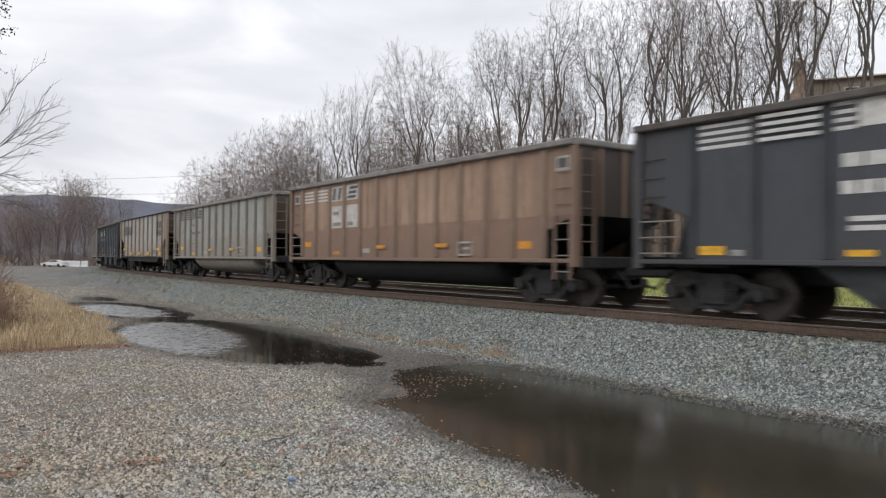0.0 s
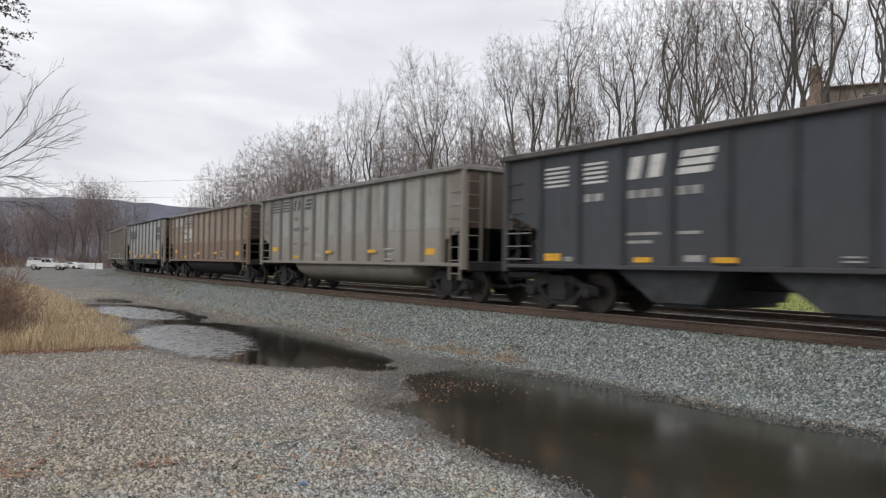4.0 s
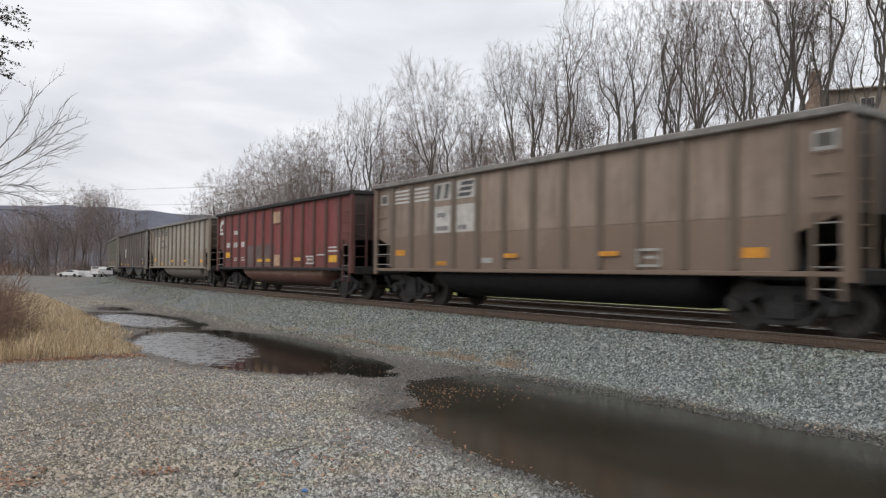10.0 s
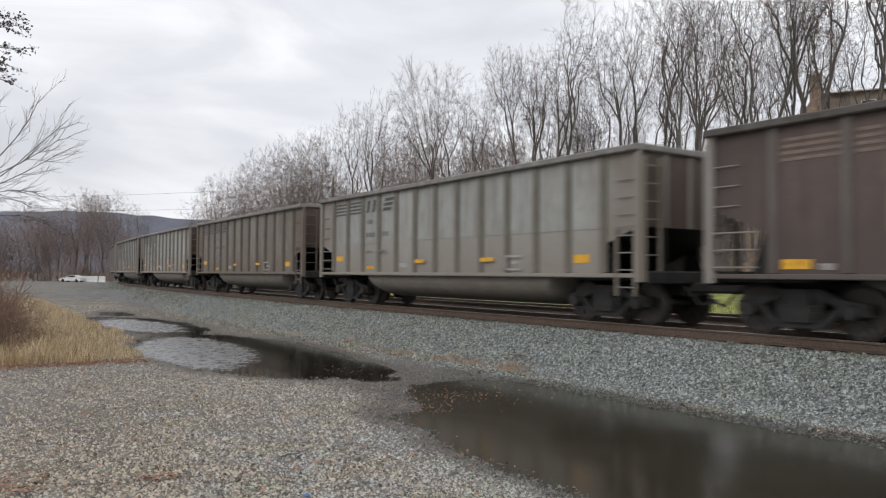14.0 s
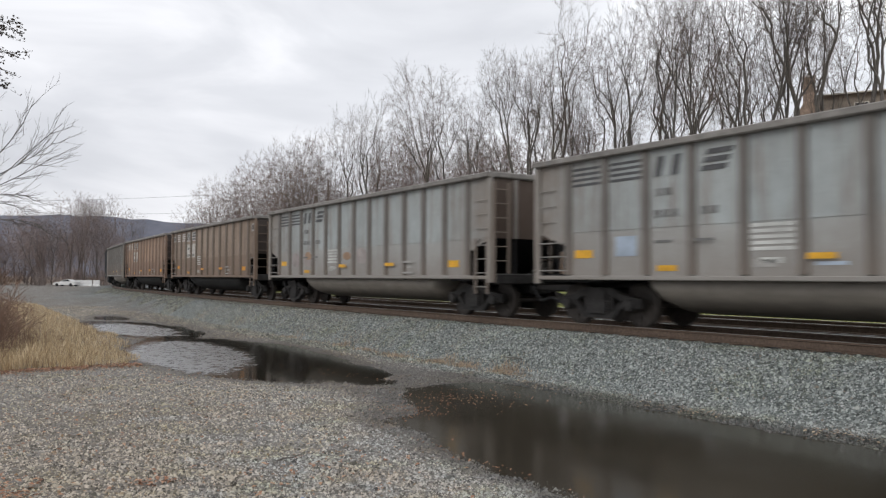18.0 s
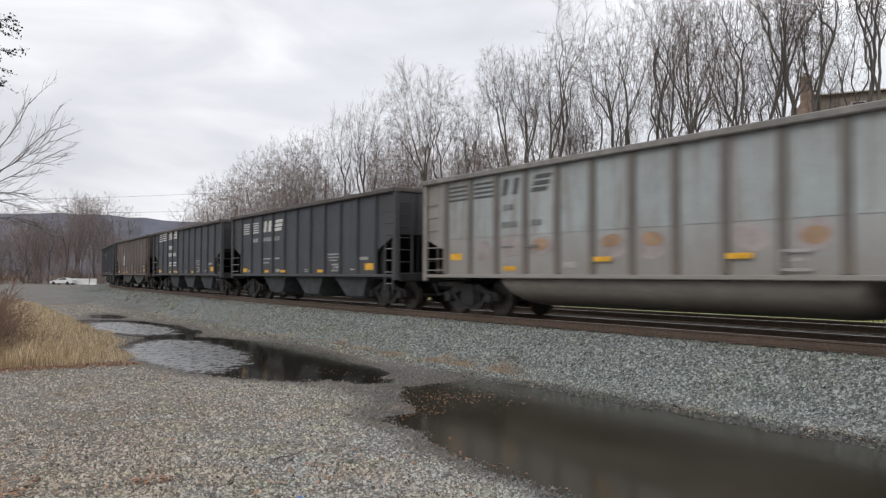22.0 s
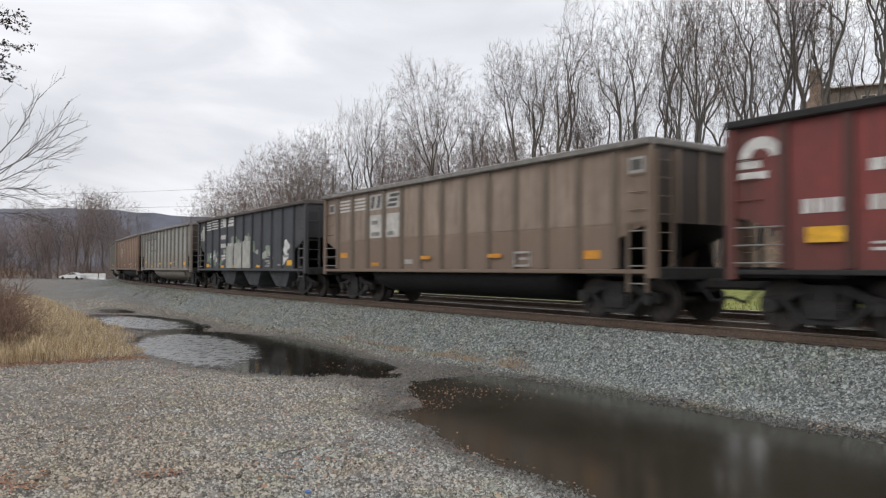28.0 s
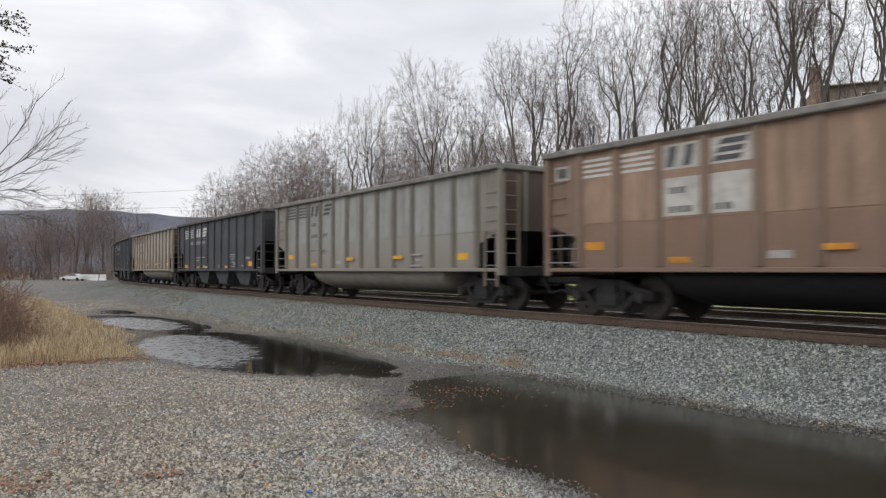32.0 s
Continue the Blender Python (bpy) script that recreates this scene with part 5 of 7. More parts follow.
class Sticks:
    """Tapered branches gathered as arrays; much quicker than one tube at a time."""

    def __init__(self):
        self.v, self.f, self.n = [], [], 0

    def add(self, pts, radii, sides):
        pts = np.asarray(pts, dtype=float)
        d = np.gradient(pts, axis=0)
        d /= np.linalg.norm(d, axis=1)[:, None] + 1e-9
        up = np.where(np.abs(d[:, 2:3]) < 0.9, np.array([[0, 0, 1.0]]), np.array([[1.0, 0, 0]]))
        a = np.cross(d, up)
        a /= np.linalg.norm(a, axis=1)[:, None]
        b = np.cross(d, a)
        ang = np.arange(sides) * 2 * math.pi / sides
        ring = a[:, None] * np.cos(ang)[None, :, None] + b[:, None] * np.sin(ang)[None, :, None]
        v = pts[:, None] + ring * np.asarray(radii, dtype=float)[:, None, None]
        m = len(pts)
        i = np.arange(m - 1)[:, None] * sides + np.arange(sides)[None]
        j = np.arange(m - 1)[:, None] * sides + (np.arange(sides)[None] + 1) % sides
        self.f.append(np.stack([i, j, j + sides, i + sides], -1).reshape(-1, 4) + self.n)
        self.v.append(v.reshape(-1, 3))
        self.n += m * sides

    def twigs(self, at, way, length, width, r):
        """Many hair-thin twigs at once, each a narrow tapering sliver."""
        n = len(at)
        w = np.cross(way, r.normal(0, 1, (n, 3)))
        w = w / (np.linalg.norm(w, axis=1)[:, None] + 1e-9) * width
        tip = at + way * length[:, None]
        self.v.append(np.stack([at - w, at + w, tip + w * 0.5, tip - w * 0.5], 1).reshape(-1, 3))
        self.f.append(4 * np.arange(n)[:, None] + self.n + np.array([[0, 1, 2, 3]]))
        self.n += 4 * n

    def mesh(self, name):
        return raw_mesh(name, np.concatenate(self.v), np.concatenate(self.f), True)


def bough(r, start, way, length, n, wobble, lift):
    pts, p, w = [np.array(start, dtype=float)], np.array(start, dtype=float), np.array(way, dtype=float)
    for _ in range(n):
        w = w + r.normal(0, wobble, 3) + np.array([0, 0, lift])
        w = w / np.linalg.norm(w)
        p = p + w * length / n
        pts.append(p)
    return np.array(pts)


def side_way(r, along_way, angle):
    axis = np.cross(along_way, r.normal(0, 1, 3))
    axis /= np.linalg.norm(axis) + 1e-9
    return along_way * math.cos(angle) + axis * math.sin(angle)


def grow(seed, tall, stems, bole, wide, low, tips, thick, twigs=4, fine=1.0, gnarl=0.07, fan=0.0, lean=0.0, reach=0.0):
    """Trunk and crown of a bare tree: limbs keep dividing towards tips that fill the crown.
    fan opens the crown upwards, lean carries it sideways, reach lengthens the limbs between forks."""
    r = np.random.RandomState(seed)
    trunk, crown = Sticks(), Sticks()
    slivers = []

    def limb(a, way, b, r0, r1, n, sides, into):
        """A bent, slightly crooked limb from a to b that leaves a in the given direction."""
        u = np.linspace(0, 1, n + 1)[:, None]
        length = np.linalg.norm(b - a)
        mid = a + way * length * 0.5
        pts = (1 - u) ** 2 * a + 2 * u * (1 - u) * mid + u ** 2 * b
        pts[1:-1] += r.normal(0, gnarl * 0.45 * length / n, (n - 1, 3))
        into.add(pts, np.linspace(r0, r1, n + 1), sides)
        w = pts[-1] - pts[-2]
        return w / (np.linalg.norm(w) + 1e-9)

    def divide(at, way, goals, rad):
        n = len(goals)
        if n <= 2:
            for g in goals:
                slivers.append((at, g))
            return
        c = goals.mean(0)
        # the first forks part sideways, the later ones any way
        flat = (goals - c) * np.array([1, 1, 0.3 if n > tips * 0.11 else 1.0])
        axis = np.linalg.svd(flat, full_matrices=False)[2][0] + r.normal(0, 0.3, 3)
        q = np.argsort(flat @ axis)
        cut = int(n * r.uniform(0.3, 0.7)) if n > 6 else n // 2
        for k, group in enumerate((goals[q[:cut]], goals[q[cut:]])):
            if not len(group):
                continue
            g = group.mean(0)
            step_on = (g - at) * r.uniform(0.24 + reach, 0.42 + reach)
            end = at + step_on + r.normal(0, gnarl, 3) * np.linalg.norm(step_on)
            r1 = max(0.013 * fine, rad * (len(group) / n) ** 0.41)
            thin = max(0.011 * fine, r1 * 0.88)
            lead = way * 0.75 + step_on / (np.linalg.norm(step_on) + 1e-9)
            lead /= np.linalg.norm(lead)
            big = len(group) > tips * 0.05
            w = limb(at, lead, end, r1, thin, 4 if big else (3 if len(group) > 8 else 2), 6 if big else (4 if len(group) > 10 else 3), trunk if big else crown)
            divide(end, w, group, thin)

    for k in range(stems):
        a = 6.283 * k / stems + r.uniform(0, 1.5)
        spread = 0.0 if stems == 1 else wide * 0.55
        h = tall * (1 if k == 0 else r.uniform(0.8, 0.97))
        c = np.array([math.cos(a) * spread + lean, math.sin(a) * spread, 0]) * tall
        n = tips // stems
        v = r.normal(0, 1, (n, 3))
        v /= np.linalg.norm(v, axis=1)[:, None]
        v *= r.uniform(0, 1, (n, 1)) ** 0.4
        v[:, :2] *= 1 + 0.22 * np.sin(3 * np.arctan2(v[:, 1], v[:, 0]) + seed)[:, None]
        v[:, 2] /= v[:, 2].max()
        v[:, :2] *= (1 - fan + 1.3 * fan * (0.5 + 0.5 * v[:, 2]))[:, None]
        rz = (1 - low) / 2
        goals = c + np.stack([v[:, 0] * wide * tall, v[:, 1] * wide * tall, (low + rz + v[:, 2] * rz) * h], -1)
        root = np.array([math.cos(a) * 0.2, math.sin(a) * 0.2, -0.3]) * (stems > 1) + np.array([0, 0, -0.2])
        top = root * (1, 1, 0) + c * (0.45 + 0.25 * bole) + np.array([r.normal(0, 0.012) * tall, r.normal(0, 0.012) * tall, bole * h])
        trunk.add([root, root * 0.9 + top * 0.1], [thick * 1.35, thick * 1.02], 7)
        w = limb(root * 0.9 + top * 0.1, np.array([0, 0, 1.0]), top, thick * 1.02, thick * 0.84, 6, 7, trunk)
        divide(top, w, goals, thick * 0.84)
    at = np.array([s[0] for s in slivers])
    way = np.array([s[1] for s in slivers]) - at
    size = np.linalg.norm(way, axis=1)
    crown.twigs(at, way / size[:, None], size, 0.0125 * fine, r)
    for _ in range(twigs):
        u = r.uniform(0.1, 1.0, (len(at), 1))
        w = way / size[:, None] + r.normal(0, 0.62 - 0.1 * (fan > 0), (len(at), 3)) + np.array([0, 0, 0.08])
        w /= np.linalg.norm(w, axis=1)[:, None]
        crown.twigs(at + way * u, w, r.uniform(0.25, 0.65, len(at)) * tall / 18 * (1.15 if fan else 1.5), 0.0095 * fine, r)
    return trunk.mesh("trunk"), crown.mesh("crown")


def tree_template(label, *shape, twig=None):
    t, c = grow(*shape)
    tree = tagged(new("bare_tree"), label, "tree")
    part("trunk", t, M_TWIG if twig else M_BARK, tree)
    part("crown", c, twig or M_TWIG, tree)
    return tree, shape[1]


SLIM, FORKED = "slender leafless grey-barked tree on the leafy bank", "leafless forked tree with several dark stems on the bank"
VASE, BUSHY = "leafless tree with a rounded crown on the bank", "low bushy leafless tree with brown twigs"
TREES = {
    "n": [tree_template(SLIM, 331, 18, 1, 0.40, 0.15, 0.54, 300, 0.12, 4, 0.58, 0.11, 0.4, 0.03, 0.06), tree_template(SLIM, 332, 18, 1, 0.34, 0.16, 0.48, 310, 0.125, 4, 0.58, 0.12, 0.4, -0.05, 0.05), tree_template(SLIM, 337, 18, 1, 0.46, 0.145, 0.58, 280, 0.11, 4, 0.58, 0.11, 0.4, 0.01, 0.06)],
    "m": [tree_template(FORKED, 333, 18, 2, 0.36, 0.14, 0.48, 330, 0.11, 4, 0.56, 0.12, 0.35, 0.02, 0.06), tree_template(FORKED, 334, 18, 3, 0.32, 0.13, 0.44, 360, 0.095, 4, 0.56, 0.12, 0.35, 0.0, 0.06)],
    "r": [tree_template(VASE, 335, 18, 1, 0.26, 0.21, 0.42, 700, 0.165, 5, 0.62, 0.07, 0.35, 0.0, 0.05), tree_template(VASE, 340, 18, 1, 0.20, 0.22, 0.38, 700, 0.155, 5, 0.62, 0.07, 0.35, 0.0, 0.05)],
    "t": [tree_template(VASE, 345, 18, 1, 0.46, 0.15, 0.62, 360, 0.14, 5, 0.6, 0.10, 0.45, 0.02, 0.06), tree_template(VASE, 346, 18, 1, 0.40, 0.16, 0.58, 380, 0.145, 5, 0.6, 0.10, 0.45, -0.02, 0.06)],
    "l": [tree_template("leafless tree leaning out from the bank with a fan-shaped crown", 347, 18, 1, 0.50, 0.13, 0.64, 340, 0.13, 5, 0.6, 0.10, 0.45, -0.12, 0.06)],
    "y": [tree_template("tall dark leafless tree forking into two upright crowns", 348, 19, 2, 0.42, 0.13, 0.57, 420, 0.135, 5, 0.6, 0.10, 0.4, 0.0, 0.06)],
    "b": [tree_template(BUSHY, 336, 12, 4, 0.10, 0.22, 0.10, 720, 0.075, 6, 1.15, 0.06, 0.3, 0.0, 0.1, twig=M_HAZE), tree_template(BUSHY, 341, 12, 3, 0.10, 0.26, 0.06, 720, 0.075, 6, 1.15, 0.06, 0.3, 0.0, 0.1, twig=M_HAZE)],
    "c": [tree_template("leafless spreading tree with fine brown twigs", 338, 16, 2, 0.20, 0.20, 0.26, 700, 0.14, 6, 0.9, 0.06, 0.4, 0.0, 0.12, twig=M_HAZE), tree_template("leafless spreading tree with fine brown twigs", 339, 16, 1, 0.24, 0.26, 0.26, 720, 0.18, 6, 0.9, 0.06, 0.4, 0.0, 0.12, twig=M_HAZE)]}


def plant(kind, x, y, tall, rnd, turn=None):
    tree, base = TREES[kind][rnd.randrange(len(TREES[kind]))]
    k = tall / base
    z = float(height(np.array([x]), np.array([y]))[0])
    spin = rnd.uniform(0, 360) if turn is None else turn
    m = pose(x, y, z - 0.05, rnd.gauss(0, 3.0), rnd.gauss(0, 3.5), spin) @ Matrix.Diagonal((k * rnd.uniform(0.9, 1.1), k * rnd.uniform(0.9, 1.1), k, 1))
    return copy_thing(tree, m)


rnd = random.Random(12)
for x, y, tall, kind, turn in (
        (-15.9, 86.0, 18.4, "r", 40), (-19.5, 92.0, 17.0, "c", None), (-9.6, 80.0, 19.2, "n", 200), (-8.2, 78.0, 20.4, "n", 90), (-5.0, 76.0, 18.0, "n", 10), (-3.9, 84.0, 17.5, "c", None),
        (-0.6, 70.0, 20.4, "r", 130), (1.2, 68.0, 18.4, "n", 60), (3.5, 66.0, 16.6, "t", 20), (4.7, 64.0, 12.8, "b", None), (6.4, 58.0, 17.8, "l", 0), (6.8, 57.0, 18.0, "t", 150), (7.3, 58.5, 17.0, "n", 180),
        (8.0, 55.0, 22.0, "y", 40), (12.2, 64.0, 15.5, "n", 30), (13.0, 62.0, 15.3, "n", 170), (12.7, 53.0, 17.0, "t", 80), (13.1, 52.0, 18.9, "n", 310), (13.4, 50.0, 19.5, "m", 25), (15.5, 54.0, 19.0, "n", 5),
        (13.9, 44.0, 18.6, "y", 100), (15.2, 44.6, 19.2, "n", 100), (16.6, 45.0, 19.4, "m", 60), (17.6, 44.0, 18.6, "n", 185), (18.8, 45.0, 18.8, "l", 180), (20.0, 44.0, 18.8, "y", 60),
        (21.9, 44.0, 18.6, "l", 10), (22.6, 44.6, 18.4, "n", 75), (23.6, 44.5, 18.2, "m", 150), (24.9, 44.2, 18.4, "t", 0), (25.4, 43.0, 19.0, "n", 20),
        (20.9, 52.0, 17.0, "n", None), (24.4, 53.0, 16.4, "n", None), (18.0, 53.0, 17.4, "n", None),
        (9.6, 57.0, 13.4, "n", None), (10.4, 56.0, 14.0, "m", None), (11.3, 57.0, 13.2, "n", None), (12.0, 54.0, 13.6, "n", None), (15.0, 50.0, 13.4, "n", None), (16.0, 49.0, 14.2, "n", None), (17.1, 49.0, 13.0, "m", None),
        (18.3, 48.0, 13.4, "n", None), (19.0, 46.0, 13.6, "n", None), (20.6, 47.0, 12.8, "n", None), (21.3, 48.0, 12.4, "n", None), (23.4, 47.0, 12.6, "n", None), (25.6, 47.0, 12.6, "n", None), (7.9, 60.0, 14.0, "n", None), (2.3, 70.0, 14.4, "n", None), (5.4, 62.0, 14.0, "n", None)):
    plant(kind, x, y, tall, rnd, turn)
# the wood behind them, thinning out towards the back of the curve
for i in range(18):
    s, d = -88 + 98 * rnd.uniform(0, 1) ** 1.5, -rnd.uniform(27, 58)
    x, y = off(s, d)
    if math.hypot(x - 36, y - 62) > 10 and y > 34 and (s < -22 or i % 3 == 0):
        plant(rnd.choice("nnnmb" if s < -40 else "nnm"), x, y, rnd.uniform(9, 13.5) if s > -45 else rnd.uniform(12, 17), rnd)
for x, y, tall, kind in ((-33.0, 100, 9.0, "b"), (-31.0, 99, 11.5, "b"), (-28.8, 98, 14.0, "c"), (-26.8, 97, 15.0, "c"), (-24.6, 96, 15.5, "c"), (-22.6, 95, 17.0, "c"), (-17.5, 88, 17.5, "c"), (-12.8, 84, 17.0, "c"),
                         (-30.0, 104, 12.5, "c"), (-26.0, 103, 14.5, "c"), (-21.0, 100, 16.5, "r"), (-16.0, 95, 16.5, "c"), (-11.5, 90, 15.0, "b"), (-7.0, 86, 15.0, "b"), (-3.0, 80, 13.0, "b"), (0.5, 84, 14.0, "c"), (3.0, 74, 12.0, "b"), (-13.5, 92, 14.0, "c"),
                         (-6.4, 82, 16.5, "c"), (-1.8, 74, 14.5, "b"), (6.0, 72, 13.0, "b"), (9.5, 66, 12.5, "c"), (10.6, 58, 12.0, "b"),
                         (-20.5, 90, 11.0, "b"), (-16.5, 87, 12.0, "b"), (-14.0, 86, 10.5, "b"), (-10.5, 83, 11.0, "b"), (-7.5, 80, 10.0, "b"), (-4.5, 77, 10.0, "b"), (-1.5, 74, 9.0, "b"), (2.0, 70, 9.5, "b"), (5.5, 66, 9.0, "b")):
    plant(kind, x, y, tall, rnd)
for i in range(8):
    s, d = rnd.uniform(-122, -95), -rnd.uniform(13, 26)
    x, y = off(s, d)
    plant(rnd.choice("ccb"), x, y, rnd.uniform(8, 12), rnd)
# trees beyond the gravel road at the far end of the lot
for x, y, tall, kind in ((-72.6, 152.3, 18.4, "c"), (-67.8, 155.9, 19.0, "c"), (-78.5, 151.1, 17.3, "c"), (-75.6, 161.8, 18.4, "n"), (-70.8, 166.6, 17.8, "n"), (-83.3, 155.9, 14.3, "b"), (-90.4, 149.9, 12.5, "b"), (-96.4, 152.3, 13.1, "c"), (-64.3, 164.2, 15.5, "n"), (-104.7, 154.7, 13.7, "c"), (-86.9, 164.2, 14.9, "n"), (-113.0, 159.5, 14.3, "c"), (-121.4, 152.3, 14.3, "c"), (-69.6, 149.9, 17.8, "c"), (-75.0, 154.7, 19.3, "c"), (-71.4, 159.5, 18.8, "r"), (-66.6, 151.1, 16.1, "b"), (-80.3, 158.3, 16.1, "r"), (-94.0, 158.3, 13.1, "b"), (-101.1, 149.9, 11.9, "b")):
    plant(kind, x, y, tall, rnd)
for i in range(14):
    plant(rnd.choice("ccb"), rnd.uniform(-118, -66), rnd.uniform(149, 168), rnd.uniform(12, 16.5), rnd)
for i in range(24):
    x, y = rnd.uniform(-150, -62), rnd.uniform(172, 250)
    if along(np.array([x]), np.array([y]))[1][0] > 12:
        plant(rnd.choice("cbcn"), x, y, rnd.uniform(11, 16), rnd)
for kinds in TREES.values():
    for tree, _ in kinds:
        for o in (*tree.children_recursive, tree):
            bpy.data.objects.remove(o)


def shrub_mesh(seed, tall, wide, stems, fine):
    r = np.random.RandomState(seed)
    s = Sticks()
    for _ in range(stems):
        a, lean = r.uniform(0, 6.283), r.uniform(0.1, 0.9)
        at = (r.normal(0, wide * 0.2), r.normal(0, wide * 0.2), -0.05)
        main = bough(r, at, np.array([math.cos(a) * lean, math.sin(a) * lean, 1]) / math.hypot(lean, 1), tall * r.uniform(0.6, 1.1), 5, 0.16, -0.03)
        s.add(main, np.linspace(0.016, 0.004, 6) * fine, 4)
        for j in range(9):
            m0 = r.randint(1, 5)
            b = main[m0 + 1] - main[m0] if m0 < 5 else main[m0] - main[m0 - 1]
            br = bough(r, main[m0], side_way(r, b / np.linalg.norm(b), r.uniform(0.4, 1.1)), tall * r.uniform(0.18, 0.4), 3, 0.2, 0.0)
            s.add(br, np.array([0.008, 0.006, 0.005, 0.003]) * fine, 3)
            for _k in range(3):
                b = br[2] - br[1]
                s.add(bough(r, br[r.randint(1, 3)], side_way(r, b / np.linalg.norm(b), r.uniform(0.4, 1.0)), tall * r.uniform(0.08, 0.2), 1, 0.1, 0), np.array([0.005, 0.0025]) * fine, 3)
    return s.mesh("bramble")


BRAMBLES = [shrub_mesh(51, 1.7, 1.2, 11, 0.9), shrub_mesh(52, 1.4, 1.4, 11, 0.8), shrub_mesh(53, 2.0, 1.3, 10, 1.0)]
FAR_BRUSH = [shrub_mesh(61, 4.0, 4.0, 8, 3.2), shrub_mesh(62, 3.2, 4.5, 8, 3.0)]


def shrub(meshes, x, y, scale, material, label, name):
    me = rnd.choice(meshes)
    ob = part(name, me, material, None)
    z = float(height(np.array([x]), np.array([y]))[0])
    ob.matrix_basis = pose(x, y, z, 0, 0, rnd.uniform(0, 360)) @ Matrix.Scale(scale, 4)
    return tagged(ob, label, "shrub", "roadside brambles" if name == "bramble" else "brush along the wood")


for i in range(64):
    s, d = rnd.uniform(-34, -4.6), rnd.uniform(10.4, 15.5)
    if i < 34:
        s, d = rnd.uniform(-11, -4.6), rnd.uniform(10.9, 13.8)
    x, y = off(s, d)
    shrub(BRAMBLES, x, y, rnd.uniform(0.8, 1.2) * (0.65 if d < 11.3 else 1.0), M_REDTWIG, "leafless reddish-brown bramble bush in dry grass", "bramble")
for i in range(46):
    x, y = rnd.uniform(-135, -60), rnd.uniform(144, 162)
    if along(np.array([x]), np.array([y]))[1][0] > 10:
        shrub(FAR_BRUSH, x, y, rnd.uniform(0.9, 1.5), M_HAZE if i % 4 else M_REDTWIG, "leafless brown thicket at the edge of the wood", "thicket")
for i in range(30):
    s, d = rnd.uniform(-110, -38), -rnd.uniform(17, 32)
    if i < 12:
        s, d = rnd.uniform(-38, 8), -rnd.uniform(17, 24)
    x, y = off(s, d)
    shrub(FAR_BRUSH, x, y, rnd.uniform(0.6, 1.1) * (0.7 if s > -38 else 1.0), M_TWIG if i % 3 else M_REDTWIG, "leafless thicket on the leafy bank behind the tracks", "thicket")


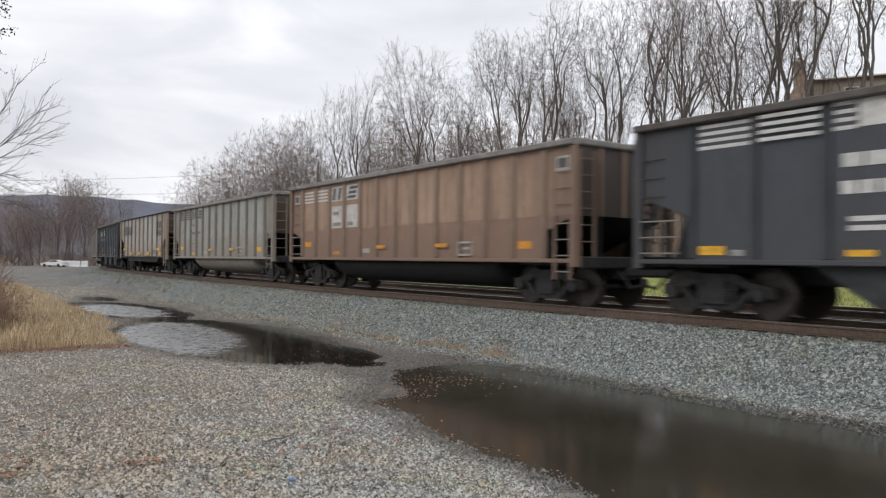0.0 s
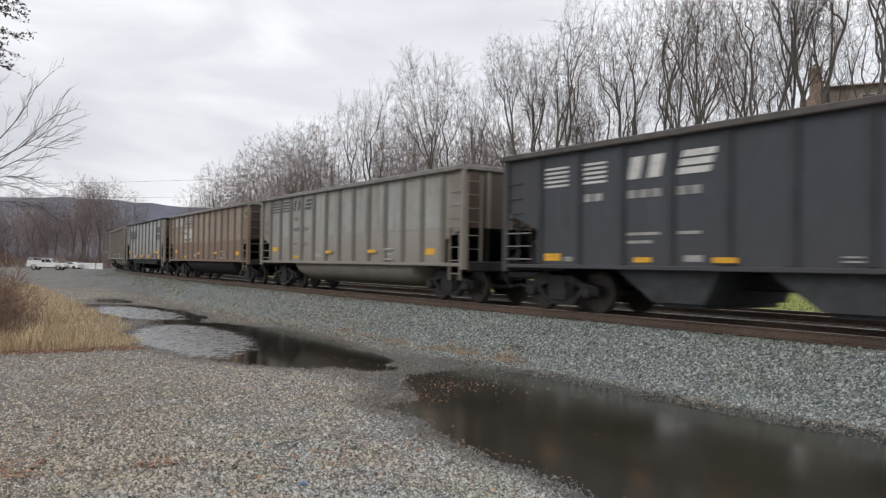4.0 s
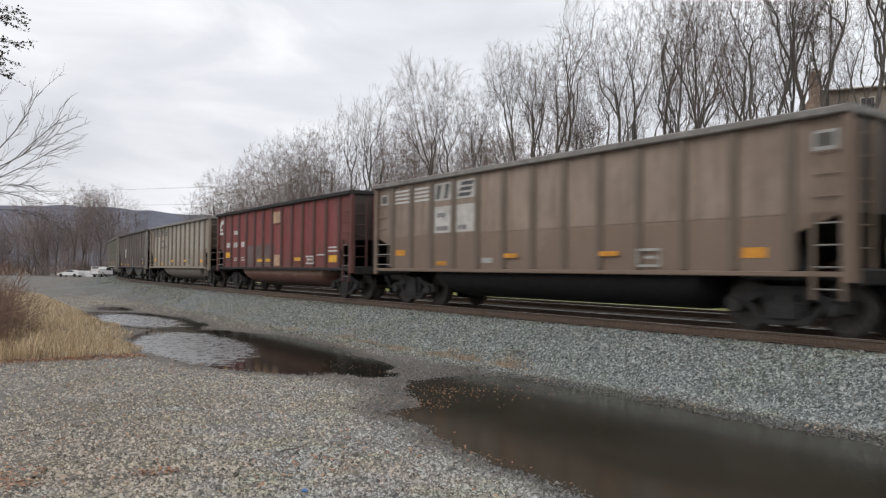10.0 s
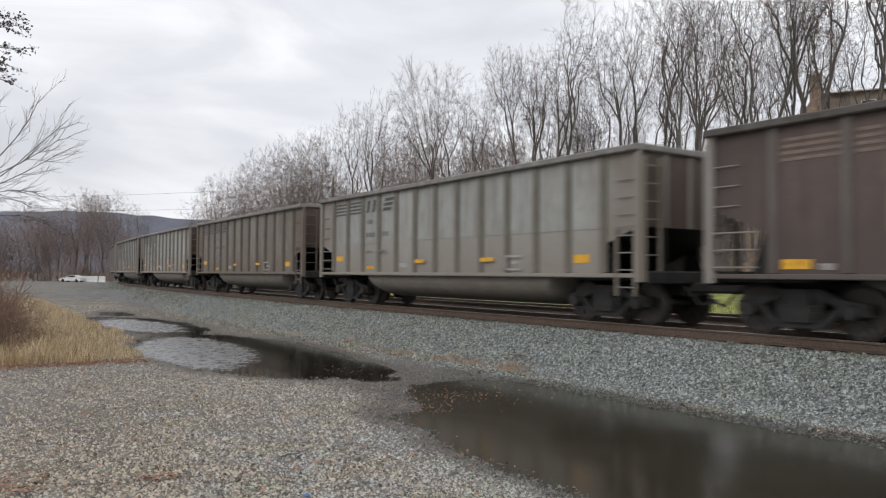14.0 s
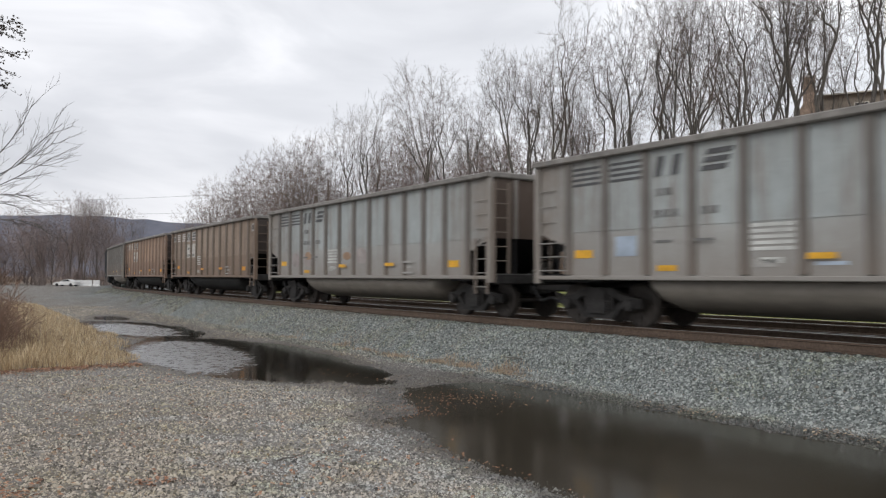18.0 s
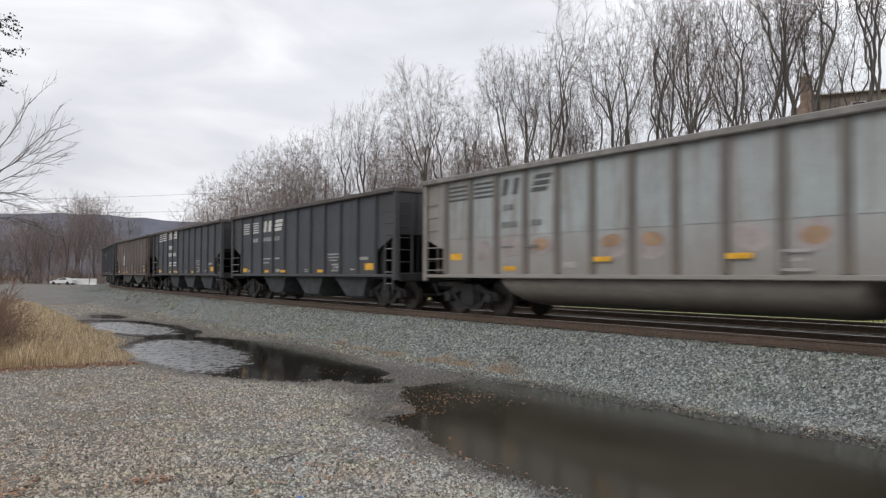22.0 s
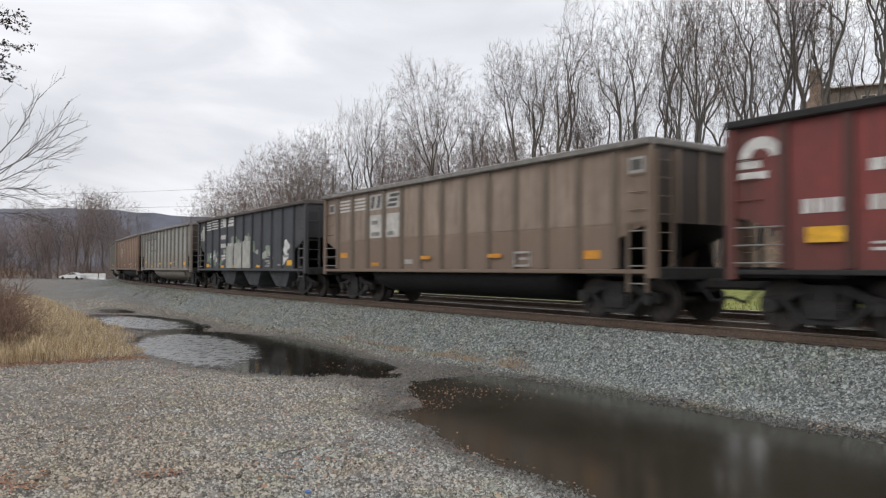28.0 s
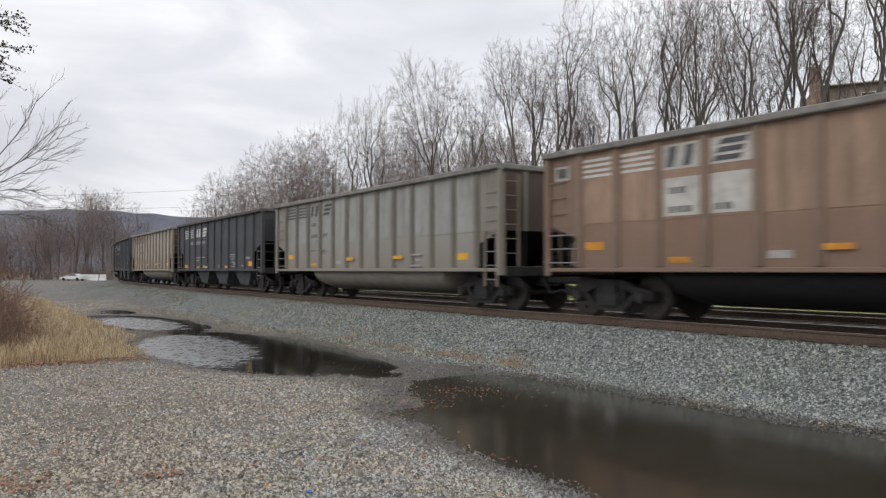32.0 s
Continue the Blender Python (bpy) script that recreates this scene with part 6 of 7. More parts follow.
# ---------------------------------------------------------------- the tree whose branches reach in from beside the camera
def near_tree():
    r = np.random.RandomState(77)
    trunk, crown = Sticks(), Sticks()
    main = bough(r, (-9.6, 11.8, -0.5), np.array([0.02, 0, 1.0]), 9.9, 10, 0.03, 0.02)
    trunk.add(main, np.linspace(0.17, 0.04, 11), 8)
    leaves = []
    # start, bend and end of each reaching limb, its radius, side branches
    for a, m, b, rad, many in (
            ((-9.5, 11.8, 2.2), (-6.7, 11.5, 2.9), (-5.6, 11.5, 3.72), 0.024, 11), ((-9.5, 11.8, 2.3), (-6.5, 11.5, 2.9), (-5.86, 11.4, 4.36), 0.026, 8),
            ((-9.5, 11.8, 2.0), (-6.6, 11.5, 2.9), (-5.62, 11.5, 3.5), 0.02, 10), ((-6.75, 11.5, 3.0), (-6.2, 11.5, 3.3), (-5.48, 11.5, 4.02), 0.013, 5),
            ((-9.5, 11.8, 2.6), (-7.0, 11.5, 3.0), (-6.62, 11.5, 4.4), 0.016, 6), ((-9.5, 11.8, 2.4), (-6.7, 11.5, 3.2), (-6.0, 11.5, 2.66), 0.018, 14),
            ((-9.5, 11.8, 2.3), (-6.8, 11.9, 3.1), (-6.2, 12.0, 2.95), 0.016, 13), ((-9.5, 11.8, 2.0), (-6.9, 12.2, 2.8), (-6.15, 12.4, 2.5), 0.015, 12),
            ((-9.5, 11.8, 4.6), (-7.0, 11.5, 5.2), (-6.27, 11.5, 4.80), 0.018, 9), ((-9.5, 11.8, 4.4), (-6.9, 11.5, 5.0), (-6.42, 11.5, 4.58), 0.016, 8),
            ((-9.5, 11.8, 4.9), (-7.0, 11.5, 5.3), (-6.26, 11.5, 5.10), 0.018, 9), ((-9.5, 11.8, 5.2), (-7.0, 11.5, 5.6), (-6.3, 11.5, 5.58), 0.018, 14), ((-9.5, 11.8, 5.1), (-7.0, 11.5, 5.7), (-6.42, 11.6, 5.44), 0.016, 12)):
        a, m, b = np.array(a), np.array(m), np.array(b)
        n = 9
        u = np.linspace(0, 1, n + 1)[:, None]
        limb = (1 - u) ** 2 * a + 2 * u * (1 - u) * m + u ** 2 * b + np.cumsum(r.normal(0, 0.016, (n + 1, 3)), axis=0) * u * (1 - u) * 3
        trunk.add(limb, np.linspace(rad * 0.75, 0.0035, n + 1), 6)
        high = b[2] > 4.45

        def on(path, q):
            """A point and a direction part of the way along a branch."""
            i0 = min(int(q), len(path) - 2)
            w = path[i0 + 1] - path[i0]
            return path[i0] + w * (q - i0), w / np.linalg.norm(w)

        for j in range(many):
            p, w = on(limb, r.uniform(5.0, 8.9))
            br = bough(r, p, side_way(r, w, r.uniform(0.25, 0.6)), r.uniform(0.15, 0.34) if high else r.uniform(0.25, 0.7), 5, 0.07, -0.03 if high else 0.05)
            crown.add(br, np.linspace(0.0042, 0.0016, 6), 4)
            for _k in range(4):
                p, w2 = on(br, r.uniform(0.8, 4.9))
                tw = bough(r, p, side_way(r, w2, r.uniform(0.3, 0.7)), r.uniform(0.06, 0.16) if high else r.uniform(0.1, 0.3), 3, 0.1, 0.04)
                crown.add(tw, np.array([0.0026, 0.0022, 0.0018, 0.0012]), 3)
                if high:
                    leaves += [tw[1], tw[2], tw[3], tw[3] + r.normal(0, 0.03, 3)]
    tree = tagged(new("overhanging_tree"), "leafless tree with a few curled dead leaves at the lot's edge", "tree")
    tree.location = (-0.24, 0, 0.30)
    part("trunk", trunk.mesh("trunk"), M_BARK, tree)
    part("crown", crown.mesh("crown"), M_BARK, tree)
    v, f = [], []
    for k, p in enumerate(leaves):
        w, h = r.normal(0, 1, 3), r.normal(0, 1, 3)
        w, h = w / np.linalg.norm(w) * 0.022, h / np.linalg.norm(h) * 0.04
        mid = p + h * 0.5 + np.cross(w, h) * 6
        v += [p, mid - w, p + h, mid + w]
        f.append((4 * k, 4 * k + 1, 4 * k + 2, 4 * k + 3))
    lm = raw_mesh("leaves", np.array(v), np.array(f))
    tagged(part("leaves", lm, M_DEADLEAF, tree, "dark shrivelled leaves"), kind="stuff")


def leaf_material(name, a, b, c):
    k = Nodes(name, 0.75)
    return k.done(k.ramp(k.island(), (0.0, a), (0.5, b), (1.0, c)))


M_DEADLEAF = leaf_material("dark_dead_leaves", (0.035, 0.03, 0.025), (0.06, 0.05, 0.038), (0.09, 0.07, 0.05))
M_LEAF = leaf_material("fallen_brown_leaves", (0.2, 0.095, 0.055), (0.40, 0.20, 0.115), (0.52, 0.33, 0.21))
M_STRAW = leaf_material("dry_golden_grass", (0.20, 0.13, 0.08), (0.56, 0.42, 0.245), (0.78, 0.65, 0.44))
M_TUFT = leaf_material("pinkish_tan_grass", (0.22, 0.155, 0.115), (0.40, 0.305, 0.22), (0.54, 0.44, 0.31))
near_tree()


# ---------------------------------------------------------------- dry grass, tufts, fallen leaves
def blades(name, places, tall, label, seed, width=0.0042, material=M_STRAW):
    r = np.random.RandomState(seed)
    p = np.array(places)
    n = len(p)
    z = height(p[:, 0], p[:, 1])
    h = (tall if np.isscalar(tall) else np.asarray(tall)) * r.uniform(0.45, 1.15, n)
    a, b = r.uniform(0, 6.283, n), r.uniform(0, 6.283, n)
    lean = r.uniform(0.05, 0.95, n) ** 1.5 * h
    w = np.stack([np.cos(a), np.sin(a), np.zeros(n)], -1) * width * r.uniform(0.7, 1.6, n)[:, None]
    root = np.stack([p[:, 0], p[:, 1], z - 0.01], -1)
    mid = root + np.stack([np.cos(b) * lean * 0.3, np.sin(b) * lean * 0.3, h * 0.6], -1)
    tip = root + np.stack([np.cos(b) * lean, np.sin(b) * lean, h * r.uniform(0.75, 1.0, n)], -1)
    v = np.stack([root - w, root + w, mid + w * 0.8, mid - w * 0.8, tip + w * 0.15, tip - w * 0.15], 1).reshape(-1, 3)
    i = 6 * np.arange(n)[:, None]
    f = np.concatenate([i + np.array([[0, 1, 2, 3]]), i + np.array([[3, 2, 4, 5]])])
    me = raw_mesh(name, v, f)
    me.materials.append(material)
    return tagged(new(name, me), label, "grass", kind="stuff")


r = np.random.RandomState(9)
spots, talls = [], []
while len(spots) < 36000:
    s, d = -2.5 - 40 * r.uniform(0, 1) ** 1.9, 7.7 + 7.0 * r.uniform(0, 1) ** 1.2
    edge = 7.5 + 1.5 * min(1.0, max(0.0, (s + 13.0) / 10.4)) + 0.22 * math.sin(s * 1.7)
    if d < edge or s > -2.7 + 0.15 * math.sin(d * 5):
        continue
    spots.append(off(s, d))
    clump = 0.5 + 0.5 * math.sin(s * 2.3 + 1.7 * math.sin(d * 1.9)) * math.sin(d * 3.1 + s)
    talls.append((0.14 + 0.42 * min(1.0, max(0.0, (d - edge) / 1.9))) * (0.55 + 0.6 * clump))
blades("dry_grass", spots, talls, "tall dry golden grass at the edge of the gravel", 41)
spots = []
for s, d, rad, n in ((-4.2, 3.1, 0.3, 110), (-2.6, 3.3, 0.3, 90), (-0.9, 3.4, 0.34, 170), (0.8, 3.15, 0.26, 170), (1.7, 3.15, 0.22, 160), (3.0, 3.1, 0.28, 260), (-14.0, 2.9, 0.5, 80), (-19, 2.8, 0.5, 60), (-7.5, 3.2, 0.4, 60)):
    for _ in range(int(2.2 * n)):
        spots.append(off(s + r.normal(0, rad * 0.95), d + r.normal(0, rad * 0.5)))
for _ in range(160):
    s = r.uniform(-9, 5)
    if r.uniform() < 0.5 + 0.5 * math.sin(s * 2.9 + 1.3 * math.sin(s * 1.1)):
        spots.append(off(s, 3.35 + 0.12 * math.sin(s * 1.3) + r.normal(0, 0.2)))
blades("grass_tufts", spots, 0.10, "low tufts of pinkish dry grass at the foot of the ballast", 42, 0.0055, M_TUFT)
spots = [off(s, d) for s, d in zip(r.uniform(-45, 16, 12000), -r.uniform(8.3, 17.5, 12000))]
M_TURF = leaf_material("yellow_green_grass", (0.15, 0.17, 0.04), (0.26, 0.28, 0.07), (0.36, 0.34, 0.12))
blades("verge_grass", spots, 0.14, "short yellow-green grass beyond the tracks", 43, 0.012, M_TURF)
spots = [off(s, d) for s, d in zip(r.uniform(1, 11, 300), r.uniform(10.0, 14.5, 300))]
blades("weeds", spots, 0.05, "sparse withered weeds in the gravel", 44, 0.004)


def leaves(name, places, size, label, seed, lift=0.012, material=M_LEAF):
    r = np.random.RandomState(seed)
    p = np.array(places)
    n = len(p)
    z = np.maximum(height(p[:, 0], p[:, 1]), 0.0) + lift * r.uniform(0.5, 2.0, n)
    c = np.stack([p[:, 0], p[:, 1], z], -1)
    a = r.uniform(0, 6.283, n)
    sc = size * r.uniform(0.6, 1.4, n)[:, None]
    u = np.stack([np.cos(a), np.sin(a), r.uniform(-0.25, 0.35, n)], -1) * sc
    w = np.stack([-np.sin(a), np.cos(a), r.uniform(-0.35, 0.35, n)], -1) * sc * 0.55
    k = np.array([[0, 0, 1.0]]) * sc * 0.3
    v = np.stack([c - u, c - w + k, c + u, c + w + k], 1).reshape(-1, 3)
    i = 4 * np.arange(n)[:, None]
    me = raw_mesh(name, v, np.concatenate([i + np.array([[0, 1, 2]]), i + np.array([[0, 2, 3]])]))
    me.materials.append(material)
    return tagged(new(name, me), label, "leaves", kind="stuff")


spots = [(x, y) for x, y in zip(r.uniform(-8, 3, 1200), r.uniform(5.3, 17, 1200)) if abs(x) < y * 0.62 and along(np.array([x]), np.array([y]))[1][0] > 8.6]
for x, y, rad, n in ((-2.6, 7.1, 0.1, 40), (-3.8, 6.65, 0.16, 60), (-3.6, 6.5, 0.14, 40), (-1.4, 8.1, 0.35, 30), (-1.2, 7.3, 0.4, 34), (-5.3, 14.6, 0.6, 70), (-3.8, 11.2, 0.6, 30)):
    spots += [(x + r.normal(0, rad), y + r.normal(0, rad)) for _ in range(n)]
for _ in range(2200):
    spots.append(off(-2.7 + abs(r.normal(0, 0.4)), r.uniform(9.0, 13.8)))
for _ in range(500):
    x = r.uniform(-6.5, 0.5)
    y = 5.6 + 8 * r.uniform(0, 1)
    if wave(np.array([x]), np.array([y]), 1.5, 33)[0] > 0.35:
        spots.append((x, y))
leaves("fallen_leaves", spots, 0.026, "curled brown leaves lying on the gravel", 45, 0.02)
spots = []
for s, d, ls, ld, n in ((5.5, 7.1, 0.3, 0.28, 200), (4.8, 6.0, 0.35, 0.45, 150), (5.3, 5.2, 0.6, 0.5, 90), (8.5, 8.1, 1.3, 0.07, 50), (1.2, 6.0, 0.7, 0.3, 40), (8.5, 3.5, 1.8, 0.1, 40), (11.5, 5.9, 2.5, 1.2, 8), (12.5, 3.9, 2.0, 0.2, 10)):
    spots += [off(s + r.normal(0, ls), d + r.normal(0, ld)) for _ in range(n)]
leaves("floating_leaves", spots, 0.017, "brown leaves floating along the puddle's edge", 46, 0.003)


spots = []
for _ in range(2600):
    s = 21 - 27 * r.uniform(0, 1)
    if r.uniform() < 0.35 + 0.5 * math.sin(s * 1.9 + 1.1 * math.sin(s * 0.7)):
        spots.append(off(s, (3.75 - 0.2 * min(1.5, max(0.0, s - 9.4)) if s > 4 else 3.3) + r.normal(0, 0.12)))
leaves("shore_litter", spots, 0.024, "matted dead grass and leaf bits along the foot of the ballast", 47, 0.02, M_TUFT)


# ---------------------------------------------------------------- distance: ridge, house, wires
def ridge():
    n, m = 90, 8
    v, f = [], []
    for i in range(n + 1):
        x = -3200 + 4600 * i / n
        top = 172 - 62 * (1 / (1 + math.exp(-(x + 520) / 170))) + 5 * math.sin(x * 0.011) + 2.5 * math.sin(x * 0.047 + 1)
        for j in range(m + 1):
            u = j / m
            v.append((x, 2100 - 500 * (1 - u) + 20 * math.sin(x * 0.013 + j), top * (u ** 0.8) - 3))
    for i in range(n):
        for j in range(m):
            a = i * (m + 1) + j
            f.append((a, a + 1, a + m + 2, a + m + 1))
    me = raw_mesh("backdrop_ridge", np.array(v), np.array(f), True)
    k = Nodes("hazed_forest_ridge", 1.0)
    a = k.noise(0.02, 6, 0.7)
    # distance haze is put into the base colour as a blue tint
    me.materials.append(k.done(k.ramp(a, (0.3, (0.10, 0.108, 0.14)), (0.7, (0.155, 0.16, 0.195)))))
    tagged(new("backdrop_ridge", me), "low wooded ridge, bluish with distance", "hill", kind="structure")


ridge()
M_BRICK = plain("weathered_chimney_brick", (0.30, 0.222, 0.17), 0.9, 0, 0.3, 6)
M_SIDING = plain("tan_house_siding", (0.27, 0.232, 0.19), 0.8, 0, 0.12, 5)
M_ROOF = plain("weathered_asphalt_shingle", (0.17, 0.15, 0.135), 0.9, 0, 0.3, 5)
M_GLASS = plain("dark_window_glass", (0.03, 0.035, 0.04), 0.08, 0, 0.1, 3, 0.0)
M_TRIM = plain("cream_trim_paint", (0.55, 0.52, 0.46), 0.6, 0, 0.1, 5)


def house():
    x0, y0 = 30.0, 60.0
    g = float(height(np.array([37.0]), np.array([65.0]))[0])
    ob = tagged(new("house"), "tan house with a brick chimney among the trees on the hill", "house")
    ob.matrix_basis = pose(x0 - 0.8, y0 + 0.6, g, 0, 0, -26)
    eave = 17.2 - g
    part("wall", Shape().slab_x([(3.2, -2.5), (11.2, -2.5), (11.2, eave), (7.2, eave + 0.2), (3.2, eave)], 1.4, 16.0), M_SIDING, ob)
    part("roof", Shape().slab_x([(2.7, eave - 0.02), (7.2, eave + 0.25), (11.7, eave - 0.02), (11.7, eave + 0.1), (7.2, eave + 0.38), (2.7, eave + 0.1)], 1.2, 16.4), M_ROOF, ob)
    c = part("chimney", Shape().slab([(0.1, -2.5), (1.6, -2.5), (1.6, eave - 1.2), (1.32, eave - 0.7), (1.32, 18.6 - g), (0.4, 18.6 - g), (0.4, eave - 0.8), (0.1, eave - 1.3)], 1.6, 2.5), M_BRICK, ob, "brick chimney")
    part("chimney_cap", Shape().box(0.32, 1.4, 1.52, 2.58, 18.6 - g, 18.72 - g, 0.02), M_TRIM, c)
    part("chimney_pot", Shape().tube([(0.86, 2.05, 18.72 - g), (0.86, 2.05, 19.0 - g)], 0.16, 10), M_ROOF, c)
    for i in range(4):
        x = 4.2 + 3.0 * i
        w = part("window", Shape().box(x, x + 1.1, 3.12, 3.18, eave - 2.2, eave - 0.7), M_TRIM, ob)
        part("pane", Shape().box(x + 0.08, x + 1.02, 3.1, 3.125, eave - 2.12, eave - 0.78), M_GLASS, w)
    part("gutter", Shape().tube([(2.0, 2.66, eave + 0.02), (16.4, 2.66, eave + 0.02)], 0.07, 6), M_TRIM, ob)


house()
M_WIRE = plain("dark_cable", (0.10, 0.10, 0.105), 0.6, 0, 0.1, 3, 0.0)
M_POLE = plain("weathered_pole_wood", (0.14, 0.11, 0.09), 0.9, 0, 0.3, 6)


def pole(x, y, tall):
    z = float(height(np.array([x]), np.array([y]))[0])
    ob = tagged(new("utility_pole"), "weathered wooden utility pole with a crossarm", "pole")
    ob.location = (x, y, z - 0.3)
    part("shaft", Shape().tube([(0, 0, 0), (0, 0, tall)], [0.16, 0.11], 8), M_POLE, ob)
    part("crossarm", Shape().box(-0.06, 0.06, -1.1, 1.1, tall - 0.7, tall - 0.55, 0.015), M_POLE, ob)


def cable(a, b, sag, radius=0.014):
    pts = []
    for i in range(25):
        u = i / 24
        pts.append((a[0] + (b[0] - a[0]) * u, a[1] + (b[1] - a[1]) * u, a[2] + (b[2] - a[2]) * u - sag * 4 * u * (1 - u)))
    me = Shape().tube(pts, radius, 5).mesh("power_cable")
    me.materials.append(M_WIRE)
    tagged(new("power_cable", me), "thin dark overhead cable slung between poles", "cable")


pole(-75.0, 92.0, 11.0)
pole(-14.0, 97.0, 13.2)
cable((-75, 92, 10.9), (-14, 97, 13.4), 0.7)
cable((-75, 92, 9.6), (-14, 97, 10.8), 0.6)


# ---------------------------------------------------------------- vehicles and blocks at the far end of the lot
M_CAR = plain("white_car_paint", (0.74, 0.74, 0.73), 0.3, 0, 0.06, 3, 0.02)
M_TYRE = plain("black_tyre_rubber", (0.025, 0.025, 0.026), 0.85, 0, 0.2, 20)
M_RIM = plain("grey_steel_rim", (0.35, 0.35, 0.36), 0.35, 0.8, 0.1, 10)
M_LAMP = plain("red_tail_lamp", (0.35, 0.02, 0.02), 0.3, 0, 0.1, 10, 0.0)


def pickup():
    """x is forward; the bed carries white tool boxes."""
    t = tagged(new("pickup_truck"), "white pickup truck with tool boxes driving over gravel", "truck")
    lower = [(-2.85, 0.55), (2.75, 0.55), (2.85, 0.75), (2.8, 1.0), (2.55, 1.12), (1.25, 1.18), (-2.85, 1.18)]
    s = Shape().slab(lower, -0.93, 0.93)
    body = part("body", s, M_CAR, t)
    cab = [(-0.75, 1.18), (1.2, 1.18), (0.55, 1.78), (0.35, 1.84), (-0.45, 1.84), (-0.7, 1.75)]
    part("cab", Shape().slab(cab, -0.82, 0.82), M_CAR, t)
    for y in (-0.826, 0.822):
        part("side_window", Shape().slab([(-0.1, 1.24), (0.98, 1.24), (0.46, 1.72), (-0.1, 1.74)], y, y + 0.004), M_GLASS, t)
        part("side_window", Shape().slab([(-0.66, 1.24), (-0.18, 1.24), (-0.18, 1.74), (-0.6, 1.7)], y, y + 0.004), M_GLASS, t)
        part("tool_box", Shape().box(-2.8, -0.85, min(y, y * 0.62), max(y, y * 0.62), 1.19, 1.52, 0.02), M_CAR, t)
        part("tail_lamp", Shape().box(-2.87, -2.84, min(y, y * 0.85), max(y, y * 0.85), 0.85, 1.1), M_LAMP, t)
        part("headlamp", Shape().box(2.78, 2.83, min(y, y * 0.75), max(y, y * 0.75), 0.85, 1.0), M_GLASS, t)
    part("windscreen", Shape().slab([(1.16, 1.22), (1.18, 1.22), (0.6, 1.76), (0.58, 1.76)], -0.75, 0.75), M_GLASS, t)
    part("ladder_rack", ladder(-2.7, -2.7, -0.75, 0.75, 1.5, 1.95, 2).box(-2.72, -0.9, -0.77, -0.72, 1.9, 1.95).box(-2.72, -0.9, 0.72, 0.77, 1.9, 1.95), M_CAR, t)
    part("bumper", Shape().box(2.82, 2.95, -0.9, 0.9, 0.5, 0.68, 0.03), M_RIM, t)
    part("rear_bumper", Shape().box(-3.0, -2.86, -0.9, 0.9, 0.5, 0.66, 0.03), M_RIM, t)
    turning = []
    for x in (-1.75, 1.85):
        for y in (-0.8, 0.8):
            w = part("wheel", shared("pickup_tyre", lambda: Shape().wheel(0, -0.13, 0.13, 0, 0.39, 24)), M_TYRE, t, loc=(x, y, 0.39))
            part("rim", shared("pickup_rim", lambda: Shape().wheel(0, -0.14, 0.14, 0, 0.23, 16)), M_RIM, w)
            turning.append(w)
            part("wheel_arch", shared("wheel_arch", lambda: Shape().tube([(0.47 * math.cos(a), 0, 0.47 * math.sin(a)) for a in [0.1 + 2.94 * i / 10 for i in range(11)]], 0.05, 5)), M_TYRE, t, loc=(x, 0.93 if y > 0 else -0.93, 0.39))
    return t, turning


PICKUP, PICKUP_WHEELS = pickup()
# seconds, place of the pickup on the gravel road
DRIVE = ((0.0, -77.5, 124.0), (1.0, -73.0, 123.0), (2.0, -68.8, 122.0), (3.0, -65.0, 121.0), (4.2, -61.2, 119.6), (5.5, -58.8, 119.6), (6.0, -58.6, 121.0), (7.0, -59.0, 125.2), (8.0, -60.2, 130.6), (9.0, -61.4, 136.0),
         (10.0, -62.4, 141.0), (11.0, -63.2, 147.0), (13.0, -63.6, 159.0), (16.0, -62.5, 176.0), (20.0, -59.0, 198.0), (26.0, -50.0, 230.0), (32.0, -39.0, 262.0))
DRIVE_TURN = ((0.0, -2), (1.0, 2), (2.0, 3), (3.0, 2), (4.2, 8), (5.5, 36), (6.0, 48), (7.0, 62), (8.0, 68), (9.0, 73), (10.0, 78), (11.0, 84), (13.0, 88), (16.0, 75), (20.0, 70), (26.0, 64), (32.0, 63))


def parked():
    t = tagged(new("parked_car"), "white low car parked at the end of the lot", "car")
    t.matrix_basis = pose(-68.0, 139.5, float(height(np.array([-68.0]), np.array([139.5]))[0]) - 0.02, 0, 0, 172)
    part("body", Shape().slab([(-2.1, 0.28), (2.1, 0.28), (2.15, 0.6), (1.2, 0.82), (-1.6, 0.92), (-2.15, 0.85)], -0.85, 0.85), M_CAR, t)
    part("cabin", Shape().slab([(-1.5, 0.9), (0.95, 0.84), (0.2, 1.22), (-0.8, 1.28)], -0.7, 0.7), M_CAR, t)
    for y in (-0.706, 0.702):
        part("side_window", Shape().slab([(-1.2, 0.95), (0.7, 0.9), (0.15, 1.16), (-0.75, 1.2)], y, y + 0.004), M_GLASS, t)
    for x in (-1.35, 1.35):
        for y in (-0.76, 0.76):
            part("wheel", shared("parked_tyre", lambda: Shape().wheel(0, -0.1, 0.1, 0, 0.31, 20)), M_TYRE, t, loc=(x, y, 0.31))


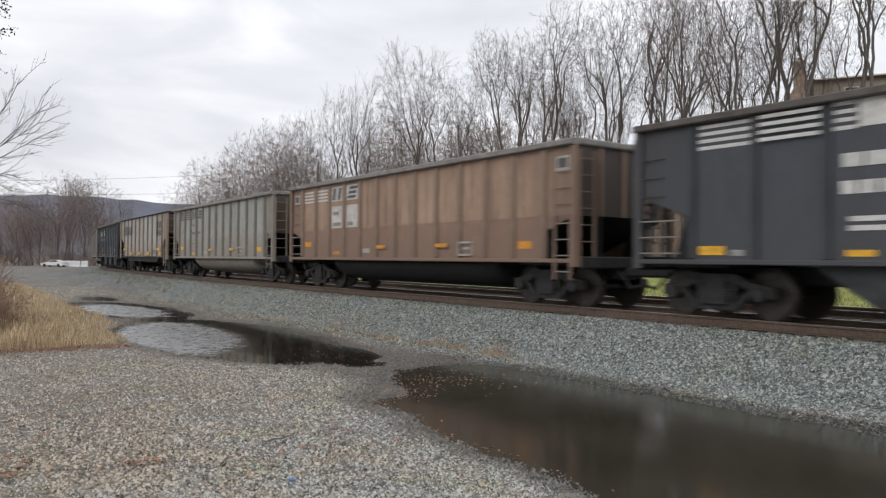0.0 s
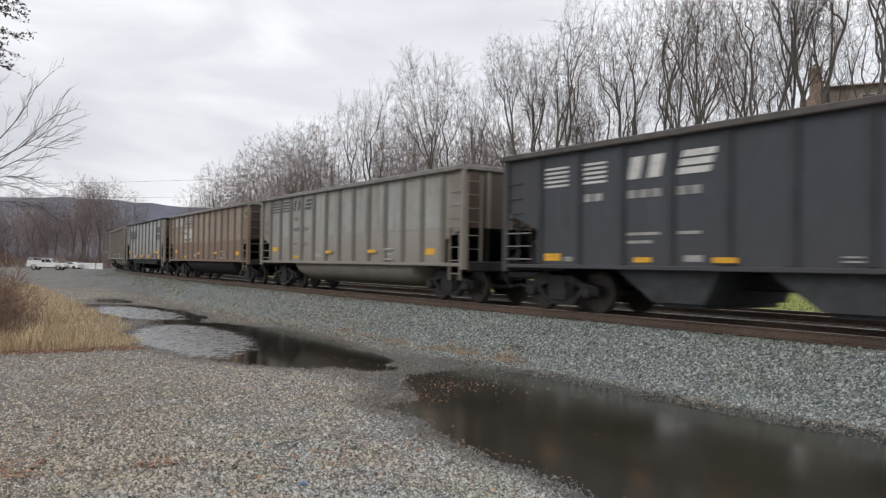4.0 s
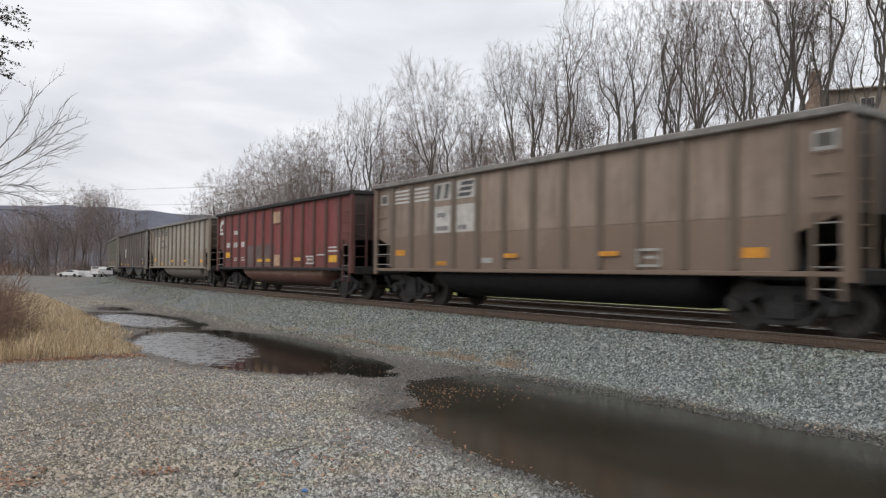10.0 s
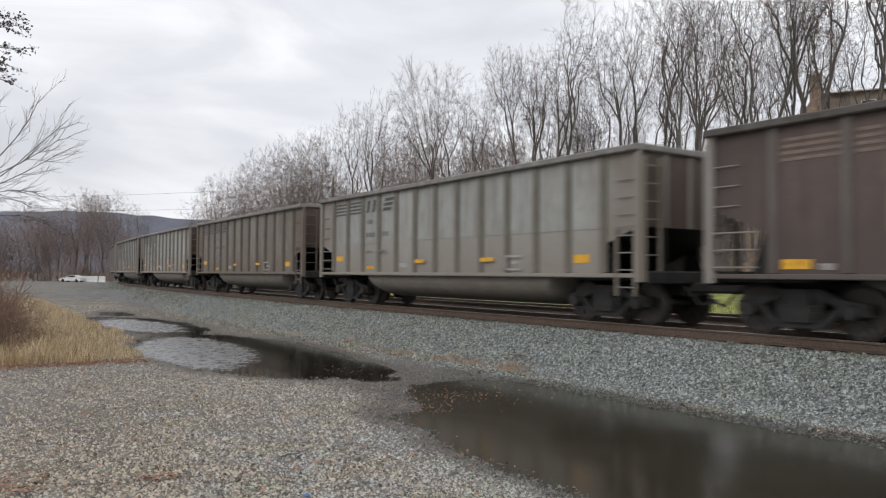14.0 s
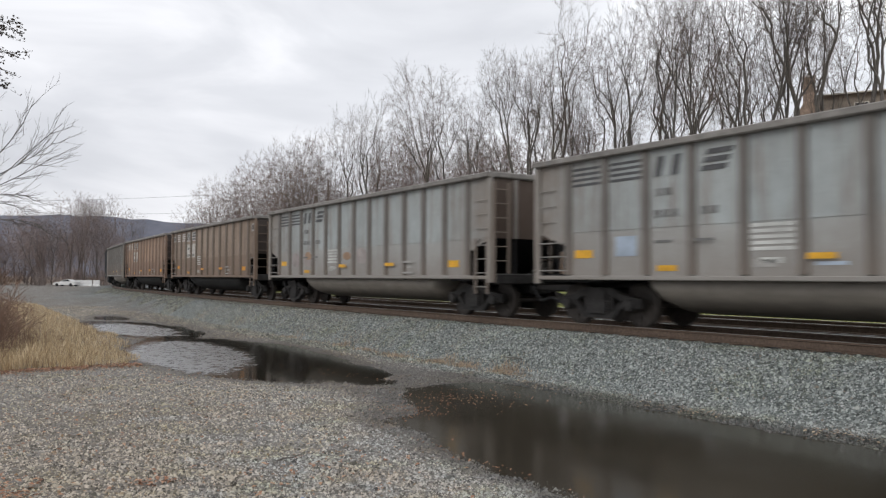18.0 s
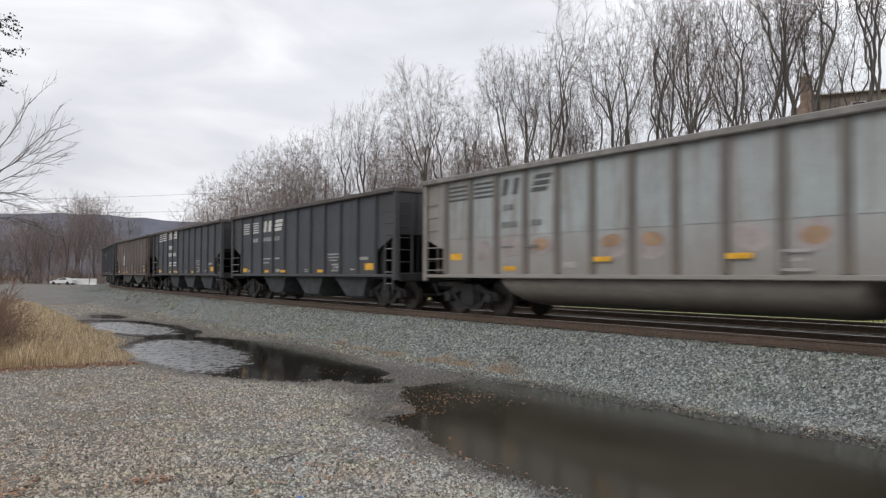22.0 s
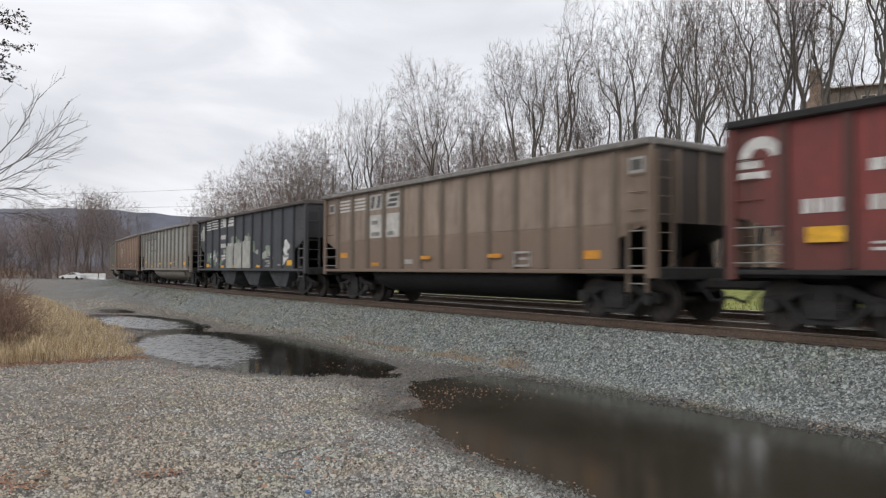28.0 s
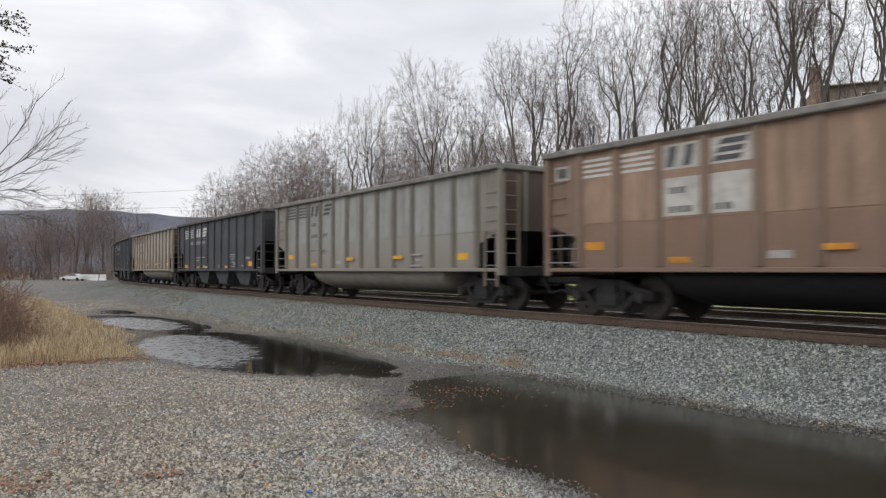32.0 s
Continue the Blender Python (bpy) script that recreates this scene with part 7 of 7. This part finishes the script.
parked()
M_BLOCK = plain("white_painted_concrete", (0.68, 0.68, 0.67), 0.8, 0, 0.1, 3)
block = Shape().slab_x([(-0.3, 0), (0.3, 0), (0.3, 0.18), (0.14, 0.4), (0.1, 1.0), (-0.1, 1.0), (-0.14, 0.4), (-0.3, 0.18)], -0.75, 0.75).mesh("concrete_barrier")
for x, y, turn in ((-66.6, 140.6, 4), (-65.6, 140.7, 2), (-64.4, 140.6, 0), (-62.95, 140.5, -3)):
    b = part("concrete_barrier", block, M_BLOCK, None)
    b.matrix_basis = pose(x, y, float(height(np.array([x]), np.array([y]))[0]) - 0.01, 0, 0, turn) @ Matrix.Diagonal((0.78, 1, 1.15, 1))
    tagged(b, "white painted concrete barrier block on the gravel", "barrier", "row of barrier blocks")


# ---------------------------------------------------------------- small litter
stick = Shape().tube([(0, 0, 0), (0.12, 0.02, 0.02), (0.27, -0.01, 0.015), (0.42, 0.03, 0.03)], [0.014, 0.013, 0.011, 0.006], 6).mesh("stick", True)
for s, d, turn, k in ((3.1, 2.75, 150, 1.1), (7.5, 10.0, 40, 0.7), (-18.0, 2.5, 10, 1.6)):
    x, y = off(s, d)
    ob = part("stick", stick, M_BARK, None)
    ob.matrix_basis = pose(x, y, float(height(np.array([x]), np.array([y]))[0]) + 0.02, 0, 0, turn) @ Matrix.Scale(k, 4)
    tagged(ob, "short dry brown stick lying on stones", "stick")
wrap = Shape().loft([[(0.03 * math.cos(a) * k, 0.022 * math.sin(a) * k, z) for a in [6.2832 * i / 7 for i in range(7)]] for z, k in ((0, 0.7), (0.012, 1.1), (0.02, 0.8), (0.028, 0.3))]).mesh("plastic_scrap")
wrap.materials.append(plain("blue_plastic", (0.08, 0.18, 0.42), 0.4, 0, 0.2, 30))
ob = new("plastic_scrap", wrap)
ob.matrix_basis = pose(-1.15, 6.6, float(height(np.array([-1.15]), np.array([6.6]))[0]) + 0.015)
tagged(ob, "crumpled blue plastic scrap on the gravel", "litter")


# ---------------------------------------------------------------- what moves
def motions():
    for j, (car, wheels) in enumerate(TRAIN):
        walk(car, [(t, car_pose(j, t)) for t in range(33)])
        # the wheels turn while the car is near
        t_in = max(0.0, min(31.0, (PITCH * (j - 1) + 11.6 - 34) / 15.1))
        t_out = max(1.0, min(32.0, (PITCH * (j - 1) + 11.6 + 12) / 15.1))
        times = [0.0] + [i / FPS for i in range(int(t_in * FPS) + 1, int(t_out * FPS) + 1)] + [32.0]
        start = rear(j, times[1])
        for w in wheels:
            at = w.location.copy()
            rows = []
            for t in times:
                q = min(max(t, times[1]), times[-2])
                rows.append((t, pose(at.x, at.y, at.z, 0, math.degrees((rear(j, q) - start) / 0.457), 0)))
            walk(w, rows)
    turn = dict(DRIVE_TURN)
    walk(PICKUP, [(t, pose(x, y, float(height(np.array([x]), np.array([y]))[0]), 0, 0, turn[t])) for t, x, y in DRIVE])
    # its wheels turn while it is in sight
    legs = [0.0]
    for (t0, x0, y0), (t1, x1, y1) in zip(DRIVE, DRIVE[1:]):
        legs.append(legs[-1] + math.hypot(x1 - x0, y1 - y0))
    times = [i * 0.1 for i in range(121)] + [32.0]
    for w in PICKUP_WHEELS:
        at = w.location.copy()
        rows = [(t, pose(at.x, at.y, at.z, 0, math.degrees(np.interp(min(t, 12.0), [q[0] for q in DRIVE], legs) / 0.39), 0)) for t in times]
        walk(w, rows)


motions()
